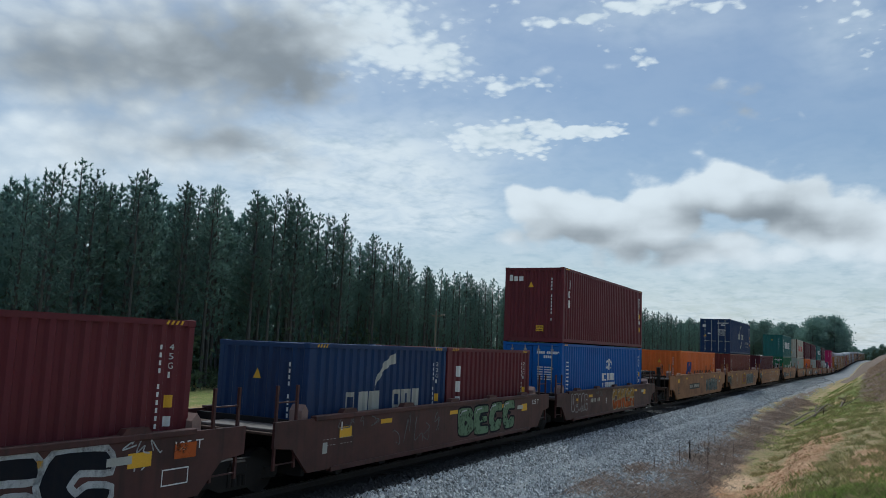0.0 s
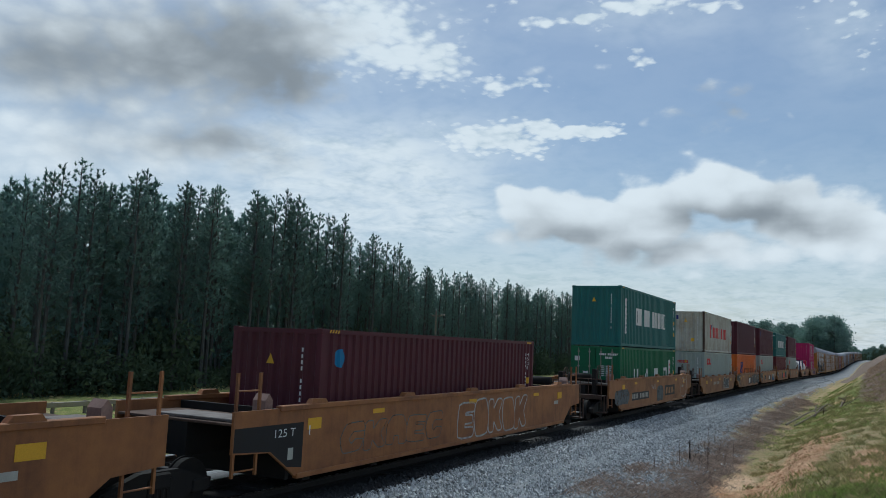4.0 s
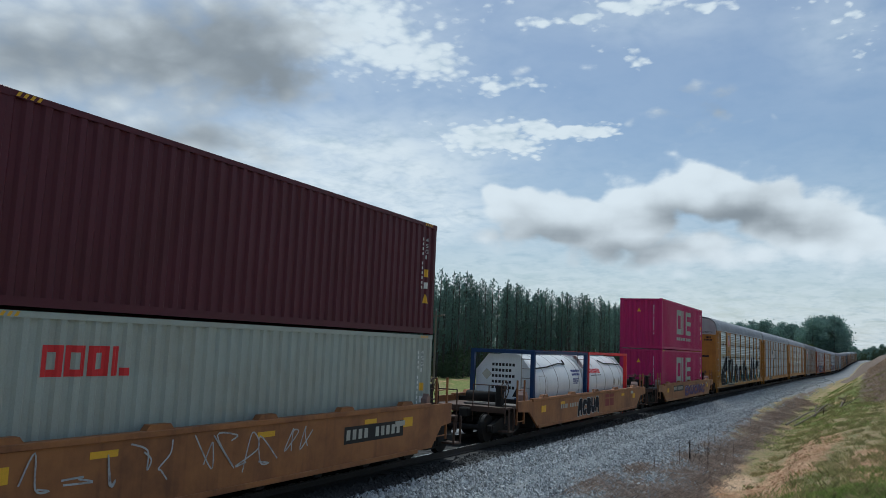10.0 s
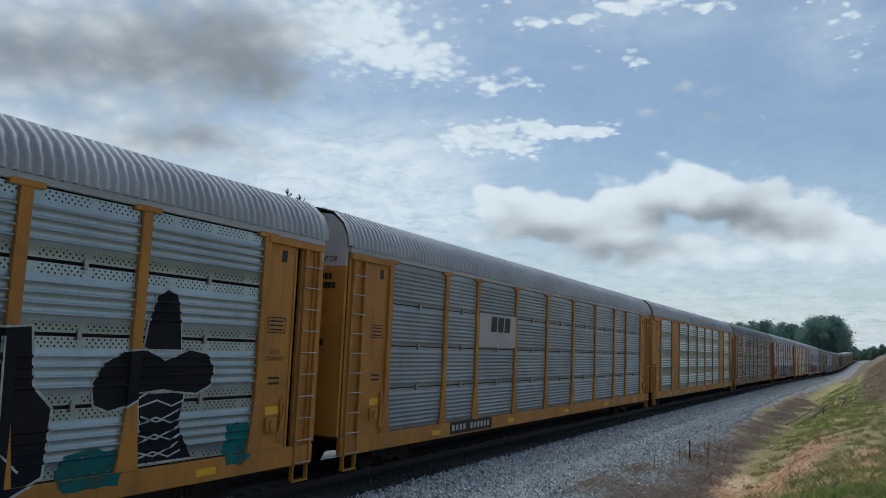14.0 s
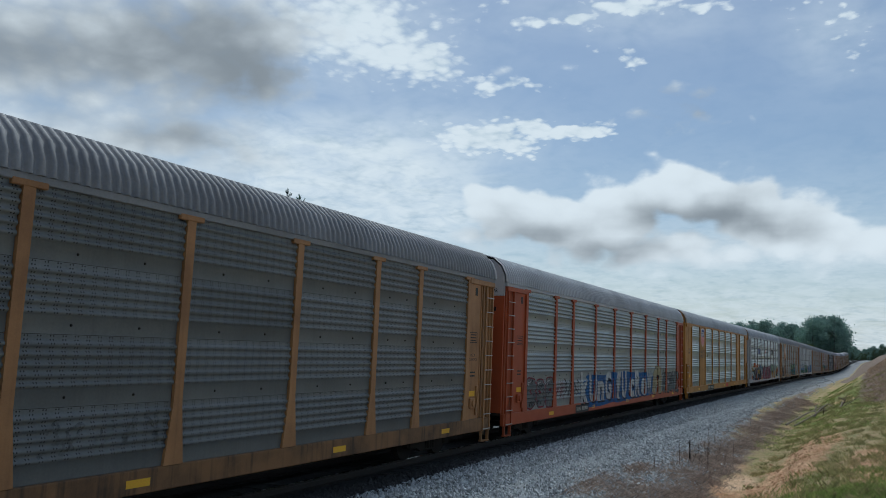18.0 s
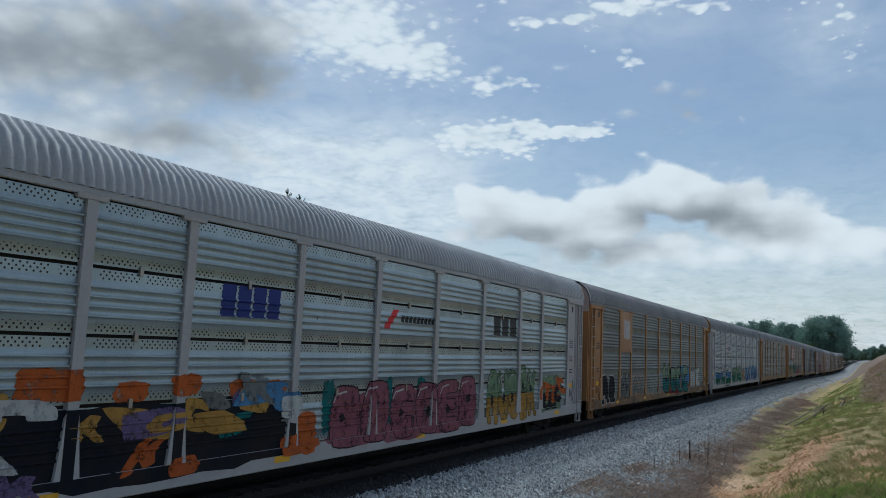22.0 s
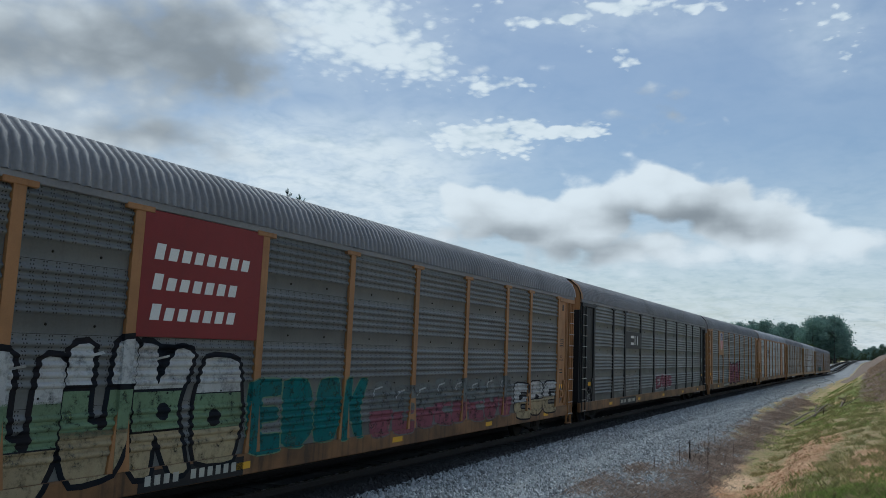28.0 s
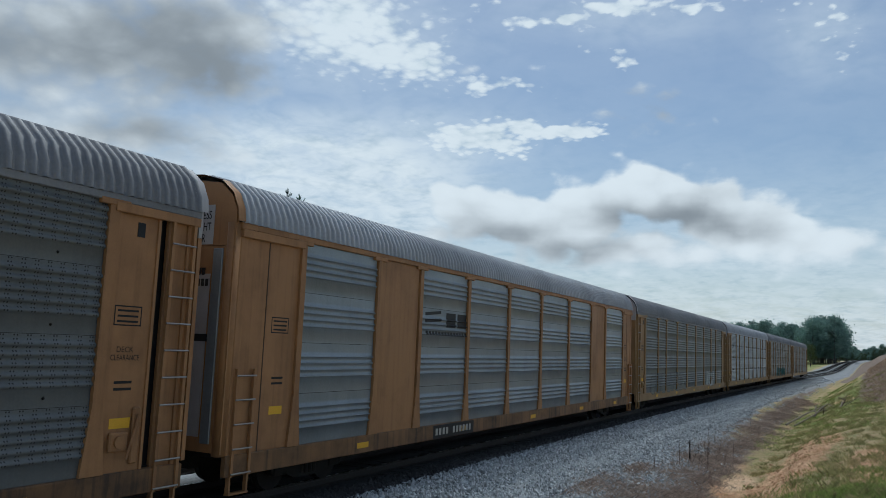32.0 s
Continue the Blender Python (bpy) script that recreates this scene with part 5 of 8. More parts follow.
def cloud_material(name, scale, amp, cell_scale, cell_amp, lo, width, white_v, grey_v, tone_range, overhead):
    """Cloud on a shell: coverage from the banks, broken by billows and cells; grey where it is thick."""
    m = bpy.data.materials.new(name)
    m.use_nodes = True
    nt = m.node_tree
    N, K = nt.nodes, nt.links
    N.remove(N["Principled BSDF"])
    geo = N.new("ShaderNodeTexCoord")
    nrm = N.new("ShaderNodeVectorMath")
    nrm.operation = "NORMALIZE"
    K.new(geo.outputs["Object"], nrm.inputs[0])
    way = nrm.outputs[0]
    mp = N.new("ShaderNodeMapping")
    mp.inputs["Scale"].default_value = (1, 1, 1.0 if overhead else 1.7)
    if overhead:
        # a flat layer overhead, drawn together towards the horizon
        sep = N.new("ShaderNodeSeparateXYZ")
        K.new(way, sep.inputs[0])
        lift = N.new("ShaderNodeMath")
        lift.operation = "ADD"
        K.new(sep.outputs[2], lift.inputs[0])
        lift.inputs[1].default_value = 0.2
        div = N.new("ShaderNodeVectorMath")
        div.operation = "DIVIDE"
        K.new(way, div.inputs[0])
        com = N.new("ShaderNodeCombineXYZ")
        for i in range(3):
            K.new(lift.outputs[0], com.inputs[i])
        K.new(com.outputs[0], div.inputs[1])
        way = div.outputs[0]
    K.new(way, mp.inputs["Vector"])

    def tex(s, d, rough=0.55, twist=0.3):
        n = N.new("ShaderNodeTexNoise")
        n.inputs["Scale"].default_value, n.inputs["Detail"].default_value, n.inputs["Roughness"].default_value = s, d, rough
        n.inputs["Distortion"].default_value = twist
        K.new(mp.outputs[0], n.inputs["Vector"])
        return n.outputs["Fac"]

    def attr(a):
        n = N.new("ShaderNodeAttribute")
        n.attribute_name = a
        return n.outputs["Fac"]

    def madd(a, k, b):
        n = N.new("ShaderNodeMath")
        n.operation = "MULTIPLY_ADD"
        K.new(a, n.inputs[0])
        n.inputs[1].default_value = k
        K.new(b, n.inputs[2])
        return n.outputs[0]

    def rng(v, a, b, c=0.0, d=1.0):
        n = N.new("ShaderNodeMapRange")
        n.interpolation_type = "SMOOTHSTEP"
        for i, q in enumerate((a, b, c, d)):
            n.inputs[1 + i].default_value = q
        K.new(v, n.inputs[0])
        return n.outputs[0]

    # cells with wavering borders
    wave = N.new("ShaderNodeTexNoise")
    wave.inputs["Scale"].default_value, wave.inputs["Detail"].default_value = cell_scale * 1.2, 4
    K.new(mp.outputs[0], wave.inputs["Vector"])
    bend = N.new("ShaderNodeVectorMath")
    bend.operation = "MULTIPLY_ADD"
    K.new(wave.outputs["Color"], bend.inputs[0])
    bend.inputs[1].default_value = (0.9 / cell_scale,) * 3
    K.new(mp.outputs[0], bend.inputs[2])
    vor = N.new("ShaderNodeTexVoronoi")
    vor.feature = "SMOOTH_F1"
    vor.inputs["Scale"].default_value = cell_scale
    vor.inputs["Smoothness"].default_value = 0.35
    K.new(bend.outputs[0], vor.inputs["Vector"])
    field = madd(vor.outputs["Distance"], -cell_amp, madd(tex(scale, 8), amp, attr("mass")))
    over = N.new("ShaderNodeMath")
    over.operation = "SUBTRACT"
    K.new(field, over.inputs[0])
    over.inputs[1].default_value = lo
    soft = N.new("ShaderNodeMath")
    soft.operation = "DIVIDE"
    K.new(over.outputs[0], soft.inputs[0])
    K.new(attr("edge"), soft.inputs[1])
    alpha = rng(soft.outputs[0], 0.0, width)
    tone = madd(tex(scale * 0.6, 7, 0.5), 1.25, attr("heart"))
    tone = madd(tex(scale * 2.5, 5, 0.5), 0.25, tone)
    tone = madd(vor.outputs["Distance"], 0.3, tone)
    shade = rng(tone, *tone_range)
    col = N.new("ShaderNodeMix")
    col.data_type = "RGBA"
    col.inputs[6].default_value, col.inputs[7].default_value = (*white_v, 1), (*grey_v, 1)
    K.new(shade, col.inputs[0])
    em = N.new("ShaderNodeEmission")
    K.new(col.outputs[2], em.inputs[0])
    tr = N.new("ShaderNodeBsdfTransparent")
    mx = N.new("ShaderNodeMixShader")
    veil = N.new("ShaderNodeMath")
    veil.operation = "MULTIPLY"
    K.new(attr("haze"), veil.inputs[0])
    K.new(rng(tex(scale * 0.45, 7, 0.55, 0.8), 0.2, 0.65, 0.55, 1.0), veil.inputs[1])
    top = N.new("ShaderNodeMath")
    top.operation = "MAXIMUM"
    K.new(alpha, top.inputs[0])
    K.new(veil.outputs[0], top.inputs[1])
    K.new(top.outputs[0], mx.inputs[0])
    K.new(tr.outputs[0], mx.inputs[1])
    K.new(em.outputs[0], mx.inputs[2])
    K.new(mx.outputs[0], N["Material Output"].inputs[0])
    return m


def cloud_layer(name, radius, banks, hearts, veils, haze, material, label):
    azs = np.concatenate([np.arange(-66, 12, 0.4), np.arange(12, 294.1, 4.0)])
    els = np.concatenate([np.arange(-1.2, 36, 0.35), np.arange(36, 60, 2.0), np.arange(60, 90, 4.0)])
    vs, mass, heart, murk, edge = [], [], [], [], []
    for el in els:
        for az in azs:
            a, e = radians(az), radians(el)
            way = Vector((math.sin(a) * math.cos(e), math.cos(a) * math.cos(e), math.sin(e)))
            vs.append(way * radius)
            xy = view_xy(way)
            inside = 0.0
            if xy:
                inside = min(max(min(xy[0] + 2.5, 18.5 - xy[0], xy[1] + 2.2, 12 - xy[1]) / 1.5, 0), 1)
            near_sun = way.angle(sun_way)
            # cloud out of view is added to light the ground, open at the sun
            out = 0.45 - 3.0 * max(0.0, 1 - near_sun / 0.42) + 0.5 * noise.noise((way.x * 3, way.y * 3, way.z * 7 + radius))
            mass.append((masses(xy, banks) if inside > 0 else 0) * inside + out * (1 - inside))
            low = haze * max(0.0, 1 - max(el, 0) / 15.0) ** 1.3
            murk.append(min(max(low, masses(xy, veils) * inside if inside > 0 and veils else 0.0) + (0.10 if haze else 0.0), 0.97))
            edge.append(min(max(1.5 - 0.11 * (xy[0] if xy else 0), 0.4), 1.5) * (1.0 + (0.9 * max(0.0, xy[1] - 4.2) if xy else 0.0)))
            heart.append((masses(xy, hearts) if inside > 0 else 0) * inside + 0.35 * (1 - inside))
    n = len(azs)
    fs = [(j * n + i, j * n + (i + 1) % n, (j + 1) * n + (i + 1) % n, (j + 1) * n + i) for j in range(len(els) - 1) for i in range(n - 1)]
    me = bpy.data.meshes.new(name)
    me.from_pydata(vs, [], fs)
    for a, vals in (("mass", mass), ("heart", heart), ("haze", murk), ("edge", edge)):
        me.attributes.new(a, "FLOAT", "POINT").data.foreach_set("value", vals)
    me.polygons.foreach_set("use_smooth", [True] * len(me.polygons))
    me.materials.append(material)
    ob = new(name, me)
    ob.location = EYE
    return tagged(ob, label, "clouds", kind="structure")


low_clouds = cloud_layer("backdrop_low_clouds", 3000, LOW_BANKS, DARK_HEARTS, (), 0.0, cloud_material("low_cloud", 7.5, 1.25, 24.0, 0.5, 0.66, 0.8, (0.83, 0.81, 0.795), (0.28, 0.285, 0.295), (0.75, 1.95), False), "grey and white low clouds drifting over the wood")
high_clouds = cloud_layer("backdrop_high_clouds", 3600, HIGH_BANKS, [(8, 4.5, 60, 60, 0.18)], VEILS, 0.8, cloud_material("high_cloud", 17.0, 1.25, 34.0, 0.75, 0.62, 1.5, (0.80, 0.79, 0.78), (0.47, 0.53, 0.575), (0.92, 1.75), True), "small rippled white clouds high in a pale sky")


# ---- trees ----
bark = surface("pine_bark", (0.088, 0.088, 0.084), 0.9, 0.0, (0.05, 0.038, 0.03), 0.6, 2.0, 30.0, 0.6)
needles = let_through(surface("pine_needles", (0.155, 0.245, 0.215), 0.7, 0.0, (0.18, 0.265, 0.22), 0.6, 0.8, 6.0, 0.0, spec=0.25, vary=0.25), 0.45)
brush = let_through(surface("undergrowth_leaves", (0.07, 0.105, 0.065), 0.8, 0.0, (0.11, 0.135, 0.07), 0.6, 0.5, 5.0, 0.0, spec=0.2, vary=0.2), 0.4)
spring = surface("spring_leaves", (0.09, 0.12, 0.04), 0.8, 0.0, (0.12, 0.12, 0.05), 0.5, 0.5, 5.0, 0.0, spec=0.2, vary=0.2)


def tufts(s, rng, centre, spread, count, size):
    """A clump of leaves thrown about a centre."""
    for _ in range(count):
        p = Vector(centre) + Vector((rng.gauss(0, 1), rng.gauss(0, 1), rng.gauss(0, 0.7))) * spread
        d = Vector((rng.gauss(0, 1), rng.gauss(0, 1), rng.gauss(0.3, 0.8))).normalized() * size * rng.uniform(0.7, 1.4)
        w = d.orthogonal().normalized() * size * 0.3
        w.rotate(Matrix.Rotation(rng.uniform(0, 6.28), 3, d))
        s.add([p - w, p + w, p + d + w * 0.5, p + d - w * 0.5], [(0, 1, 2, 3)])


def brush_tip(s, rng, centre, way, r, count, wide):
    """A tuft of long needles that spreads from a twig's end, mostly forwards and upwards."""
    for _ in range(count):
        d = (way * 0.7 + Vector((rng.gauss(0, 0.6), rng.gauss(0, 0.6), rng.gauss(0.35, 0.5)))).normalized() * r * rng.uniform(0.6, 1.25)
        w = d.orthogonal().normalized() * wide
        w.rotate(Matrix.Rotation(rng.uniform(0, 6.28), 3, d))
        p = centre - d * 0.25
        s.add([p - w, p + w, p + d], [(0, 1, 2)])


def pine_meshes(seed, h=15.0, base=0.42, limbs=80, needles_each=12, r=0.32, wide=0.045, reach_most=1.9):
    """A slender pine: bare tapered trunk, short dead stubs, limbs that sweep up and end in tufts."""
    rng = random.Random(seed)
    t = Shape()
    lean = rng.uniform(-0.3, 0.3)
    hs = [0, h * 0.3, h * 0.6, h * 0.85, h]
    rs = [0.16, 0.13, 0.09, 0.05, 0.012]
    axis = lambda z: Vector((lean * (z / h) ** 2, lean * 0.6 * (z / h) ** 2, z))
    for a, b, q, p in zip(hs, hs[1:], rs, rs[1:]):
        t.cyl(axis(a), axis(b), q, 7, p)
    c = Shape()
    for i in range(limbs):
        k = ((i + rng.random()) / limbs) ** 0.85
        z = h * (base + (0.98 - base) * k)
        reach = (0.22 + reach_most * (1 - k) ** 0.75 * (0.45 + 0.55 * min(k * 5, 1))) * rng.uniform(0.45, 1.15)
        a = rng.uniform(0, 6.283)
        root = axis(z)
        tip = root + Vector((math.cos(a) * reach, math.sin(a) * reach, reach * rng.uniform(0.25, 0.75) + 0.15))
        way = (tip - root).normalized()
        t.cyl(root, tip, 0.02, 3, 0.006)
        for q in ([1.0, 0.72, 0.45] if reach > 0.9 else [1.0, 0.6] if reach > 0.4 else [1.0]):
            at = root.lerp(tip, q) + Vector((rng.gauss(0, 0.12), rng.gauss(0, 0.12), rng.gauss(0, 0.08)))
            brush_tip(c, rng, at, way, r, needles_each, wide)
    for q in range(4):
        brush_tip(c, rng, axis(h * (0.985 + 0.007 * q)), Vector((0, 0, 1)), r * 0.9, needles_each // 2, wide * 0.8)
    for i in range(8):
        z, a = h * rng.uniform(0.2, base), rng.uniform(0, 6.283)
        t.cyl(axis(z), axis(z) + Vector((math.cos(a), math.sin(a), 0.25)) * rng.uniform(0.3, 0.9), 0.016, 3, 0.005)
    return t.mesh(bark), c.mesh(needles)


pines = [pine_meshes(40 + i, 15.6, (0.22, 0.3, 0.38)[i % 3], 112 + 10 * (i % 2), 14, 0.31, 0.042, 1.6 + 0.15 * (i % 4)) for i in range(8)]
rng = random.Random(11)


def plant(name, label, trunk_me, crown_me, m, group):
    ob = tagged(new(name), label, "tree", group)
    piece("trunk", trunk_me, ob)
    piece("crown", crown_me, ob)
    ob.matrix_basis = m
    return ob


def wood_edge(y):
    return -40.0 + 1.5 * math.sin(y * 0.05) + float(rail_x(y)) * 0.6


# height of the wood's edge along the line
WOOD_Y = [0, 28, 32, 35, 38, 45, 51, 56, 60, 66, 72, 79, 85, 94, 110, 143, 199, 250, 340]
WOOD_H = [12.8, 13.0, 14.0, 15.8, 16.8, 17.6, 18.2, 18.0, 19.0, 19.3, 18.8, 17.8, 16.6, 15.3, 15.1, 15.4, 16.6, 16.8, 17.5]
y = 2.0
while y < 330:
    x = wood_edge(y) + rng.uniform(-2.5, 1.5)
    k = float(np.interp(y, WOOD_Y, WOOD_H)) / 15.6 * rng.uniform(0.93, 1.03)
    t, c = rng.choice(pines)
    wide = k * rng.uniform(0.9, 1.1)
    plant("pine_tree", "tall dark green pine at the wood's edge", t, c, Matrix.LocRotScale((x, y, float(ground_z(x, y)) - 0.1), Euler((0, 0, rng.uniform(0, 6.28))), (wide, wide, k)), "pines of the wood")
    y += rng.uniform(0.85, 1.45) if y < 160 else rng.uniform(1.8, 2.8)


def scatter(name, label, category, meshes, places, material_slots, kind="stuff"):
    """Many copies of small meshes joined into one."""
    V, F, Mi, n = [], [], [], 0
    cache = {}
    for mi, m in places:
        me = meshes[mi]
        if mi not in cache:
            co = np.empty(len(me.vertices) * 3)
            me.vertices.foreach_get("co", co)
            cache[mi] = (co.reshape(-1, 3), [tuple(p.vertices) for p in me.polygons])
        co, fs = cache[mi]
        R = np.array(m)
        V.append(co @ R[:3, :3].T + R[:3, 3])
        F += [tuple(n + i for i in f) for f in fs]
        Mi += [material_slots[mi]] * len(fs)
        n += len(co)
    me = bpy.data.meshes.new(name)
    me.from_pydata(np.concatenate(V).tolist(), [], F)
    return me, Mi


def joined(name, label, category, meshes, places, materials, slots):
    me, Mi = scatter(name, label, category, meshes, places, slots)
    for m in materials:
        me.materials.append(m)
    me.polygons.foreach_set("material_index", Mi)
    return tagged(new(name, me), label, category, kind="stuff")


deep = [pine_meshes(60 + i, 15.6, 0.08, 74, 9, 0.55, 0.10, 2.3) for i in range(3)]
flat = [q for pair in deep for q in pair]
places = []
for i in range(600):
    y = rng.uniform(-6, 420) if i % 3 else rng.uniform(-6, 150)
    x = wood_edge(y) - rng.uniform(2.0, 24)
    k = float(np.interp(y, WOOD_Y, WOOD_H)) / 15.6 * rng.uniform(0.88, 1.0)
    m = Matrix.LocRotScale((x, y, float(ground_z(x, y)) - 0.1), Euler((0, 0, rng.uniform(0, 6.28))), (k, k, k))
    j = rng.randrange(3)
    places += [(2 * j, m), (2 * j + 1, m)]
for i in range(260):
    y = rng.uniform(4, 150)
    x = wood_edge(y) - rng.uniform(22, 62)
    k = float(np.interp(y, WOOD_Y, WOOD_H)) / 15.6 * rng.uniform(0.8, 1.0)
    m = Matrix.LocRotScale((x, y, float(ground_z(x, y)) - 0.1), Euler((0, 0, rng.uniform(0, 6.28))), (k * 1.2, k * 1.2, k))
    j = rng.randrange(3)
    places += [(2 * j, m), (2 * j + 1, m)]
joined("pine_wood", "dense dark pine wood behind the front trees", "woodland", flat, places, [bark, needles], [0, 1, 0, 1, 0, 1])


def bush_mesh(seed, material, count=420, r=1.0):
    g = random.Random(seed)
    s = Shape()
    for _ in range(9):
        a = g.uniform(0, 6.28)
        c = (math.cos(a) * r * g.random() * 0.7, math.sin(a) * r * g.random() * 0.7, r * g.uniform(0.15, 1.1))
        tufts(s, g, c, r * 0.3, count // 9, 0.13)
    return s.mesh(material)


bushes = [bush_mesh(i, brush) for i in range(4)]
places = []
for i in range(560):
    y = rng.uniform(-5, 380) if i % 2 else rng.uniform(-5, 140)
    x = wood_edge(y) + rng.uniform(-12, 2.0)
    k = rng.uniform(0.8, 3.2)
    places.append((rng.randrange(4), Matrix.LocRotScale((x, y, float(ground_z(x, y)) - 0.1), Euler((0, 0, rng.uniform(0, 6.28))), (k, k, k * rng.uniform(0.8, 1.5)))))
joined("undergrowth", "dark undergrowth along the foot of the pine wood", "undergrowth", bushes, places, [brush], [0, 0, 0, 0])


# broad trees at the bend, beyond the straight
def broad_meshes(seed, h, leaf):
    g = random.Random(seed)
    t, c = Shape(), Shape()
    t.cyl((0, 0, 0), (0.1, 0, h * 0.5), 0.32, 9, 0.2).cyl((0.1, 0, h * 0.5), (0, 0.1, h * 0.92), 0.2, 7, 0.03)
    for i in range(75):
        k = g.random()
        z = h * (0.22 + 0.78 * k)
        reach = h * 0.30 * math.sin(math.pi * min(0.15 + 0.8 * k, 0.97)) * g.uniform(0.45, 1.05)
        a = g.uniform(0, 6.283)
        tip = Vector((math.cos(a) * reach, math.sin(a) * reach, z))
        if i % 2 == 0:
            t.cyl((0, 0, z - reach * 0.4), tip, 0.05, 4, 0.01)
        tufts(c, g, tip, h * 0.05, 26, h * 0.036)
    return t.mesh(bark), c.mesh(leaf)


tall = [broad_meshes(80 + i, 22, needles) for i in range(3)]
light = broad_meshes(90, 13, spring)
for i in range(86):
    y = rng.uniform(480, 560)
    x = float(rail_x(y)) - 8.0 - (rng.uniform(-1, 14) if i < 26 else rng.uniform(6, 80))
    k = rng.uniform(0.95, 1.25) if i < 26 else rng.uniform(0.85, 1.08)
    t, c = rng.choice(tall)
    plant("broad_tree", "large dark green tree by the bend of the track", t, c, Matrix.LocRotScale((x, y, float(ground_z(x, y)) - 0.2), Euler((0, 0, rng.uniform(0, 6.28))), (k, k, k)), "trees by the bend")
for dx, y in ((-15, 420), (-21, 412)):
    x = float(rail_x(y)) + dx
    plant("young_tree", "pale green young tree before the dark ones", *light, Matrix.LocRotScale((x, y, float(ground_z(x, y)) - 0.2), None, (0.8, 0.8, 0.8)), "trees by the bend")
far = [broad_meshes(95, 14, needles), broad_meshes(96, 10, brush)]
flat = [q for pair in far for q in pair]
places = []
for i in range(380):
    y = rng.uniform(700, 1150)
    x = rng.uniform(-60, 90) + (y - 700) * 0.05
    if abs(x - float(rail_x(y))) < 9:
        continue
    j = rng.randrange(2)
    k = rng.uniform(0.6, 1.1)
    m = Matrix.LocRotScale((x, y, float(ground_z(x, y)) - 0.3), Euler((0, 0, rng.uniform(0, 6.28))), (k, k, k))
    places += [(2 * j, m), (2 * j + 1, m)]
for i in range(130):
    y = rng.uniform(1310, 1420)
    x = rng.uniform(-10, 110)
    j = rng.randrange(2)
    k = rng.uniform(0.9, 1.5)
    m = Matrix.LocRotScale((x, y, 3.0), Euler((0, 0, rng.uniform(0, 6.28))), (k, k, k))
    places += [(2 * j, m), (2 * j + 1, m)]
joined("far_woods", "hazy far woods beyond the bend", "woodland", flat, places, [bark, needles, brush], [0, 1, 0, 2])
# ---- markings on the containers ----
def blocks(c, name, y0, y1, z0, z1, letters, material, label, slant=0.0, gap=0.22):
    """Plain blocks in place of a word; each a part. A blank leaves a space."""
    n = len(letters)
    step = (y1 - y0) / n
    for i, ch in enumerate(letters):
        if ch == " ":
            continue
        a, b = y0 + i * step, y0 + (i + 1 - gap) * step
        if ch == "o":
            t = min((b - a) * 0.3, (z1 - z0) * 0.22)
            c.mark(name, ring(a, b, z0, z1, t), material, label)
        elif ch == "i":
            m = (a + b) / 2
            c.mark(name, [rect(m - step * 0.14, m + step * 0.14, z0, z1)], material, label)
        else:
            c.mark(name, [[(a, z0), (b, z0), (b + slant, z1), (a + slant, z1)]], material, label)


def arc(cy, cz, r, a0, a1, t0, t1, n=10, sy=1.0):
    """A crescent stroke."""
    out = []
    for i in range(n):
        q0, q1 = a0 + (a1 - a0) * i / n, a0 + (a1 - a0) * (i + 1) / n
        w0, w1 = t0 + (t1 - t0) * i / n, t0 + (t1 - t0) * (i + 1) / n
        pt = lambda q, rr: (cy + sy * rr * math.cos(radians(q)), cz + rr * math.sin(radians(q)))
        out.append([pt(q0, r - w0), pt(q1, r - w1), pt(q1, r + w1), pt(q0, r + w0)])
    return out


def disc(cy, cz, ry, rz, n=18):
    return [(cy + ry * math.cos(6.28319 * i / n), cz + rz * math.sin(6.28319 * i / n)) for i in range(n)]


cream = paint("cream_marking", 0.46, 0.46, 0.41, amount=0.5, streak=0.4)
W_LOGO = "white painted block of a word"
blocks(tex_b, "word_block", 0.68, 0.95, 1.36, 1.66, "x", white(), W_LOGO)
blocks(tex_b, "word_block", 0.68, 0.95, 1.76, 2.02, "o", white(), W_LOGO)
blocks(tex_b, "word_block", 0.74, 0.86, 2.1, 2.44, "x", white(), W_LOGO)
tex_b.end_mark("word_block", [rect(0.2, 0.34, 2.36, 2.6)], white(), W_LOGO)
tex_b.end_mark("word_block", [rect(0.39, 0.55, 2.36, 2.54)], white(), W_LOGO)
tex_b.end_mark("word_block", [rect(0.6, 0.78, 2.36, 2.54)], white(), W_LOGO)
tex_b.end_mark("caution_plate", [rect(1.35, 1.66, 0.42, 0.64)], yellow(), "yellow caution plate")
bm = words("CAUTION", 1.375, 0.535, 0.075, 0.26)
tex_b.end_mark("lettering", bm, black(), "black lettering")
for q in range(5):
    tex_b.end_mark("text_bar", [rect(1.38 + 0.05 * q, 1.415 + 0.05 * q, 0.45, 0.49)], black(), "black bar of small print")
for q in range(3):
    tex_a.mark("word_block", [rect(0.62, 0.86, 0.95 + 0.42 * q, 1.25 + 0.42 * q)], white(), W_LOGO)
for q in range(6):
    triton.mark("word_block", [rect(0.76, 0.97, 0.3 + 0.37 * q, 0.58 + 0.37 * q)], white(), W_LOGO)
blocks(cosco, "word_block", 5.26, 7.3, 1.38, 1.7, "xoxxo", white(), W_LOGO)
blocks(cosco, "word_block", 5.3, 7.3, 1.1, 1.3, "xxxxxxxx", white(), W_LOGO)
cosco.mark("emblem", arc(6.35, 1.8, 0.5, 10, 170, 0.04, 0.04) + arc(6.35, 1.8, 0.3, 20, 160, 0.035, 0.035) + [rect(6.3, 6.4, 1.85, 2.25)], white(), "white striped globe emblem")
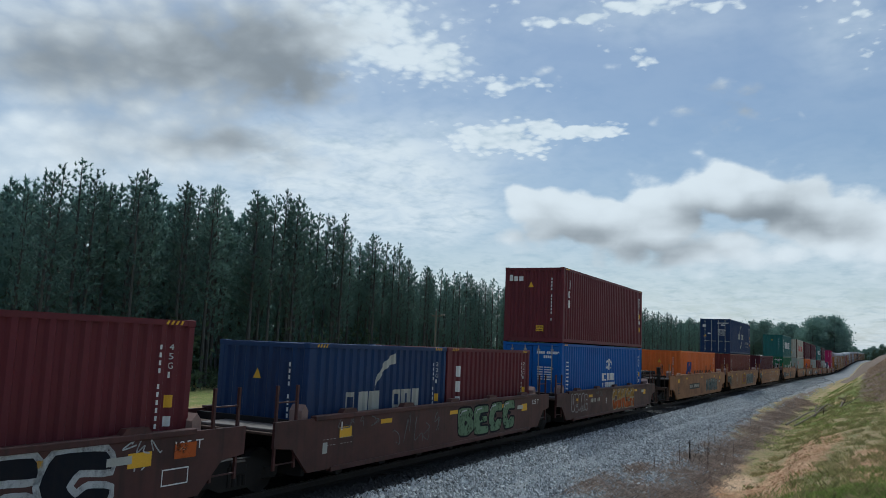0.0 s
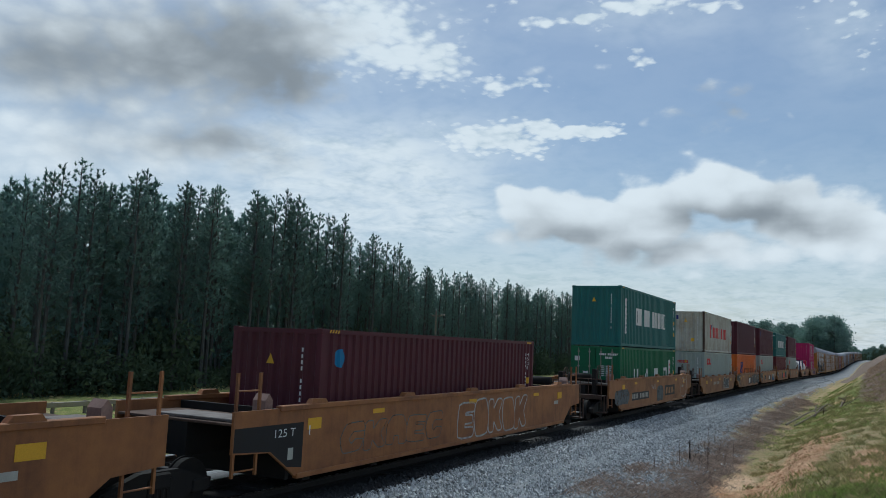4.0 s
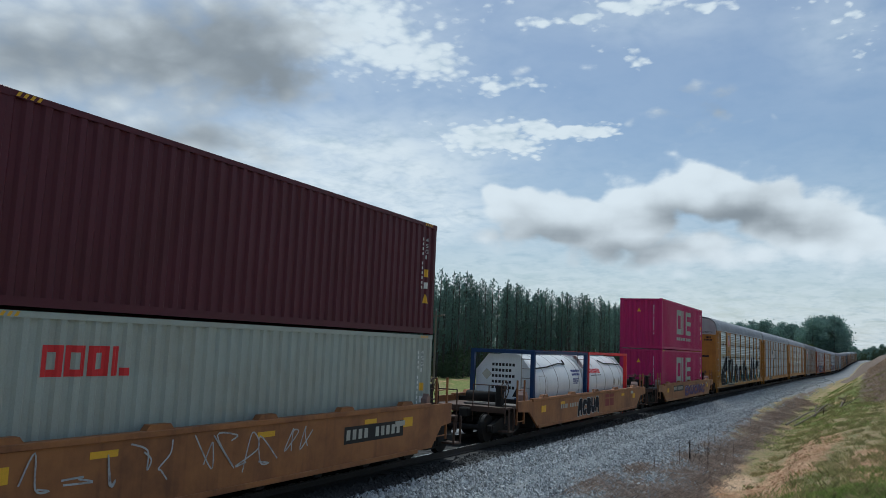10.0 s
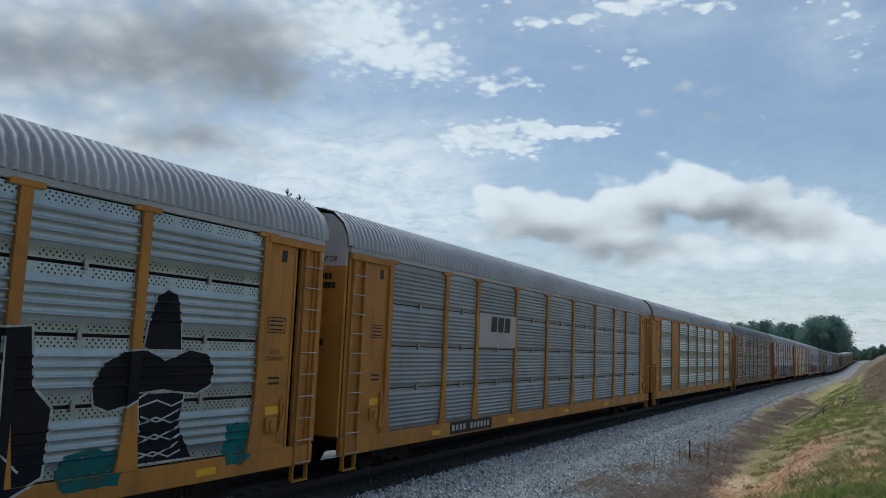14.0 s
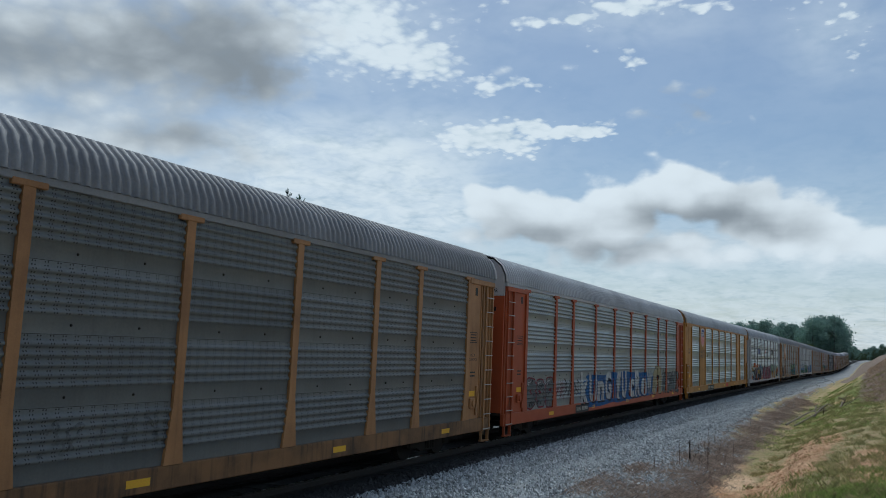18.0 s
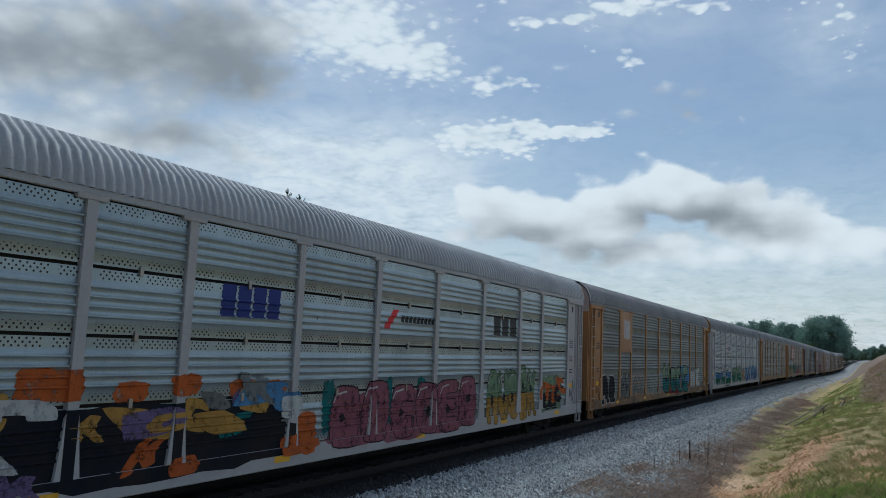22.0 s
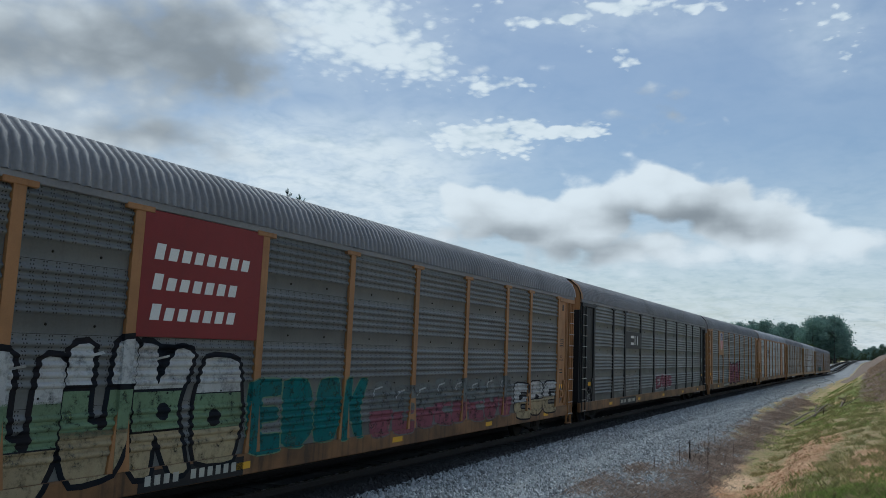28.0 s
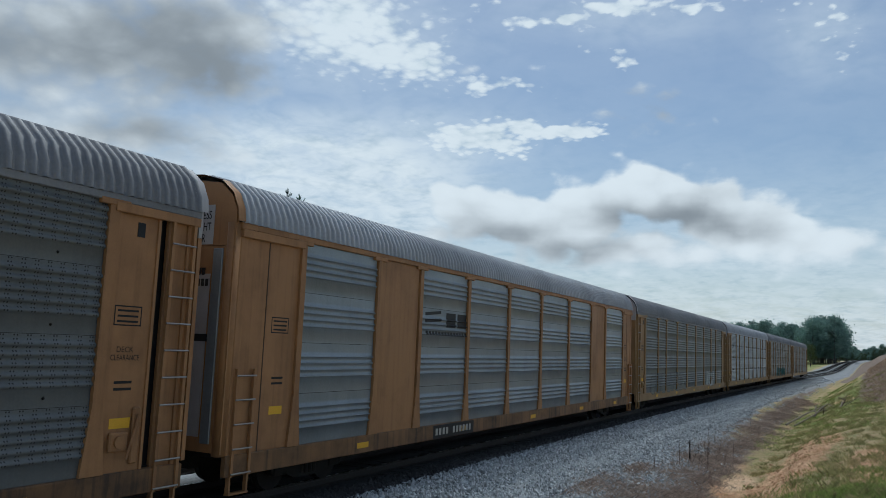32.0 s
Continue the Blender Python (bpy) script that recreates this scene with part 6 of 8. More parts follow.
for q in range(4):
    cosco.mark("word_block", ring(0.6, 0.86, 1.16 + 0.28 * q, 1.36 + 0.28 * q, 0.05), white(), W_LOGO)
    china_a.mark("word_block", ring(0.72, 1.2, 0.66 + 0.44 * q, 0.98 + 0.44 * q, 0.07) + [rect(0.92, 0.99, 0.62 + 0.44 * q, 1.03 + 0.44 * q)], white(), W_LOGO)
blocks(cma, "word_block", 4.45, 7.85, 1.3, 1.76, "oxx oox", cream, W_LOGO)
cma.mark("crescent", arc(6.6, 1.25, 1.25, 95, 165, 0.12, 0.015), cream, "white crescent stroke")
cma.mark("crescent", arc(5.7, 1.75, 1.2, 275, 340, 0.12, 0.015), cream, "white crescent stroke")
cma.mark("lettering", words("eco container", 8.68, 0.94, 0.25, 2.55), cream, "white lettering")
cma.mark("lettering", words("bamboo flooring", 8.84, 0.55, 0.25, 2.3), cream, "white lettering")
blocks(blue_a, "word_block", 1.4, 4.8, 1.08, 1.54, "oxx oox", cream, W_LOGO)
blue_a.mark("crescent", arc(3.6, 1.2, 1.1, 95, 165, 0.13, 0.015), cream, "white crescent stroke")
for c in (hapag_a, hapag_b):
    c.mark("emblem", [[(1.55, 1.0), (2.15, 1.0), (2.72, 2.2), (2.1, 2.2)]], blue_mark(), "dark blue slanted emblem")
    c.mark("emblem", [[(2.3, 1.05), (2.95, 1.05), (3.45, 2.2), (2.8, 2.2)]], blue_mark(), "dark blue slanted emblem")
    blocks(c, "word_block", 4.2, 10.45, 1.0, 1.62, "xoooox ioxx", black(), "dark painted block of a word")
    for q in (4.2, 8.6, 10.2):
        c.mark("word_block", [rect(q, q + 0.16, 1.62, 1.95)], black(), "dark painted block of a word")
mar_a.mark("emblem", [disc(0.74, 2.28, 0.2, 0.2)], paint("sky_blue_marking", 0.02, 0.2, 0.42, amount=0.2), "blue round emblem")
uasc.mark("word_block", [rect(2.52, 2.72, 1.2, 1.85), rect(3.16, 3.36, 1.2, 1.85)], white(), W_LOGO)
uasc.mark("word_block", [[(4.69, 1.15), (4.92, 1.15), (5.2, 1.85), (5.08, 1.85)], [(5.4, 1.15), (5.63, 1.15), (5.24, 1.85), (5.12, 1.85)]], white(), W_LOGO)
blocks(uasc, "word_block", 6.9, 7.95, 1.2, 1.85, "x", white(), W_LOGO)
uasc.mark("word_block", ring(9.0, 9.82, 1.2, 1.88, 0.17), white(), W_LOGO)
uasc.mark("script_panel", [rect(10.33, 10.78, 0.9, 2.32)], white(), "white panel with red script strokes")
for q in range(4):
    uasc.mark("script_stroke", [rect(10.42, 10.7, 1.08 + 0.3 * q, 1.2 + 0.3 * q)], red_mark(), "red script stroke")
for c in (china_a, china_b):
    blocks(c, "word_block", 2.93, 5.75, 1.12, 1.98, "oxixx", white(), W_LOGO)
    blocks(c, "word_block", 6.35, 9.43, 1.12, 1.98, "xxixxixo", white(), W_LOGO)
blocks(ming, "word_block", 3.5, 9.48, 1.08, 1.88, "xxxxo xixo", red_mark(), "faded red painted block of a word")
ming.mark("emblem", [rect(2.3, 2.62, 1.04, 2.02)], red_mark(), "red emblem bar")
ming.mark("emblem", [[(2.68, 1.04), (2.84, 1.04), (3.02, 2.02), (2.8, 2.02)]], blue_mark(), "blue emblem bar")
ming.end_mark("caution_plate", [rect(1.5, 1.72, 0.72, 0.95)], yellow(), "yellow caution plate")
ming.end_mark("emblem", [rect(0.45, 0.6, 2.3, 2.6)], blue_mark(), "small blue emblem")
for c in (oocl_a, oocl_b, oocl_c):
    for q in range(4):
        yy = 1.02 + 0.385 * q
        c.mark("word_block", ring(yy, yy + 0.33, 2.0, 2.44, 0.1) if q < 3 else [rect(yy, yy + 0.14, 2.0, 2.44), rect(yy + 0.18, yy + 0.33, 2.0, 2.12)], red_mark(), "red painted block of a word")
        c.end_mark("word_block", ring(0.55 + 0.19 * q, 0.71 + 0.19 * q, 2.08, 2.26, 0.05), red_mark(), "red painted block of a word")
mar_c.mark("emblem", [rect(0.52, 0.84, 2.1, 2.55)], blue_mark(), "small blue and yellow emblem")
mar_c.mark("emblem", [[(0.56, 2.14), (0.8, 2.34), (0.8, 2.44), (0.56, 2.24)]], yellow(), "yellow emblem stroke")
for c in (one_a, one_b):
    c.mark("word_block", ring(3.99, 5.5, 0.98, 2.47, 0.33), pale_grey(), "pale grey painted block of a word")
    c.mark("word_block", [rect(5.58, 5.9, 0.98, 2.47), rect(6.65, 6.97, 0.98, 2.47)], pale_grey(), "pale grey painted block of a word")
    c.mark("word_block", [rect(7.06, 8.27, 0.98, 1.26), rect(7.06, 8.27, 1.6, 1.86), rect(7.06, 8.27, 2.2, 2.47)], pale_grey(), "pale grey painted block of a word")
blocks(one_b, "word_block", 4.05, 8.2, 0.6, 0.79, "xxxxx xxxxxxx xxxxxxx", pale_grey(), "pale grey painted block of a word")


# ---- graffiti ----
def tint(name, r, g, b):
    """Thin spray paint: blotchy, and worn through in specks."""
    m = paint(name, 0.8 * r, 0.8 * g, 0.8 * b, rough=0.75, amount=0.55, streak=0.35, spec=0.15)
    nt = m.node_tree
    tc = nt.nodes.new("ShaderNodeTexCoord")
    n = nt.nodes.new("ShaderNodeTexNoise")
    n.inputs["Scale"].default_value, n.inputs["Detail"].default_value, n.inputs["Roughness"].default_value = 5.0, 9.0, 0.75
    nt.links.new(tc.outputs["Object"], n.inputs["Vector"])
    mr = nt.nodes.new("ShaderNodeMapRange")
    mr.inputs[1].default_value, mr.inputs[2].default_value, mr.inputs[3].default_value = 0.34, 0.52, 0.38 if max(r, g, b) > 0.05 else 0.97
    nt.links.new(n.outputs["Fac"], mr.inputs[0])
    nt.links.new(mr.outputs[0], nt.nodes["Principled BSDF"].inputs["Alpha"])
    return m


G_WHITE, G_BLACK = tint("spray_white", 0.62, 0.64, 0.64), tint("spray_black", 0.010, 0.014, 0.022)
G_TEAL, G_BLUE, G_GREEN = tint("spray_teal", 0.02, 0.17, 0.175), tint("spray_blue", 0.04, 0.14, 0.36), tint("spray_green", 0.03, 0.2, 0.1)
G_PINK, G_ORANGE, G_GOLD = tint("spray_pink", 0.31, 0.11, 0.145), tint("spray_orange", 0.55, 0.13, 0.03), tint("spray_gold", 0.5, 0.29, 0.07)
G_LIME, G_MAUVE, G_GREY = tint("spray_pale_green", 0.22, 0.33, 0.2), tint("spray_mauve", 0.17, 0.13, 0.27), tint("spray_grey", 0.2, 0.22, 0.22)
G_SKY, G_RED, G_CREAM = tint("spray_sky", 0.1, 0.26, 0.5), tint("spray_red", 0.22, 0.018, 0.035), tint("spray_cream", 0.5, 0.42, 0.26)

GLYPHS = [
    [(0, 0), (0.35, 0), (0.35, 0.3), (0.62, 0.3), (0.62, 0), (1, 0), (1, 0.62), (0.8, 1), (0.25, 1), (0, 0.65)],
    [(0, 0.05), (0.6, 0), (1, 0.2), (1, 0.5), (0.85, 0.6), (1, 0.75), (0.8, 1), (0, 1)],
    [(0.2, 0), (0.9, 0), (1, 0.35), (0.65, 0.4), (0.5, 0.25), (0.35, 0.45), (0.5, 0.72), (1, 0.66), (0.9, 1), (0.15, 1), (0, 0.5)],
    [(0, 0), (1, 0), (1, 0.26), (0.42, 0.26), (0.42, 0.42), (0.9, 0.42), (0.9, 0.62), (0.42, 0.62), (0.42, 0.76), (1, 0.76), (1, 1), (0, 1)],
    [(0, 1), (0, 0.3), (0.2, 0), (0.8, 0), (1, 0.3), (1, 1), (0.66, 1), (0.64, 0.4), (0.36, 0.4), (0.34, 1)],
    [(0, 0), (0.33, 0), (0.36, 0.36), (0.68, 0), (1, 0.02), (0.7, 0.5), (1, 0.97), (0.66, 1), (0.34, 0.66), (0.33, 1), (0, 1)],
    [(0.12, 0), (0.88, 0), (1, 0.45), (0.85, 1), (0.15, 1), (0, 0.5)]]


def glyph(kind, y0, y1, z0, z1, g, slack=0.06, grow=0.0):
    """A fat rounded letter-like shape in a box, bent a little."""
    pts = GLYPHS[kind % len(GLYPHS)]
    n = len(pts)
    sm = []
    for i in range(n):
        a, b, c = pts[i - 1], pts[i], pts[(i + 1) % n]
        sm += [(b[0] * 0.72 + a[0] * 0.28, b[1] * 0.72 + a[1] * 0.28), (b[0] * 0.9 + (a[0] + c[0]) * 0.05, b[1] * 0.9 + (a[1] + c[1]) * 0.05), (b[0] * 0.72 + c[0] * 0.28, b[1] * 0.72 + c[1] * 0.28)]
    lean, tilt = g.uniform(-slack, slack) * 2, g.uniform(-slack, slack)
    w, h = y1 - y0, z1 - z0
    out = []
    for u, v in sm:
        out.append((y0 + w * (u + lean * (v - 0.5)), z0 + h * (v + tilt * (u - 0.5))))
    if grow:
        m = len(out)
        far = []
        for i in range(m):
            ax, az = out[i - 1]
            bx, bz = out[(i + 1) % m]
            dx, dz = bx - ax, bz - az
            k = math.hypot(dx, dz) or 1
            far.append((out[i][0] + grow * dz / k, out[i][1] - grow * dx / k))
        out = far
    return out


def letters(c, y0, y1, z0, z1, n, fills, edge, seed, edge_w=0.06, notch=True, kinds=None, lift=0.005, label="spray-painted graffiti letter"):
    """A row of fat graffiti letters, each with its outline; fills go from the foot up."""
    g = random.Random(seed)
    step = (y1 - y0) / n
    for i in range(n):
        a, b = y0 + i * step, y0 + (i + 0.98) * step
        lo, hi = z0 + g.uniform(0, 0.08) * (z1 - z0), z1 - g.uniform(0, 0.14) * (z1 - z0)
        k = kinds[i % len(kinds)] if kinds else g.randrange(7)
        st = random.Random(seed * 31 + i)
        outline = glyph(k, a, b, lo, hi, random.Random(seed * 31 + i), 0.08, edge_w)
        c.mark("graffiti_outline", [outline], edge, "spray-painted outline of a letter", lift=lift)
        body = glyph(k, a, b, lo, hi, st, 0.08)
        m = len(fills)
        for q, f in enumerate(fills):
            bm = flat_mesh([body])
            for lim, sgn in ((lo + (hi - lo) * q / m, 1), (lo + (hi - lo) * (q + 1) / m, -1)):
                if (sgn > 0 and q == 0) or (sgn < 0 and q == m - 1):
                    continue
                bmesh.ops.bisect_plane(bm, geom=bm.verts[:] + bm.edges[:] + bm.faces[:], plane_co=(0, 0, lim + g.uniform(-0.05, 0.05)), plane_no=(0, 0, sgn), clear_inner=True)
            if bm.faces:
                c.mark("graffiti_letter", bm, f, label, lift=lift + 0.003)
            else:
                bm.free()
        if notch:
            my, mz = a + (b - a) * g.uniform(0.35, 0.6), lo + (hi - lo) * g.uniform(0.4, 0.62)
            c.mark("graffiti_eye", [disc(my, mz, step * g.uniform(0.07, 0.14), (hi - lo) * g.uniform(0.06, 0.12), 9)], edge, "spray-painted hollow of a letter", lift=lift + 0.006)
            c.mark("graffiti_stroke", stroke([(a + 0.1 * step, hi - 0.25 * (hi - lo)), (a + 0.2 * step, hi - 0.12 * (hi - lo)), (a + 0.5 * step, hi - 0.08 * (hi - lo))], 0.02), G_WHITE if edge is not G_WHITE else G_BLACK, "thin highlight stroke", lift=lift + 0.006)


def stroke(pts, w):
    """A ribbon along a line of points."""
    n, sides = len(pts), []
    for i in range(n):
        (a, b), (c, d) = pts[max(i - 1, 0)], pts[min(i + 1, n - 1)]
        k = math.hypot(c - a, d - b) or 1
        ny, nz = -(d - b) / k * w, (c - a) / k * w
        sides.append(((pts[i][0] + ny, pts[i][1] + nz), (pts[i][0] - ny, pts[i][1] - nz)))
    return [[p[0], q[0], q[1], p[1]] for p, q in zip(sides, sides[1:])]


def scribble(c, y0, y1, z0, z1, n, material, seed, w=0.02, label="thin sprayed scribble"):
    """A tag: a row of loose thin strokes."""
    g = random.Random(seed)
    step = (y1 - y0) / n
    for i in range(n):
        a = y0 + i * step
        pts = [(a + step * g.uniform(0, 1.05), g.uniform(z0, z1)) for _ in range(5)]
        fine = []
        for j in range(len(pts) - 1):
            p0, p1, p2, p3 = pts[max(j - 1, 0)], pts[j], pts[j + 1], pts[min(j + 2, len(pts) - 1)]
            for q in range(5):
                t = q / 5
                f = lambda k: 0.5 * (2 * p1[k] + (p2[k] - p0[k]) * t + (2 * p0[k] - 5 * p1[k] + 4 * p2[k] - p3[k]) * t * t + (3 * p1[k] - p0[k] - 3 * p2[k] + p3[k]) * t ** 3)
                fine.append((f(0), f(1)))
        fine.append(pts[-1])
        c.mark("graffiti_stroke", stroke(fine, w), material, label, lift=0.012)


def patch(c, y0, y1, z0, z1, material, seed, lift=0.004, label="sprayed patch of colour", n=22):
    """An uneven sprayed patch."""
    g = random.Random(seed)
    cy, cz, ry, rz = (y0 + y1) / 2, (z0 + z1) / 2, (y1 - y0) / 2, (z1 - z0) / 2
    pts = []
    for i in range(n):
        a = 6.28319 * i / n
        k = g.uniform(0.86, 1.08)
        sq = 1 / max(abs(math.cos(a)), abs(math.sin(a))) ** 0.7
        pts.append((cy + ry * k * sq * math.cos(a) * 0.92, cz + rz * k * sq * math.sin(a) * 0.92))
    c.mark("graffiti_patch", [pts], material, label, lift=lift)


class Side:
    """The near side of a well car, to lay markings on."""

    def __init__(self, ob, length):
        self.ob, self.L = ob, length

    def mark(self, name, polys, material, label="", lift=0.005):
        bm = polys if isinstance(polys, bmesh.types.BMesh) else flat_mesh(polys)
        for v in bm.verts:
            v.co.y -= self.L / 2
        lay(bm, lambda t: 1.501, [], 1, lift)
        return piece(name, from_bm(bm, material), self.ob, None, label)


W_SPANS = [(-5.2, 10.85), (11.65, 26.35), (27.2, 42.4), (46.2, 65.4), (66.8, 85.5), (87.0, 106.2), (110.4, 128.6), (131.9, 147.2), (148.2, 162.9), (163.85, 178.5), (179.4, 194.1), (195.0, 209.9), (214.6, 231.4), (234.4, 251.2)]
side = [Side(w, b - a) for w, (a, b) in zip(wells, W_SPANS)]


def number_plate(c, y0, y1, z0, z1, n=10, ground=None):
    """A black panel with plain white bars in place of its number."""
    if ground:
        c.mark("number_panel", [rect(y0 - 0.08, y1 + 0.08, z0 - 0.05, z1 + 0.05)], ground, "black number panel")
    step = (y1 - y0) / n
    for i in range(n):
        if i != 4:
            c.mark("number_bar", [rect(y0 + i * step, y0 + (i + 0.62) * step, z0 + 0.03, z1 - 0.02)], cream, "white bar of a number", lift=0.009)


def joint_end(c, text, dark=True):
    """The black end of a unit over its truck, with the truck's lettering."""
    if dark:
        c.mark("black_end", [[(0.02, 1.36), (0.02, 0.95), (1.0, 0.88), (1.5, 0.55), (1.95, 0.5), (1.95, 1.36)]], black(), "black-painted end of the side sill", lift=0.003)
    c.mark("lettering", words(text, 1.1 if dark else c.L - 1.62, 1.12, 0.15, 0.6), white(), "white lettering", lift=0.009)
    c.mark("lettering_tick", [rect(2.12, 2.16, 1.1, 1.28)], white(), "white tick", lift=0.009)
    c.mark("small_plate", [rect(1.5, 1.66, 0.68, 0.9)], cream, "pale instruction plate", lift=0.009)


# first maroon unit: fat black letters on white
letters(side[0], 10.9, 13.3, 0.42, 1.36, 2, [G_BLACK], G_WHITE, 3, 0.1, False, [2, 2])
letters(side[0], 7.0, 10.6, 0.42, 1.36, 3, [G_BLACK], G_WHITE, 4, 0.1, False)
scribble(side[0], 13.4, 14.2, 1.12, 1.38, 3, G_WHITE, 5, 0.012)
side[0].mark("lettering", words("19", 13.65, 0.9, 0.18, 0.24), G_WHITE, "white sprayed lettering")
side[0].mark("orange_panel", [rect(14.42, 14.88, 1.0, 1.24)], G_ORANGE, "orange reflective panel", lift=0.012)
side[0].mark("instruction_plate", ring(14.2, 14.75, 0.6, 0.86, 0.02), white(), "white-framed instruction plate")
letters(side[1], 7.6, 11.6, 0.44, 1.36, 4, [G_LIME], G_BLACK, 6, 0.05, True, [1, 3, 2, 2])
scribble(side[1], 4.2, 6.6, 0.55, 1.34, 5, G_GREY, 7, 0.012)
scribble(side[1], 2.0, 3.6, 1.1, 1.34, 4, G_GREY, 8, 0.01)
number_plate(side[1], 1.5, 2.6, 0.92, 0.98, 9)
number_plate(side[1], 1.5, 2.6, 0.8, 0.86, 9)
letters(side[2], 7.15, 10.9, 0.42, 1.36, 5, [G_ORANGE, G_GOLD], G_CREAM, 9, 0.05, True, [2, 6, 5, 3, 0])
letters(side[2], 1.6, 3.6, 0.62, 1.32, 5, [well_maroon()], G_WHITE, 10, 0.03, False)
number_plate(side[2], 4.0, 5.3, 0.86, 1.06, 7)
scribble(side[2], 4.6, 6.2, 1.1, 1.34, 4, G_GREY, 11, 0.012)
side[2].mark("lettering", words("B", 6.15, 0.75, 0.24), white(), "white lettering")
for i in (0, 1):
    joint_end(side[i], "125 T", False)
number_plate(side[3], 5.56, 8.7, 0.84, 1.08, 11, black())
side[3].mark("lettering", words("53", 2.07, 0.6, 0.4, 0.58), black(), "dark stencilled figures")
letters(side[3], 11.15, 15.8, 0.5, 1.36, 5, [G_GREY], G_TEAL, 12, 0.03, True)
for i in (4, 5):
    joint_end(side[i], "125 T")
side[4].mark("lettering", words("53", 2.4, 0.55, 0.38, 0.56), black(), "dark stencilled figures")
side[4].mark("emblem_panel", [rect(7.9, 10.4, 0.58, 1.42)], G_GOLD, "yellow panel")
for w in ((8.3, 8.85), (8.95, 9.5)):
    side[4].mark("word_block", [rect(w[0], w[1], 1.18, 1.34), rect(w[0], w[1], 0.7, 1.1)], paint("maroon_marking", 0.2, 0.02, 0.02), "maroon painted block", lift=0.009)
side[4].mark("word_block", [[(9.6, 0.7), (9.85, 0.7), (10.2, 1.34), (9.95, 1.34)]], paint("maroon_marking", 0.2, 0.02, 0.02), "maroon painted block", lift=0.009)
patch(side[4], 10.3, 15.3, 0.45, 1.5, G_GREY, 13)
letters(side[4], 10.6, 15.2, 0.55, 1.45, 5, [G_GREY], G_WHITE, 14, 0.035, False, lift=0.009)
scribble(side[4], 4.4, 5.4, 0.6, 1.3, 4, G_WHITE, 15, 0.012)
letters(side[5], 8.7, 13.7, 0.44, 1.44, 5, [well_tan()], G_WHITE, 16, 0.05, False)
letters(side[5], 3.2, 7.8, 0.6, 1.3, 5, [well_tan()], G_GREY, 17, 0.025, False)
number_plate(side[6], 3.84, 7.05, 0.72, 1.0, 11, black())
side[6].mark("number_panel", [rect(10.75, 13.3, 0.66, 1.22)], black(), "black emblem panel")
for q in range(3):
    y0 = 10.95 + 0.72 * q
    side[6].mark("word_block", [[(y0, 0.76), (y0 + 0.34, 0.76), (y0 + 0.5, 1.1), (y0 + 0.04, 1.1)]], tan(), "tan slanted block", lift=0.009)
    for r in range(3):
        side[6].mark("stripe", [rect(y0 + 0.4, y0 + 0.7, 0.79 + 0.055 * r, 0.805 + 0.055 * r)], tan(), "thin tan stripe", lift=0.0095)
patch(side[6], 8.8, 10.5, 0.4, 1.3, G_GREY, 18)
patch(side[6], 0.6, 3.4, 0.5, 1.3, G_GREY, 19)
side[6].mark("graffiti_outline", [q for q in stroke([(15.1, 1.6), (15.0, 0.9), (15.1, 0.5), (15.8, 0.42), (16.5, 0.55), (16.75, 1.2), (16.7, 1.65)], 0.022)], G_WHITE, "white sprayed outline", lift=0.009)
scribble(side[6], 15.3, 16.5, 1.2, 1.62, 3, G_WHITE, 20, 0.015)
scribble(side[6], 7.6, 8.7, 1.1, 1.4, 4, G_WHITE, 21, 0.012)
number_plate(side[7], 4.93, 7.35, 0.84, 1.08, 10)
letters(side[7], 9.3, 11.9, 0.44, 1.3, 3, [G_GREY], G_WHITE, 22, 0.05, True)
for i in (8, 9, 10, 11):
    joint_end(side[i], "125-T")
for i, y in ((8, 7.15), (9, 7.25)):
    side[i].mark("number_panel", [rect(y - 0.2, y + 2.0, 0.5, 1.08)], black(), "black emblem panel")
    side[i].mark("word_block", [[(y, 0.6), (y + 0.9, 0.6), (y + 1.15, 1.02), (y + 0.1, 1.02)]], white(), "white slanted emblem", lift=0.009)
letters(side[8], 9.6, 14.6, 0.42, 1.36, 6, [G_GREY], G_BLACK, 23, 0.035, True)
scribble(side[8], 9.6, 14.6, 0.42, 1.36, 8, G_WHITE, 24, 0.014)
letters(side[9], 3.6, 4.75, 0.62, 1.12, 4, [G_BLACK], G_WHITE, 25, 0.03, False)
letters(side[9], 10.2, 12.8, 0.42, 1.22, 4, [G_SKY, G_WHITE], G_BLACK, 26, 0.03, True)
side[10].mark("lettering", words("40", 2.05, 0.6, 0.33, 0.55), black(), "dark stencilled figures")
side[10].mark("emblem_panel", [rect(6.75, 9.3, 0.5, 1.34)], G_GOLD, "yellow panel")
for w in ((6.95, 7.55), (7.6, 8.2)):
    side[10].mark("word_block", [rect(w[0], w[1], 1.0, 1.16), rect(w[0], w[1], 0.56, 0.94)], red_mark(), "red painted block", lift=0.009)
side[10].mark("word_block", [[(8.3, 0.6), (9.0, 0.6), (9.05, 1.16), (8.35, 1.16)]], red_mark(), "red painted block", lift=0.009)
letters(side[10], 5.8, 6.7, 0.44, 1.36, 1, [G_TEAL], G_BLUE, 27, 0.03, True, [0])
letters(side[10], 9.8, 11.5, 0.5, 1.38, 2, [G_TEAL], G_BLUE, 28, 0.03, True, [5, 3])
number_plate(side[11], 10.02, 12.3, 0.84, 1.1, 10, black())
scribble(side[11], 2.6, 9.0, 0.6, 1.36, 11, G_WHITE, 29, 0.014)
number_plate(side[12], 4.05, 6.04, 0.8, 1.0, 10)
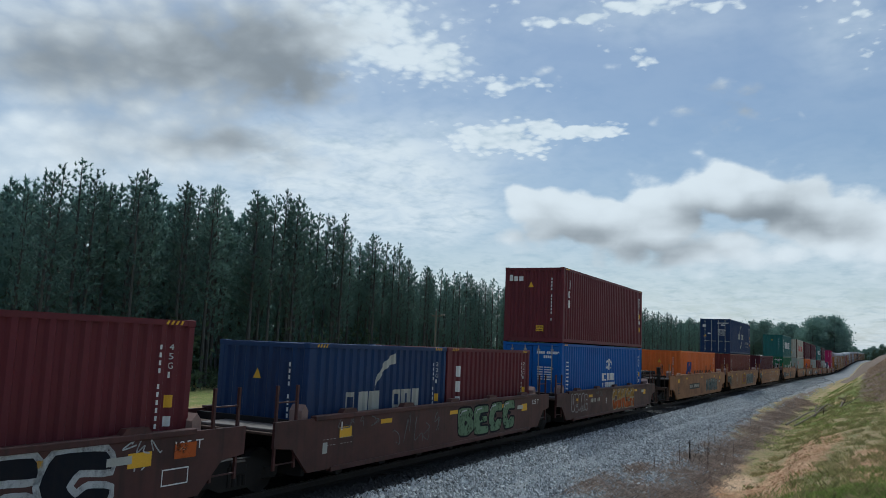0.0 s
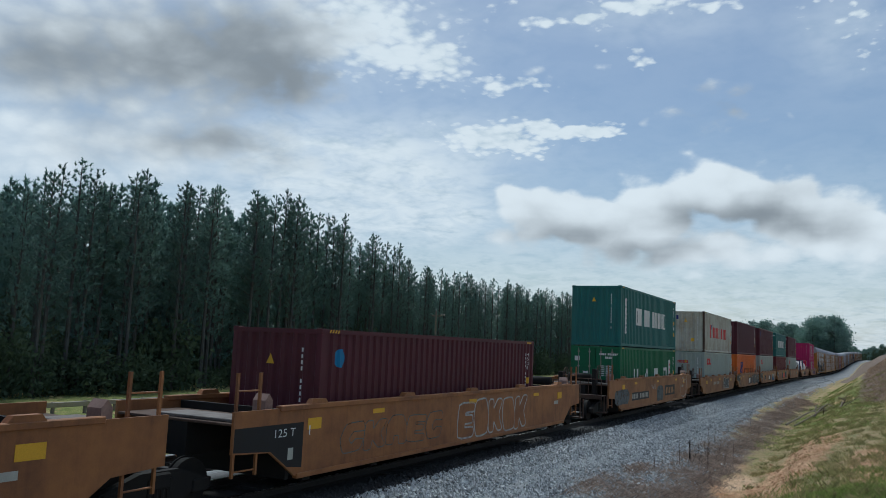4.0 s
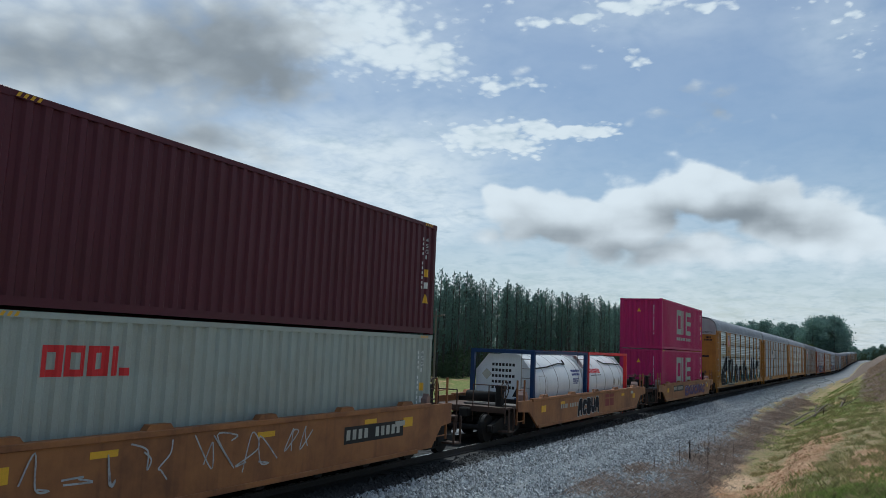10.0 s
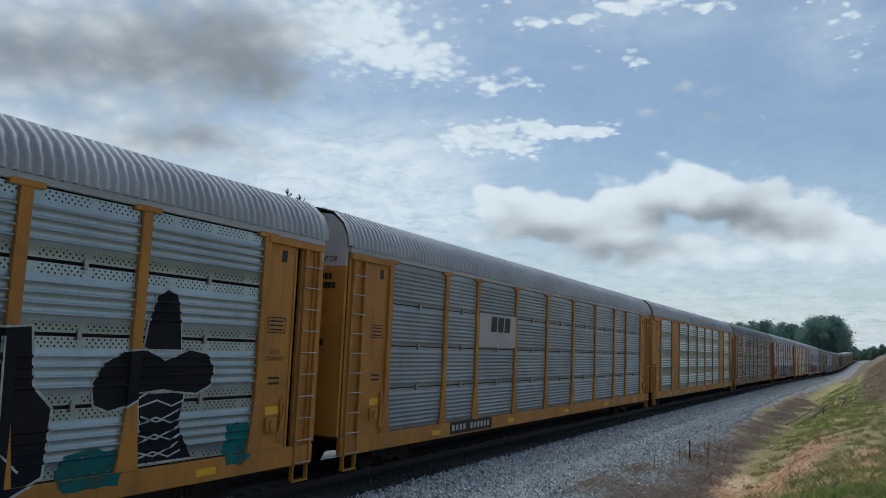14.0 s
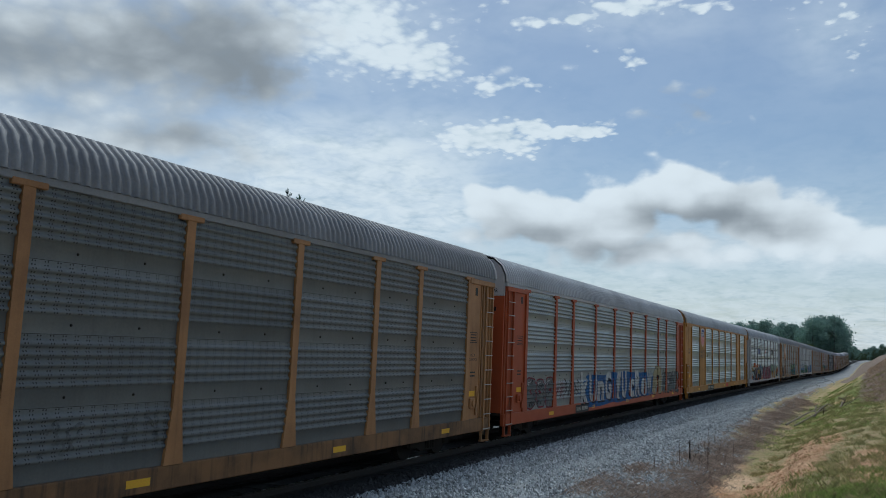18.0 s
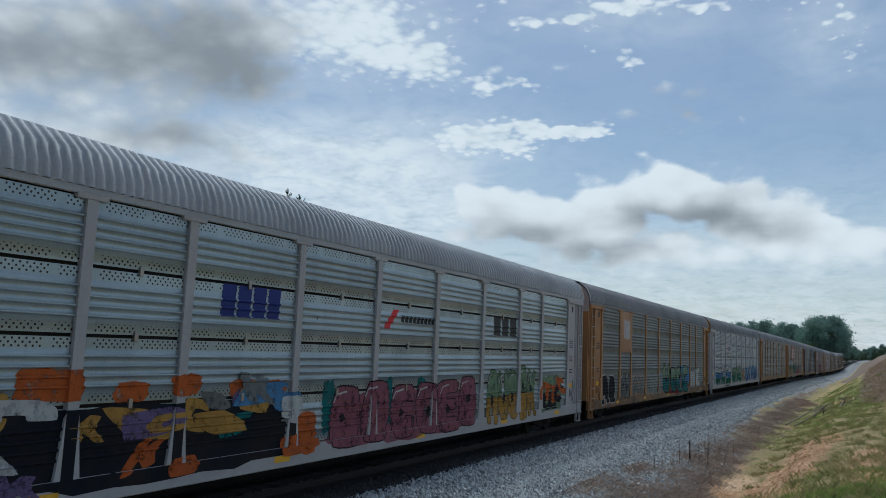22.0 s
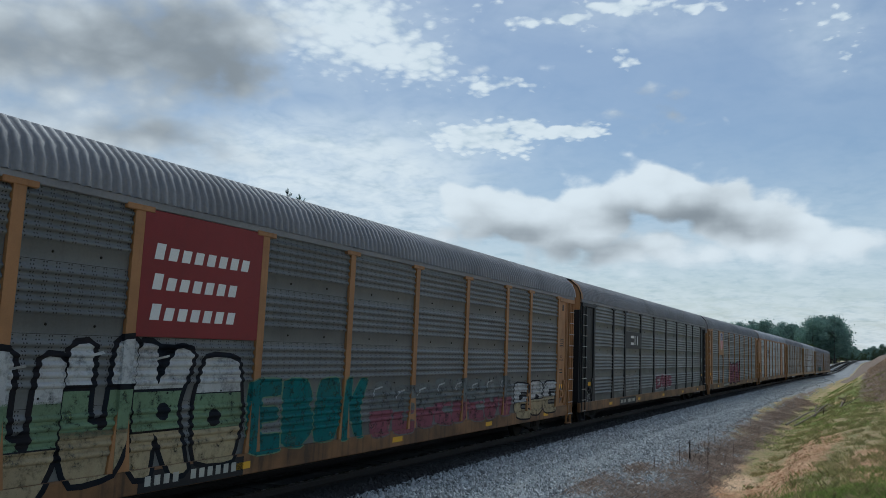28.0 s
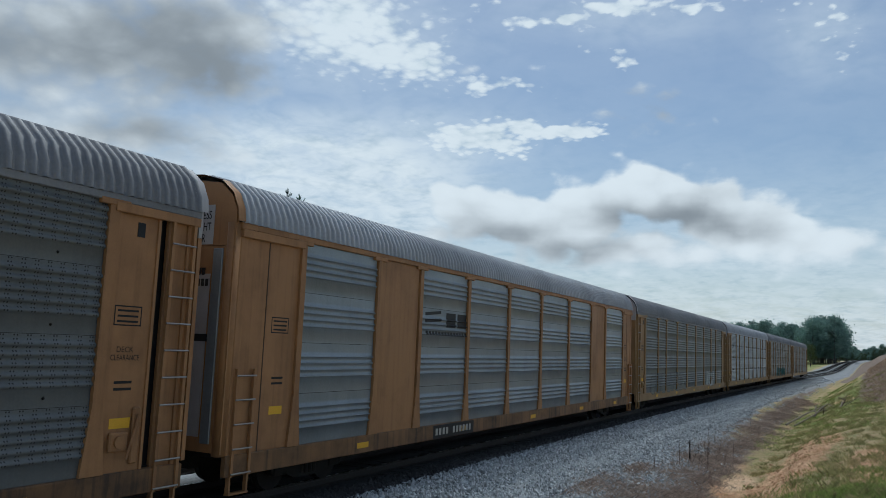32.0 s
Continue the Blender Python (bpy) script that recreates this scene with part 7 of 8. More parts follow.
letters(side[12], 6.04, 8.8, 0.42, 1.12, 5, [G_BLACK], G_WHITE, 30, 0.035, False)
for w in ((9.7, 10.3), (10.4, 11.0)):
    side[12].mark("word_block", [rect(w[0], w[1], 1.0, 1.14), rect(w[0], w[1], 0.64, 0.94)], paint("maroon_marking", 0.2, 0.02, 0.02), "maroon painted block")
number_plate(side[13], 3.76, 6.35, 0.84, 1.08, 11, black())
letters(side[13], 6.9, 13.5, 0.44, 1.06, 7, [G_MAUVE], paint("maroon_marking", 0.2, 0.02, 0.02), 31, 0.03, True)
for k, s_ in enumerate(side):
    s_.mark("small_plate", [rect(s_.L - 2.9, s_.L - 2.45, 1.02, 1.14)], cream, "pale stencilled plate", lift=0.009)


# ---- markings on the autoracks ----
def shield(c, y0, y1, z0, z1, x):
    """A blue-topped shield with red and white stripes."""
    w, h = y1 - y0, z1 - z0
    P = lambda pts: [(y0 + u * w, z0 + v * h) for u, v in pts]
    rim = [(0.5, 0), (0.8, 0.1), (0.98, 0.3), (1, 0.6), (0.92, 0.8), (1, 0.93), (0.78, 0.96), (0.5, 1), (0.22, 0.96), (0, 0.93), (0.08, 0.8), (0, 0.6), (0.02, 0.3), (0.2, 0.1)]
    c.flat_mark("shield", [P(rim)], white(), x + 0.004, "white shield")
    c.flat_mark("shield_top", [P([(0.05, 0.56), (0.95, 0.56), (0.95, 0.62), (0.86, 0.79), (0.92, 0.9), (0.72, 0.93), (0.5, 0.96), (0.28, 0.93), (0.08, 0.9), (0.14, 0.79), (0.05, 0.62)])], blue_mark(), x + 0.008, "blue shield top")
    for i in range(6):
        a = 0.07 + i * 0.152
        lo = 0.05 + 0.35 * abs(a + 0.04 - 0.5) ** 1.3
        c.flat_mark("shield_stripe", [P([(a, lo + 0.02), (a + 0.085, lo), (a + 0.085, 0.55), (a, 0.55)])], red_mark(), x + 0.008, "red shield stripe")
    for r, n in ((0.77, 5), (0.65, 7)):
        for i in range(n):
            u = 0.5 + (i - n / 2) * 0.11
            c.flat_mark("word_block", [P([(u + 0.01, r - 0.035), (u + 0.085, r - 0.035), (u + 0.085, r + 0.045), (u + 0.01, r + 0.045)])], white(), x + 0.011, "white block of a word")


def rack_number(c, y0, y1, z0=0.64, z1=0.84, panel=True):
    if panel:
        c.flat_mark("number_panel", [rect(y0 - 0.12, y1 + 0.12, z0 - 0.06, z1 + 0.06)], black(), 1.504, "black number panel")
    step = (y1 - y0) / 11
    for i in range(11):
        if i != 4:
            c.flat_mark("number_bar", [rect(y0 + i * step, y0 + (i + 0.62) * step, z0 + 0.03, z1 - 0.02)], cream, 1.509, "white bar of a number")


def sill_tabs(c, material):
    for y in (4.0, 8.9, 14.2, 19.4, 24.2):
        c.flat_mark("reflector", [rect(y, y + 0.45, 0.66, 0.78)], material, 1.504, "yellow reflective strip")


def end_words(c, dark=True):
    """The height warning on the near end doors, and the plain number bars under it."""
    hl = RACK_L / 2
    rows = [("EXCESS HEIGHT CAR", -1.22, 4.66, 0.12, 1.0), ("EXCESS HEIGHT CAR", 0.22, 4.66, 0.12, 1.0)]
    if c.smooth_ends:
        rows = [("EXCESS", 0.36, 5.04, 0.15, 0.5), ("HEIGHT", 0.36, 4.83, 0.15, 0.5), ("CAR", 0.46, 4.62, 0.15, 0.28)]
    for text, x0, z0, h, w in rows:
        bm = words(text, x0, z0, h, w, 0.01)
        for v in bm.verts:
            v.co = (v.co.y, -hl - (0.116 if c.smooth_ends else 0.106), v.co.z)
        piece("lettering", from_bm(bm, black()), c.ob, None, "black lettering")
    for r, n in ((4.28, 4), (4.08, 6)):
        for i in range(n):
            off = 0.0 if c.smooth_ends else 0.3
            q = Shape().box(0.62 + 0.1 * i - 0.05 * n + off, 0.69 + 0.1 * i - 0.05 * n + off, -hl - 0.118, -hl - 0.1, r - 0.25 if c.smooth_ends else r, (r - 0.25 if c.smooth_ends else r) + 0.13)
            part("number_bar", q, black() if dark else white(), c.ob)


def end_plates(c):
    """Small stencilled plates on the end panels."""
    for y in (1.0, 25.98 if c.smooth_ends else 25.78):
        c.flat_mark("plate_frame", ring(y, y + 0.5, 3.05, 3.35, 0.02), black(), 1.454, "black-framed plate")
        for i in range(3):
            c.flat_mark("stencil_bar", [rect(y + 0.06, y + 0.44, 3.1 + 0.08 * i, 3.13 + 0.08 * i)], black(), 1.454, "stencilled bar")
        if y > 20:
            ink = white() if c.dark_ends else black()
            c.flat_mark("lettering", words("DECK", y + 0.1, 2.66, 0.085, 0.3), ink, 1.454, "stencilled lettering")
            c.flat_mark("lettering", words("CLEARANCE", y, 2.54, 0.085, 0.52), ink, 1.454, "stencilled lettering")
        c.flat_mark("yellow_plate", [rect(y + 0.08, y + 0.45, 1.55, 1.7)], yellow(), 1.454, "yellow plate")
        c.flat_mark("stencil_bar", [rect(y + 0.1, y + 0.42, 2.2, 2.24)], black(), 1.454, "stencilled bar")
        c.flat_mark("stencil_bar", [rect(y + 0.1, y + 0.42, 2.1, 2.14)], black(), 1.454, "stencilled bar")


for i, c in enumerate(racks):
    end_words(c, i != 11)
    end_plates(c)
    sill_tabs(c, yellow())
r1, r2, r3, r4, r5, r6, r7, r8, r9, r10, r11, r12, r13, r14 = racks[:14]


def over_panel(c, i, z0, z1, material, label, out=0.056):
    """A plain plate set over part of a bay."""
    a, b = c.bays[i] + 0.09, c.bays[i + 1] - 0.09
    part("cover_panel", Shape().box(1.45, 1.45 + out, a - RACK_L / 2, b - RACK_L / 2, z0, z1, 0.006), material, c.ob, label)
    return 1.45 + out


x = over_panel(r1, 1, 3.0, EAVE - 0.07, rack_yellow(), "yellow panel with a shield")
shield(r1, 5.1, 5.98, 3.72, 4.68, x)
r1.flat_mark("lettering", words("BUILDING AMERICA", 4.76, 3.27, 0.13, 1.55), black(), x + 0.004, "black lettering")
BIG = [
    ([(1.75, 1.35), (4.35, 3.0), (4.95, 2.7), (4.98, 1.95), (4.4, 1.75), (3.6, 1.62), (4.25, 1.5), (4.7, 1.3), (4.6, 0.72), (2.1, 0.72)], [[(4.3, 2.95), (4.42, 2.2), (4.98, 2.0)], [(4.42, 2.2), (3.5, 1.7), (3.2, 1.25)], [(3.2, 1.25), (4.0, 1.2), (4.6, 0.95)], [(4.0, 1.2), (4.05, 0.8)]]),
    ([(5.42, 2.72), (6.5, 2.7), (6.75, 2.5), (6.7, 1.75), (6.82, 1.55), (7.0, 1.6), (7.1, 2.0), (7.0, 2.75), (7.55, 2.85), (7.95, 2.6), (8.0, 1.7), (7.7, 1.0), (6.9, 0.74), (6.1, 0.78), (5.6, 1.2), (5.42, 1.9)], [[(6.42, 2.66), (6.4, 1.8), (6.6, 1.4), (6.95, 1.45)], [(7.6, 2.8), (7.62, 2.0)]]),
    ([(8.5, 1.5), (8.8, 2.1), (9.5, 2.38), (10.3, 2.25), (10.6, 1.95), (10.4, 1.55), (10.75, 1.2), (10.6, 0.86), (9.7, 0.74), (8.9, 0.8), (8.55, 1.1)], [[(9.0, 1.9), (9.6, 2.15), (10.2, 1.9)], [(9.7, 1.35), (10.1, 1.7), (10.5, 1.5)], [(9.2, 1.0), (9.8, 1.2), (10.3, 0.95)]]),
    ([(10.9, 1.5), (11.2, 2.05), (11.9, 2.25), (12.7, 2.05), (13.05, 1.5), (12.8, 1.0), (12.0, 0.76), (11.3, 0.86)], [[(11.4, 1.6), (11.9, 1.85), (12.4, 1.6), (12.1, 1.25), (11.6, 1.3), (11.4, 1.6)]]),
    ([(13.4, 0.8), (13.7, 2.3), (14.1, 2.75), (14.8, 2.65), (15.0, 2.1), (15.7, 2.2), (16.4, 1.8), (16.75, 0.85), (15.9, 0.76), (15.4, 1.3), (15.1, 0.8), (14.2, 0.75)], [[(14.2, 2.6), (14.5, 1.8), (14.3, 1.0)], [(15.2, 1.9), (15.8, 1.7), (16.2, 1.2)]]),
    ([(17.4, 1.2), (17.9, 1.75), (18.7, 1.9), (18.9, 2.8), (19.6, 2.85), (19.8, 2.0), (19.7, 0.85), (18.9, 0.8), (18.2, 0.76), (17.6, 0.85)], [[(18.1, 1.3), (18.6, 1.45), (18.7, 1.1), (18.3, 1.0), (18.1, 1.3)], [(19.2, 2.7), (19.25, 1.3)]]),
    ([(20.15, 0.82), (20.1, 2.0), (20.4, 2.95), (21.1, 3.0), (21.2, 2.2), (21.5, 1.9), (21.45, 1.0), (20.9, 0.76)], [[(20.7, 2.85), (20.75, 1.4), (21.1, 1.1)]])]
for pts, inner in BIG:
    r1.mark("graffiti_letter", [pts], G_BLACK, "huge black graffiti letter", 0.009)
    r1.mark("graffiti_outline", stroke(pts + pts[:1], 0.022), G_WHITE, "white sprayed outline", 0.012)
    for line in inner:
        r1.mark("graffiti_stroke", stroke(line, 0.016), G_WHITE, "white highlight stroke", 0.013)
for name, shape, edge in (("crown", [(22.95, 2.7), (23.02, 3.2), (23.14, 3.56), (23.36, 3.66), (23.58, 3.55), (23.66, 3.2), (23.72, 2.7)], 0.016),
                          ("brim", [(22.14, 1.9), (22.08, 2.2), (22.25, 2.5), (22.6, 2.68), (23.0, 2.72), (23.4, 2.55), (23.9, 2.72), (24.3, 2.66), (24.48, 2.4), (24.4, 2.12), (24.1, 2.0), (23.6, 2.05), (23.1, 2.05), (22.7, 1.86), (22.4, 1.8)], 0.016),
                          ("body", [(22.75, 0.98), (22.98, 1.5), (22.92, 2.05), (23.4, 2.08), (23.85, 2.02), (23.78, 1.5), (24.1, 0.98)], 0.016)):
    cy, cz = sum(p[0] for p in shape) / len(shape), sum(p[1] for p in shape) / len(shape)
    r1.mark("graffiti_outline", stroke(shape + shape[:1], edge), G_WHITE, "white sprayed outline", 0.012)
    r1.mark("graffiti_shape", [shape], G_BLACK, "black painted shape", 0.009)
for q in range(7):
    zz = 1.05 + 0.13 * q
    r1.mark("graffiti_stroke", stroke([(22.9 + 0.05 * (q % 3), zz), (23.3, zz + 0.1 * (-1) ** q), (23.6, zz), (23.85 - 0.06 * (q % 2), zz + 0.08)], 0.014), G_WHITE, "white highlight stroke", 0.013)
for a, b, lo, hi in ((4.5, 5.4, 0.7, 1.3), (7.9, 8.9, 0.7, 1.4), (12.8, 13.9, 0.7, 1.5), (16.6, 17.7, 0.7, 1.4), (21.6, 22.8, 0.7, 1.3), (24.8, 25.5, 0.7, 1.5)):
    patch(r1, a, b, lo, hi, G_TEAL, int(a * 7))
rack_number(r1, 5.34, 8.55, 0.68, 0.86)

x = over_panel(r2, 2, SILL + 2 * ROW_H + 0.05, SILL + 3 * ROW_H + 0.05, rack_white(), "pale panel with a dark word")
for q in range(3):
    r2.flat_mark("word_block", [[(7.37 + 0.5 * q, 3.4), (7.8 + 0.5 * q, 3.4), (7.84 + 0.5 * q, 3.85), (7.42 + 0.5 * q, 3.85)]], black(), x + 0.004, "dark block of a word")
rack_number(r2, 5.1, 7.55, 0.66, 0.86)

r3.flat_mark("word_block", [rect(15.3, 15.9, 0.62, 0.86)], red_mark(), 1.504, "red block of a word")

x = over_panel(r4, 1, 3.08, EAVE - 0.07, tan(), "tan panel with a shield")
shield(r4, 5.05, 6.15, 3.4, 4.8, x)
r4.mark("lettering", words("BUILDING", 7.5, 4.15, 0.32, 1.75, 0.01), black(), "black lettering")
r4.mark("lettering", words("AMERICA", 9.6, 4.15, 0.32, 2.05, 0.01), black(), "black lettering")
rack_number(r4, 6.9, 9.2, 0.62, 0.82)
scribble(r4, 4.9, 6.3, 1.3, 1.8, 4, G_BLACK, 33, 0.02)
scribble(r4, 12.6, 14.8, 1.2, 1.8, 5, G_GREY, 34, 0.02)
scribble(r4, 0.7, 1.4, 1.3, 2.0, 2, G_RED, 35, 0.02)

patch(r5, 7.0, 20.6, 0.64, 2.1, G_BLUE, 36, n=60, label="wide sprayed blue band")
for word, a, b, lo, hi in (("kUnG", 7.57, 12.0, 0.9, 2.12), ("fU", 12.6, 14.5, 0.86, 2.12), ("cReW", 14.75, 19.5, 0.84, 2.14)):
    step = (b - a) / len(word)
    for i, ch in enumerate(word):
        h = hi if ch.isupper() or ch in "kf" else lo + 0.68 * (hi - lo)
        r5.mark("graffiti_outline", words(ch, a + i * step - 0.03, lo - 0.07, h - lo, 0.9 * step, 0.075), G_BLACK, "black sprayed shadow of a letter", 0.008)
        r5.mark("graffiti_letter", words(ch, a + i * step, lo, h - lo, 0.86 * step, 0.045), G_WHITE, "white graffiti letter with black edge", 0.012)
letters(r5, 19.6, 21.7, 0.74, 2.3, 1, [G_CREAM], G_BLACK, 37, 0.03, True, [0], 0.008)
letters(r5, 21.9, 26.1, 0.76, 2.0, 5, [G_GREY], G_BLACK, 38, 0.05, True, None, 0.008)
letters(r5, 1.9, 4.55, 0.95, 2.0, 3, [G_GREY], G_RED, 39, 0.05, True)
scribble(r5, 4.8, 5.7, 1.1, 1.9, 6, G_RED, 40, 0.015)
scribble(r5, 5.7, 7.3, 1.2, 1.9, 6, G_BLACK, 41, 0.025)
rack_number(r5, 7.0, 8.4, 0.62, 0.8)

shield(r6, 5.05, 6.2, 3.55, 4.8, 1.462)
r6.flat_mark("lettering", words("BUILDING", 4.8, 3.1, 0.24, 1.6), black(), 1.466, "black lettering")
r6.flat_mark("lettering", words("AMERICA", 4.86, 2.78, 0.24, 1.6), black(), 1.466, "black lettering")
rack_number(r6, 7.6, 9.7, 0.62, 0.82)
r6.flat_mark("word_block", [rect(15.26, 16.19, 0.62, 0.84)], red_mark(), 1.504, "red block of a word")

for q in range(4):
    r7.mark("word_block", [[(7.26 + 0.4 * q, 3.3), (7.6 + 0.4 * q, 3.3), (7.64 + 0.4 * q, 3.86), (7.3 + 0.4 * q, 3.86)]], blue_mark(), "blue block of a word")
r7.mark("emblem", [[(12.5, 3.28), (12.75, 3.28), (13.2, 3.74), (12.95, 3.74)]], red_mark(), "red slanted emblem")
for q in range(9):
    r7.mark("word_block", [rect(13.3 + 0.19 * q, 13.44 + 0.19 * q, 3.45, 3.62)], black(), "black block of a word")
for q in range(3):
    r7.mark("word_block", [rect(18.75 + 0.62 * q, 19.25 + 0.62 * q, 3.3, 3.85)], black(), "black block of a word")
patch(r7, 1.9, 9.9, 0.66, 2.0, G_BLACK, 42, n=40)
for i in range(26):
    g = random.Random(500 + i)
    a, lo = g.uniform(1.9, 9.2), g.uniform(0.7, 1.8)
    w, h = g.uniform(0.4, 1.3), g.uniform(0.25, 0.6)
    r7.mark("graffiti_patch", [glyph(g.randrange(7), a, a + w, lo, lo + h, g, 0.3)], g.choice([G_WHITE, G_MAUVE, G_TEAL, G_WHITE, G_GREY, G_GOLD, G_ORANGE, G_SKY]), "angular sprayed shape", 0.008 + 0.0012 * i)
for i, (a, b, lo, hi) in enumerate(((3.6, 4.8, 1.95, 2.45), (5.2, 5.9, 1.9, 2.25), (6.3, 7.0, 1.95, 2.35), (7.6, 8.3, 1.9, 2.25), (8.5, 9.2, 1.8, 2.2), (9.4, 10.2, 0.7, 1.6))):
    patch(r7, a, b, lo, hi, G_ORANGE, 60 + i, 0.006)
patch(r7, 10.2, 17.9, 0.64, 1.9, G_PINK, 43, n=50)
letters(r7, 10.6, 17.7, 0.7, 2.1, 6, [G_PINK], G_BLACK, 44, 0.03, True, None, 0.008)
for i, y in enumerate((10.3, 12.6, 14.2, 17.0)):
    patch(r7, y, y + 0.5, 1.0, 2.2, G_TEAL, 70 + i, 0.0065)
letters(r7, 18.4, 22.4, 0.66, 2.4, 5, [G_GOLD, G_LIME], G_BLACK, 45, 0.02, True)
patch(r7, 22.6, 25.2, 0.7, 2.1, G_LIME, 48)
for i in range(7):
    g = random.Random(800 + i)
    a, lo = 22.7 + 0.3 * i, g.uniform(0.8, 1.4)
    r7.mark("graffiti_patch", [glyph(2, a, a + 0.9, lo, lo + 0.6, g, 0.3)], [G_ORANGE, G_BLACK][i % 2], "curling sprayed shape", 0.008 + 0.001 * i)

x = over_panel(r8, 1, 2.95, EAVE - 0.07, tan(), "tan panel with a blank white patch")
r8.flat_mark("white_patch", [[(5.1, 3.62), (5.9, 3.55), (6.15, 3.7), (6.1, 4.45), (5.6, 4.42), (5.12, 4.5)]], rack_white(), x + 0.004, "blank white patch")
letters(r8, 1.75, 3.9, 0.72, 2.0, 2, [G_BLACK], G_WHITE, 49, 0.05, False)
letters(r8, 4.7, 6.4, 0.8, 2.0, 2, [G_GREY], G_BLACK, 50, 0.04, True)
letters(r8, 6.9, 9.0, 0.9, 1.9, 3, [G_GREY], tan(), 51, 0.03, True)
letters(r8, 9.6, 12.8, 0.8, 2.0, 4, [dark_sheet], G_WHITE, 52, 0.03, False)
patch(r8, 13.0, 20.9, 0.64, 1.7, G_RED, 53, n=44)
patch(r8, 17.2, 20.9, 1.0, 2.3, G_SKY, 153, 0.005)
letters(r8, 13.3, 20.2, 0.7, 2.4, 4, [G_TEAL, G_LIME], G_BLACK, 54, 0.06, True, None, 0.008)
letters(r8, 21.0, 24.2, 0.9, 2.1, 4, [G_WHITE], G_GREY, 55, 0.03, True)

x = over_panel(r9, 2, 3.1, 3.92, rack_white(), "pale name panel with dark strokes")
r9.flat_mark("emblem", [rect(6.75, 7.6, 3.56, 3.6), rect(8.5, 9.15, 3.56, 3.6), rect(8.4, 9.1, 3.48, 3.52), rect(8.3, 9.05, 3.64, 3.68)], black(), x + 0.004, "black speed lines")
for q in range(3):
    r9.flat_mark("word_block", [[(7.45 + 0.33 * q, 3.42), (7.66 + 0.33 * q, 3.42), (7.78 + 0.33 * q, 3.74), (7.57 + 0.33 * q, 3.74)]], black(), x + 0.005, "black block of a word")
for q in range(22):
    if q not in (10, 12):
        r9.flat_mark("word_block", [rect(6.72 + 0.104 * q, 6.79 + 0.104 * q, 3.18, 3.26)], black(), x + 0.004, "black block of a word")
letters(r9, 2.0, 9.3, 0.78, 2.22, 5, [G_GREEN, G_SKY, G_WHITE], G_BLACK, 56, 0.06, True, [6, 0, 2, 3, 1])
letters(r9, 9.9, 15.4, 0.76, 2.2, 6, [G_GREEN, G_LIME], G_BLACK, 57, 0.04, True)
letters(r9, 15.6, 17.2, 0.76, 1.9, 2, [G_GOLD], G_MAUVE, 58, 0.04, True)
letters(r9, 17.4, 25.4, 0.78, 2.15, 7, [G_BLUE, G_SKY], G_BLUE, 59, 0.03, True)
rack_number(r9, 6.47, 8.27, 0.64, 0.84)

letters(r10, 18.0, 22.5, 0.9, 1.8, 5, [dark_sheet], G_WHITE, 61, 0.025, False)
letters(r10, 23.0, 25.4, 0.8, 2.0, 3, [dark_sheet], G_GREY, 62, 0.03, False)

x = over_panel(r11, 2, 2.9, EAVE - 0.07, paint("faded_red_panel", 0.21, 0.026, 0.028), "red panel with white words")
for z, widths in ((4.1, [0.26] * 8), (3.63, [0.25] * 7), (3.16, [0.26] * 7)):
    for i, w in enumerate(widths):
        r11.flat_mark("word_block", [[(6.82 + 0.275 * i, z), (7.0 + 0.275 * i, z), (7.04 + 0.275 * i, z + (0.25 if i == 0 else 0.2)), (6.86 + 0.275 * i, z + (0.25 if i == 0 else 0.2))]], white(), x + 0.004, "white block of a word")
letters(r11, 1.9, 9.1, 0.7, 2.85, 6, [G_CREAM, G_LIME, G_WHITE], G_BLACK, 63, 0.09, True)
letters(r11, 9.2, 13.1, 0.8, 2.35, 4, [G_TEAL], G_LIME, 64, 0.025, False)
letters(r11, 13.2, 21.4, 0.8, 2.1, 8, [G_PINK, G_GREY], G_GREY, 65, 0.03, True)
letters(r11, 21.6, 25.5, 0.7, 2.0, 3, [G_CREAM, G_WHITE], G_BLACK, 165, 0.05, True)
r11.flat_mark("graffiti_shape", [[(25.7, 1.35), (25.95, 1.45), (26.0, 1.75), (26.15, 1.5), (26.42, 1.72), (26.3, 1.35), (26.42, 1.1), (26.15, 1.2), (25.95, 1.0), (25.97, 1.25)]], G_GREY, 1.456, "grey sprayed star")
rack_number(r11, 7.0, 9.05, 0.62, 0.82)

x = over_panel(r12, 2, 3.16, 3.94, rack_black(), "black panel with a white logo")
r12.flat_mark("logo_block", [rect(7.4, 8.0, 3.32, 3.44), rect(7.4, 8.0, 3.64, 3.76)], white(), x + 0.004, "white logo stroke")
r12.flat_mark("logo_block", [rect(8.12, 8.24, 3.32, 3.76), rect(8.6, 8.72, 3.32, 3.76)], white(), x + 0.004, "white logo stroke")
letters(r12, 5.6, 9.25, 1.08, 1.9, 4, [dark_sheet], G_WHITE, 66, 0.02, False)
letters(r12, 12.7, 16.6, 1.06, 1.85, 4, [G_PINK], G_WHITE, 67, 0.04, True)
scribble(r12, 0.6, 1.4, 0.9, 1.5, 3, G_WHITE, 68, 0.018)
scribble(r12, 0.6, 1.4, 2.2, 2.7, 3, G_GREY, 69, 0.018)
rack_number(r12, 5.8, 8.4, 0.62, 0.82)

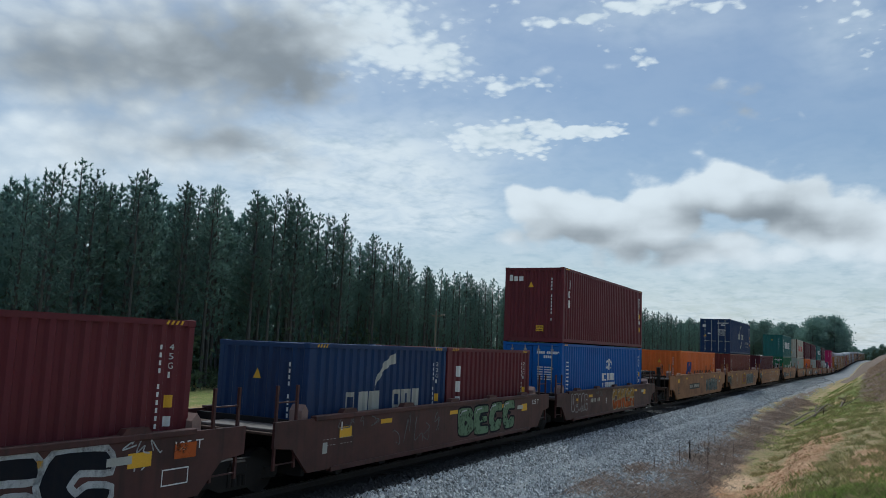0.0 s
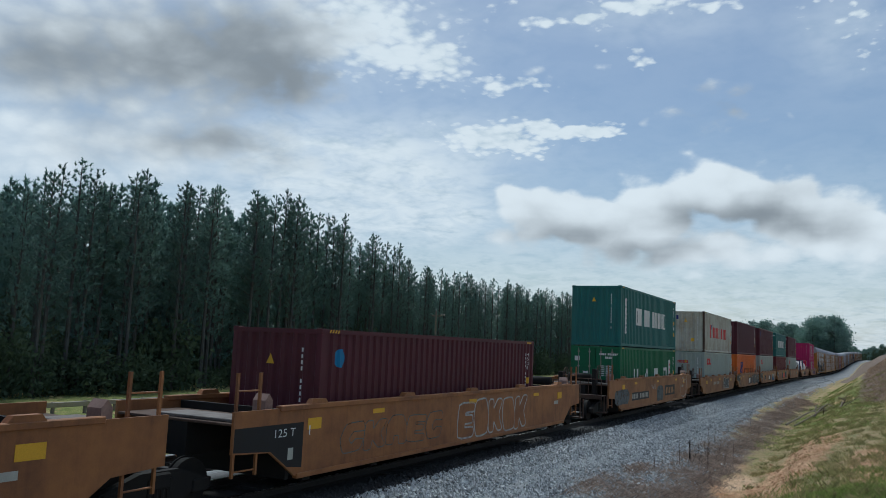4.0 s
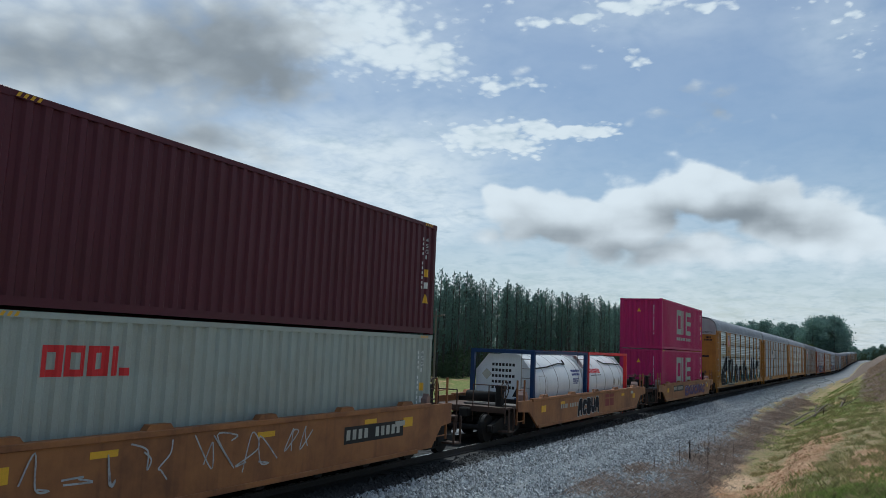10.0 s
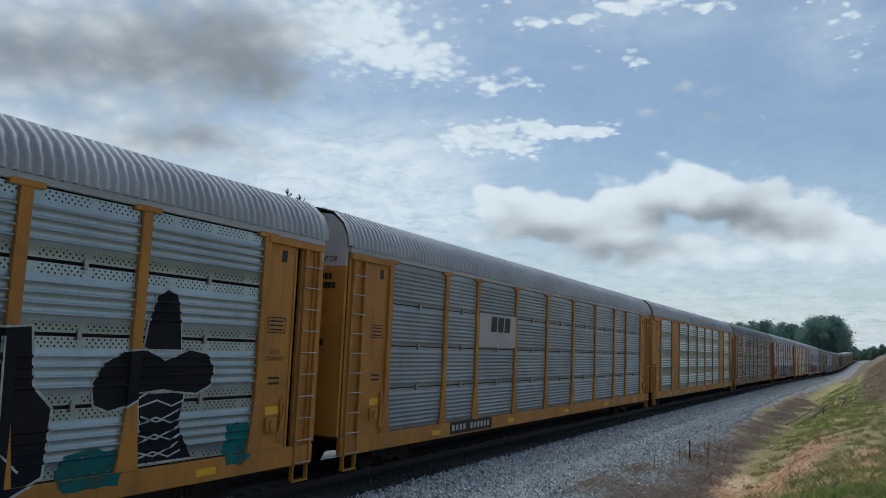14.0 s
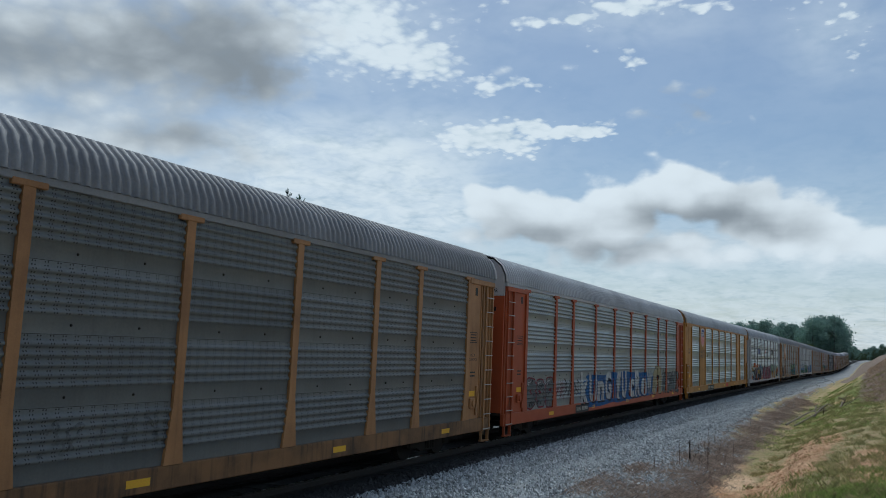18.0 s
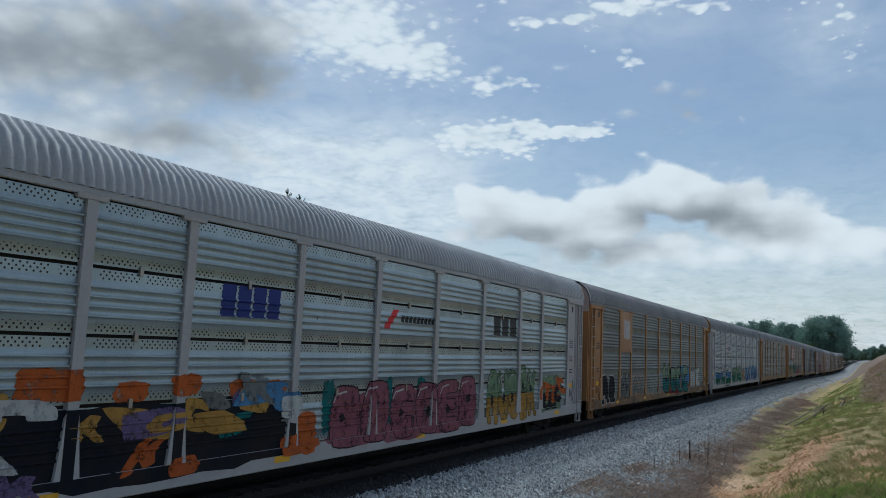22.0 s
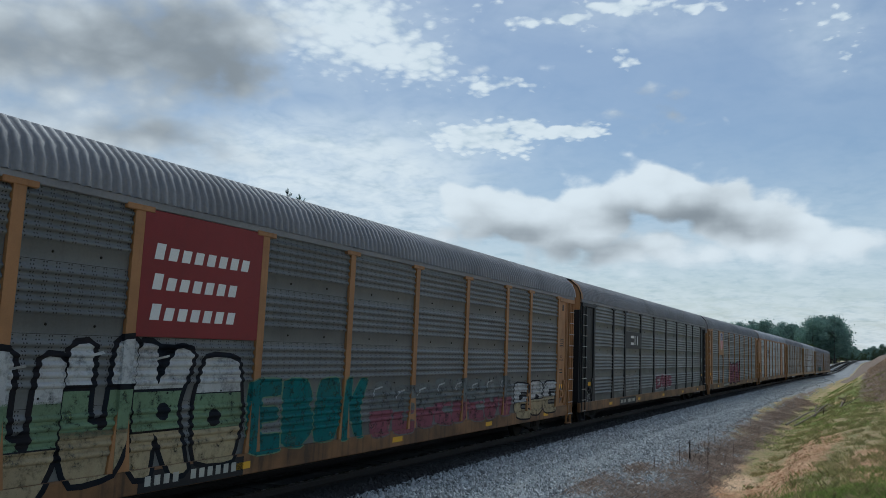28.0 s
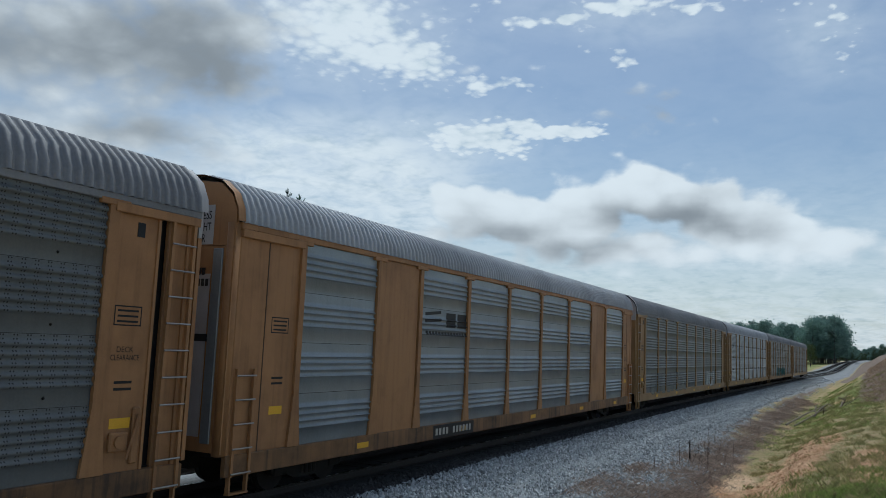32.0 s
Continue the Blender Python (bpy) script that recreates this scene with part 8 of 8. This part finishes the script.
x = over_panel(r13, 1, 3.05, EAVE - 0.07, tan(), "tan panel with a shield")
shield(r13, 5.05, 6.15, 3.4, 4.78, x)
r13.mark("lettering", words("BUILDING", 7.5, 4.24, 0.27, 1.75, 0.01), black(), "black lettering")
r13.mark("lettering", words("AMERICA", 9.6, 4.24, 0.27, 1.95, 0.01), black(), "black lettering")
letters(r13, 9.5, 15.3, 0.72, 2.55, 4, [G_PINK], G_BLACK, 72, 0.1, True, [1, 6, 0, 4])
scribble(r13, 1.9, 2.8, 1.2, 1.8, 3, G_WHITE, 73, 0.02)
scribble(r13, 17.0, 20.0, 0.9, 1.6, 5, G_GREY, 74, 0.02)
scribble(r13, 8.2, 9.4, 0.9, 2.2, 3, G_TEAL, 75, 0.03)
rack_number(r13, 6.82, 9.15, 0.64, 0.84)

for q in range(2):
    r14.mark("word_block", [rect(8.0 + 0.66 * q, 8.55 + 0.66 * q, 3.42, 3.8)], black(), "black block of a word")
r14.mark("emblem", stroke([(6.85, 3.72), (7.7, 3.8)], 0.04) + stroke([(6.85, 3.55), (7.7, 3.6)], 0.04), black(), "black speed lines")
for q in range(14):
    r14.mark("word_block", [rect(6.9 + 0.17 * q, 7.02 + 0.17 * q, 3.2, 3.3)], black(), "black block of a word")
rack_number(r14, 7.56, 9.7, 0.62, 0.84)
letters(racks[14], 3.0, 12.0, 0.8, 1.9, 8, [dark_sheet], G_GREY, 76, 0.03, False)
letters(racks[14], 19.0, 22.0, 0.8, 1.9, 3, [G_WHITE], G_GREY, 77, 0.03, False)
letters(racks[16], 8.0, 18.0, 0.8, 1.9, 8, [G_TEAL], G_GREY, 78, 0.03, False)


# ---- small things on the ground ----
def scatter_stones(count, seed, start=1.95, wide=4.75, y0=9, reach=66, big=1.0):
    """Loose ballast stones: squashed eight-sided pieces, joined."""
    g = np.random.default_rng(seed)
    y = y0 + reach * g.random(count) ** 1.7
    u = start + wide * g.random(count) ** 0.9
    pale = np.exp(-((u - 5.6) / 0.75) ** 2 - ((y - 27.2) / 2.4) ** 2)
    thin = g.random(count) < np.maximum(np.clip((6.2 - 1.8 * np.clip((y - 31) / 35, 0, 1) - u) / 0.9, 0.04, 1), pale)
    y, u = y[thin], u[thin]
    weedy = np.array([noise.noise((float(a) * 0.7, float(b) * 0.3, 6.0)) for a, b in zip(u, y)])
    bare = g.random(len(y)) > np.clip((u - 3.8) / 1.6, 0, 1) * np.clip(weedy * 3.0, 0, 0.9) * (np.exp(-((u - 5.6) / 0.75) ** 2 - ((y - 27.2) / 2.4) ** 2) < 0.4)
    y, u = y[bare], u[bare]
    n = len(y)
    x = u + rail_x(y)
    z = np.array([rough_z(float(a), float(b)) for a, b in zip(x, y)]) + np.where(u < 4.2, 0.055, 0.012)
    base = np.array([(1, 0, 0), (-1, 0, 0), (0, 1, 0), (0, -1, 0), (0, 0, 1), (0, 0, -1)], float)
    size = big * g.uniform(0.022, 0.05, (n, 1, 1)) * g.uniform(0.6, 1.3, (n, 1, 3))
    ang = g.uniform(0, 6.28, n)
    jit = base[None] + g.normal(0, 0.22, (n, 6, 3))
    pts = jit * size
    c, s = np.cos(ang)[:, None], np.sin(ang)[:, None]
    px, py, pz = pts[..., 0] * c - pts[..., 1] * s, pts[..., 0] * s + pts[..., 1] * c, pts[..., 2]
    v = np.stack([px + x[:, None], py + y[:, None], pz + z[:, None]], -1).reshape(-1, 3)
    tri = np.array([(0, 2, 4), (2, 1, 4), (1, 3, 4), (3, 0, 4), (2, 0, 5), (1, 2, 5), (3, 1, 5), (0, 3, 5)])
    f = (tri[None] + 6 * np.arange(n)[:, None, None]).reshape(-1, 3)
    return v, f


def stone_material():
    m = surface("loose_ballast", (0.45, 0.465, 0.47), 0.8, 0.0, (0.34, 0.345, 0.35), 0.6, 6.0, 60.0, 0.2, spec=0.35)
    nt = m.node_tree
    geo = nt.nodes.new("ShaderNodeNewGeometry")
    mr = nt.nodes.new("ShaderNodeMapRange")
    mr.inputs[3].default_value, mr.inputs[4].default_value = 0.45, 1.4
    sc = nt.nodes.new("ShaderNodeVectorMath")
    sc.operation = "SCALE"
    old = nt.nodes["Principled BSDF"].inputs["Base Color"].links[0].from_socket
    nt.links.new(geo.outputs["Random Per Island"], mr.inputs[0])
    nt.links.new(old, sc.inputs[0])
    nt.links.new(mr.outputs[0], sc.inputs["Scale"])
    nt.links.new(sc.outputs[0], nt.nodes["Principled BSDF"].inputs["Base Color"])
    return m


def big_mesh(name, v, f, material):
    me = bpy.data.meshes.new(name)
    me.from_pydata(v.tolist(), [], f.tolist())
    me.materials.append(material)
    return me


# stones by the rail get a darker copy, for oil and train shade
v, f = scatter_stones(7000, 8, 1.05, 1.15)
tagged(new("oily_ballast_stones", big_mesh("oily_ballast_stones", v, f, surface("oily_shaded_stone", (0.03, 0.029, 0.029), 0.75, 0.0, (0.012, 0.012, 0.012), 0.8, 6.0, 40.0, 0.2))), "ballast stones beside the rail, coloured near-black for oil and train shade", "ballast", kind="stuff")
v, f = scatter_stones(14000, 4, 2.2, 3.6, 66, 110, 2.0)
tagged(new("far_ballast_stones", big_mesh("far_ballast_stones", v, f, stone_material())), "grey ballast stones further along the track", "ballast", kind="stuff")
v, f = scatter_stones(95000, 3, big=1.12)
tagged(new("ballast_stones", big_mesh("ballast_stones", v, f, stone_material())), "loose grey ballast stones along the track", "ballast", kind="stuff")


def blades(count, seed, spread, height, width, lean=0.35):
    """Grass blades: thin bent leaves of two triangles each; spread gives u and y for random numbers."""
    g = np.random.default_rng(seed)
    u, y = spread(g, count)
    x = u + rail_x(y)
    z = np.array([rough_z(float(a), float(b)) for a, b in zip(x, y)]) - 0.01
    n = len(x)
    h = height * g.uniform(0.45, 1.25, n)
    a = g.uniform(0, 6.28, n)
    w = width * g.uniform(0.7, 1.3, n)
    lx, ly = np.cos(a) * h * lean * g.uniform(0, 1.4, n), np.sin(a) * h * lean * g.uniform(0, 1.4, n)
    wx, wy = -np.sin(a) * w, np.cos(a) * w
    P = np.stack([np.stack([x - wx, y - wy, z], -1), np.stack([x + wx, y + wy, z], -1), np.stack([x + lx * 0.4 + wx * 0.7, y + ly * 0.4 + wy * 0.7, z + h * 0.6], -1), np.stack([x + lx, y + ly, z + h], -1)], 1)
    f = (np.array([(0, 1, 2), (0, 2, 3)])[None] + 4 * np.arange(n)[:, None, None]).reshape(-1, 3)
    return P.reshape(-1, 3), f


def leaf_material(name, a, b):
    m = surface(name, a, 0.8, 0.0, b, 0.8, 0.6, 8.0, 0.0, spec=0.2)
    nt = m.node_tree
    geo = nt.nodes.new("ShaderNodeNewGeometry")
    mr = nt.nodes.new("ShaderNodeMapRange")
    mr.inputs[3].default_value, mr.inputs[4].default_value = 0.55, 1.45
    sc = nt.nodes.new("ShaderNodeVectorMath")
    sc.operation = "SCALE"
    old = nt.nodes["Principled BSDF"].inputs["Base Color"].links[0].from_socket
    nt.links.new(geo.outputs["Random Per Island"], mr.inputs[0])
    nt.links.new(old, sc.inputs[0])
    nt.links.new(mr.outputs[0], sc.inputs["Scale"])
    nt.links.new(sc.outputs[0], nt.nodes["Principled BSDF"].inputs["Base Color"])
    return let_through(m, 0.5)


def clumped(lo, hi, y0, y1, clumps, tight):
    def spread(g, n):
        cu, cy = g.uniform(lo, hi, clumps), y0 + (y1 - y0) * g.random(clumps) ** 1.5
        k = g.integers(0, clumps, n)
        return cu[k] + g.normal(0, tight, n), cy[k] + g.normal(0, tight * 1.8, n)
    return spread


def lawn(g, n):
    y = 10 + 70 * g.random(n) ** 1.5
    u = 7.4 + 7.0 * g.random(n)
    bare = np.exp(-((u - 9.0 - 0.06 * (y - 24)) / 0.8) ** 2 - ((y - 28) / 8.5) ** 2) + 0.8 * np.exp(-((u - 11.4) / 0.7) ** 2 - ((y - 27) / 5.0) ** 2) + np.exp(-((u - 7.5) / 0.6) ** 2 - ((y - 28) / 2.2) ** 2)
    patchy = np.array([0.45 + 0.9 * noise.noise((float(a) * 0.7, float(b) * 0.35, 9.0)) for a, b in zip(u, y)])
    keep = g.random(n) > np.maximum(0.97 * bare, 0.95 * patchy)
    return u[keep], y[keep]


def tussocks(g, n):
    """Rough clumps of grass, but for the bare clay."""
    k = 900
    cu, cy = 7.6 + 5.6 * g.random(k), 15 + 70 * g.random(k) ** 1.5
    bare = np.exp(-((cu - 9.0 - 0.06 * (cy - 24)) / 0.9) ** 2 - ((cy - 28) / 9.0) ** 2) + np.exp(-((cu - 7.5) / 0.7) ** 2 - ((cy - 28) / 2.5) ** 2)
    ok = g.random(k) > 1.3 * bare
    cu, cy = cu[ok], cy[ok]
    i = g.integers(0, len(cu), n)
    return cu[i] + g.normal(0, 0.09, n), cy[i] + g.normal(0, 0.16, n)


def meadow(g, n):
    """Where the lush grass grows: the far strip, the ditch and the foreground."""
    y = np.where(g.random(n) < 0.3, g.normal(20.2, 2.2, n), 40 + 76 * g.random(n) ** 1.2)
    u = np.where(y < 30, g.normal(11.0, 1.2, n), 6.6 + 6.4 * g.random(n))
    patchy = np.array([0.5 + 1.3 * noise.noise((float(a) * 0.8, float(b) * 0.3, 4.0)) for a, b in zip(u, y)])
    keep = (g.random(n) > patchy) & (y > 12) & ((y < 58) | (u < 11.0 - 0.02 * (y - 58)))
    return u[keep], y[keep]


v, f = blades(60000, 21, lawn, 0.06, 0.0055, 1.1)
tagged(new("bank_grass", big_mesh("bank_grass", v, f, leaf_material("green_grass", (0.25, 0.26, 0.09), (0.50, 0.39, 0.21)))), "short green and yellow grass on the bank", "grass", kind="stuff")
v, f = blades(90000, 22, meadow, 0.11, 0.0075, 0.8)
tagged(new("grass_tufts", big_mesh("grass_tufts", v, f, leaf_material("lush_grass", (0.20, 0.27, 0.07), (0.33, 0.33, 0.125)))), "taller lush green grass on the clay bank", "grass", kind="stuff")
v, f = blades(40000, 23, clumped(5.3, 6.7, 17, 85, 130, 0.36), 0.12, 0.005, 1.5)
V, F, n = [v], [f], len(v)
for seed, u0, y0, su, sy, count in ((31, 4.4, 22.0, 0.3, 1.0, 1500), (32, 4.75, 26.2, 0.22, 0.7, 900), (33, 6.4, 24.0, 0.35, 1.4, 1200), (34, 5.9, 34.0, 0.4, 2.5, 1800)):
    v, f = blades(count, seed, lambda g, k: (g.normal(u0, su, k), g.normal(y0, sy, k)), 0.12, 0.005, 1.5)
    V, F, n = V + [v], F + [f + n], n + len(v)
v, f = np.concatenate(V), np.concatenate(F)
tagged(new("dry_weeds", big_mesh("dry_weeds", v, f, leaf_material("dry_weed", (0.40, 0.315, 0.26), (0.25, 0.19, 0.155)))), "dry brown weeds at the edge of the ballast", "weeds", kind="stuff")
v, f = blades(30000, 25, tussocks, 0.16, 0.006, 0.9)
tagged(new("rough_tufts", big_mesh("rough_tufts", v, f, leaf_material("rough_grass", (0.25, 0.245, 0.10), (0.52, 0.41, 0.23)))), "rough tufts of green and straw grass on the bank", "grass", kind="stuff")
v, f = blades(40000, 24, lambda g, n: (11.0 + 8 * g.random(n) ** 0.7, 62 + 130 * g.random(n) ** 1.2), 0.26, 0.014, 1.0)
tagged(new("dry_grass", big_mesh("dry_grass", v, f, leaf_material("straw_grass", (0.36, 0.265, 0.19), (0.25, 0.18, 0.13)))), "dry straw-coloured grass on the far bank", "grass", kind="stuff")


g = random.Random(77)
clod = Shape()
for i in range(700):
    u, y = g.gauss(9.0, 0.75), g.gauss(28, 9)
    x = u + float(rail_x(y))
    z, r = rough_z(x, y), g.uniform(0.012, 0.06)
    clod.cyl((x, y, z - r * 0.4), (x + g.uniform(-r, r) * 0.4, y + g.uniform(-r, r) * 0.4, z + r * 0.7), r, 6, r * 0.45)
for i in range(2200):
    u, y = g.uniform(7.6, 13.2), 15 + 50 * g.random() ** 1.4
    x = u + float(rail_x(y))
    z, r = rough_z(x, y), g.uniform(0.008, 0.034)
    clod.cyl((x, y, z - r * 0.4), (x + g.uniform(-r, r) * 0.4, y + g.uniform(-r, r) * 0.4, z + r * 0.7), r * g.uniform(0.8, 1.6), 5, r * 0.4)
tagged(new("clay_clods", clod.mesh(surface("clay_clod", (0.50, 0.30, 0.165), 0.95, 0.0, (0.26, 0.145, 0.08), 0.6, 3.0, 30.0, 0.5))), "crumbled orange clay clods on the bank", "clods", kind="stuff")

post = tagged(new("marker_post"), "thin dark steel marker post in the ballast", "post")
px, py = 5.62, 30.4
part("stake", Shape().box(-0.018, 0.018, -0.012, 0.012, -0.1, 0.78, 0.004), grime(), post)
part("foot", Shape().cyl((0, 0, -0.03), (0.02, 0.01, 0.07), 0.13, 9, 0.07), grime(), post)
post.matrix_basis = pose(px, py, rough_z(px, py), 1, 0, 20)

dead = surface("dead_wood", (0.17, 0.135, 0.105), 0.9, 0.0, (0.13, 0.10, 0.075), 0.6, 3.0, 30.0, 0.5)


def branch(u0, y0, u1, y1, r, label, lift=0.06, twigs=3):
    x0, x1 = u0 + float(rail_x(y0)), u1 + float(rail_x(y1))
    a, b = Vector((x0, y0, rough_z(x0, y0) + r + 0.01)), Vector((x1, y1, rough_z(x1, y1) + r + lift))
    ob = tagged(new("fallen_branch"), label, "branch", "fallen branches")
    m = a.lerp(b, 0.5) + Vector((g.uniform(-0.1, 0.1), g.uniform(-0.1, 0.1), 0.05))
    part("limb", Shape().cyl(a, m, r, 8, r * 0.85).cyl(m, b, r * 0.85, 8, r * 0.5), dead, ob)
    for i in range(twigs):
        p = a.lerp(b, g.uniform(0.3, 0.95))
        part("twig", Shape().cyl(p, p + Vector((g.uniform(-0.5, 0.5), g.uniform(-0.6, 0.6), g.uniform(0.05, 0.5))), r * 0.35, 5, r * 0.1), dead, ob)


branch(6.9, 54, 8.3, 71, 0.055, "long bare fallen branch beside the ballast", 0.2)
branch(7.3, 55, 8.7, 70, 0.045, "long bare fallen branch beside another", 0.1)
for i in range(11):
    u, y = g.uniform(7.8, 10.2), g.uniform(61, 69)
    branch(u, y, u + g.uniform(-1.2, 1.2), y + g.uniform(-4, 4), g.uniform(0.03, 0.06), "dark broken branch in a heap of brushwood", 0.45, 4)
stem = leaf_material("dry_stem", (0.16, 0.12, 0.10), (0.09, 0.07, 0.06))
for i in range(20):
    y = g.uniform(24, 46) if i > 8 else g.uniform(29, 34)
    u = g.uniform(4.6, 6.9) if i > 8 else g.uniform(5.6, 6.4)
    x = u + float(rail_x(y))
    sh, z = Shape(), rough_z(x, y) - 0.03
    h = g.uniform(0.35, 0.85)
    top = Vector((x + g.uniform(-0.15, 0.15), y + g.uniform(-0.15, 0.15), z + h))
    sh.cyl((x, y, z), top, 0.011, 5, 0.004)
    for j in range(4):
        p = Vector((x, y, z)).lerp(top, g.uniform(0.4, 0.95))
        sh.cyl(p, p + Vector((g.uniform(-0.14, 0.14), g.uniform(-0.14, 0.14), g.uniform(0.05, 0.2))), 0.006, 4, 0.002)
    tagged(new("weed_stem", sh.mesh(stem)), "tall bare dry weed stem in the ballast", "weed", "dry weed stems")

# utility pole before the wood
pole_wood = surface("weathered_pole", (0.2, 0.17, 0.14), 0.9, 0.0, (0.12, 0.10, 0.085), 0.5, 2.0, 30.0, 0.4)
pole = tagged(new("utility_pole"), "slim weathered wooden utility pole before the wood", "utility pole")
part("pole", Shape().cyl((0, 0, 0), (0, 0, 8.2), 0.14, 10, 0.1), pole_wood, pole)
part("crossarm", Shape().box(-0.5, 0.7, -0.05, 0.05, 7.6, 7.72, 0.01), pole_wood, pole)
part("lamp_head", Shape().box(0.6, 1.0, -0.1, 0.1, 7.7, 7.85, 0.03), steel, pole)
part("insulator", Shape().cyl((0, 0, 8.2), (0, 0, 8.4), 0.05, 8), steel, pole)
pole.location = (-27.5, 72.0, float(ground_z(-27.5, 72.0)) - 0.1)

# guard rail beside the field
fence = tagged(new("guard_rail"), "low weathered guard rail across the field", "guard rail")
for i in range(12):
    part("post", Shape().box(-0.07, 0.07, i * 2.0 - 0.07, i * 2.0 + 0.07, -0.2, 0.72), pole_wood, fence)
part("beam", Shape().box(0.07, 0.11, -0.3, 22.3, 0.42, 0.7, 0.02), steel, fence)
fx, fy = -27.0, 14.0
fence.location = (fx, fy, float(ground_z(fx, fy)))


def motions():
    for thing, s, z in MOVERS:
        rows = []
        for t in range(0, 33):
            rows.append((t, on_track(s - SPEED * t + SLOWING * t * t) @ Matrix.Translation((0, 0, z))))
        walk(thing, rows)
    at = Matrix.Translation(EYE)
    walk(low_clouds, [(0, at), (32, at @ pose(0, 0, 0, 0, 0, 5.6))])
    walk(high_clouds, [(0, at), (32, at @ pose(0, 0, 0, 0, 0, 1.45))])


motions()
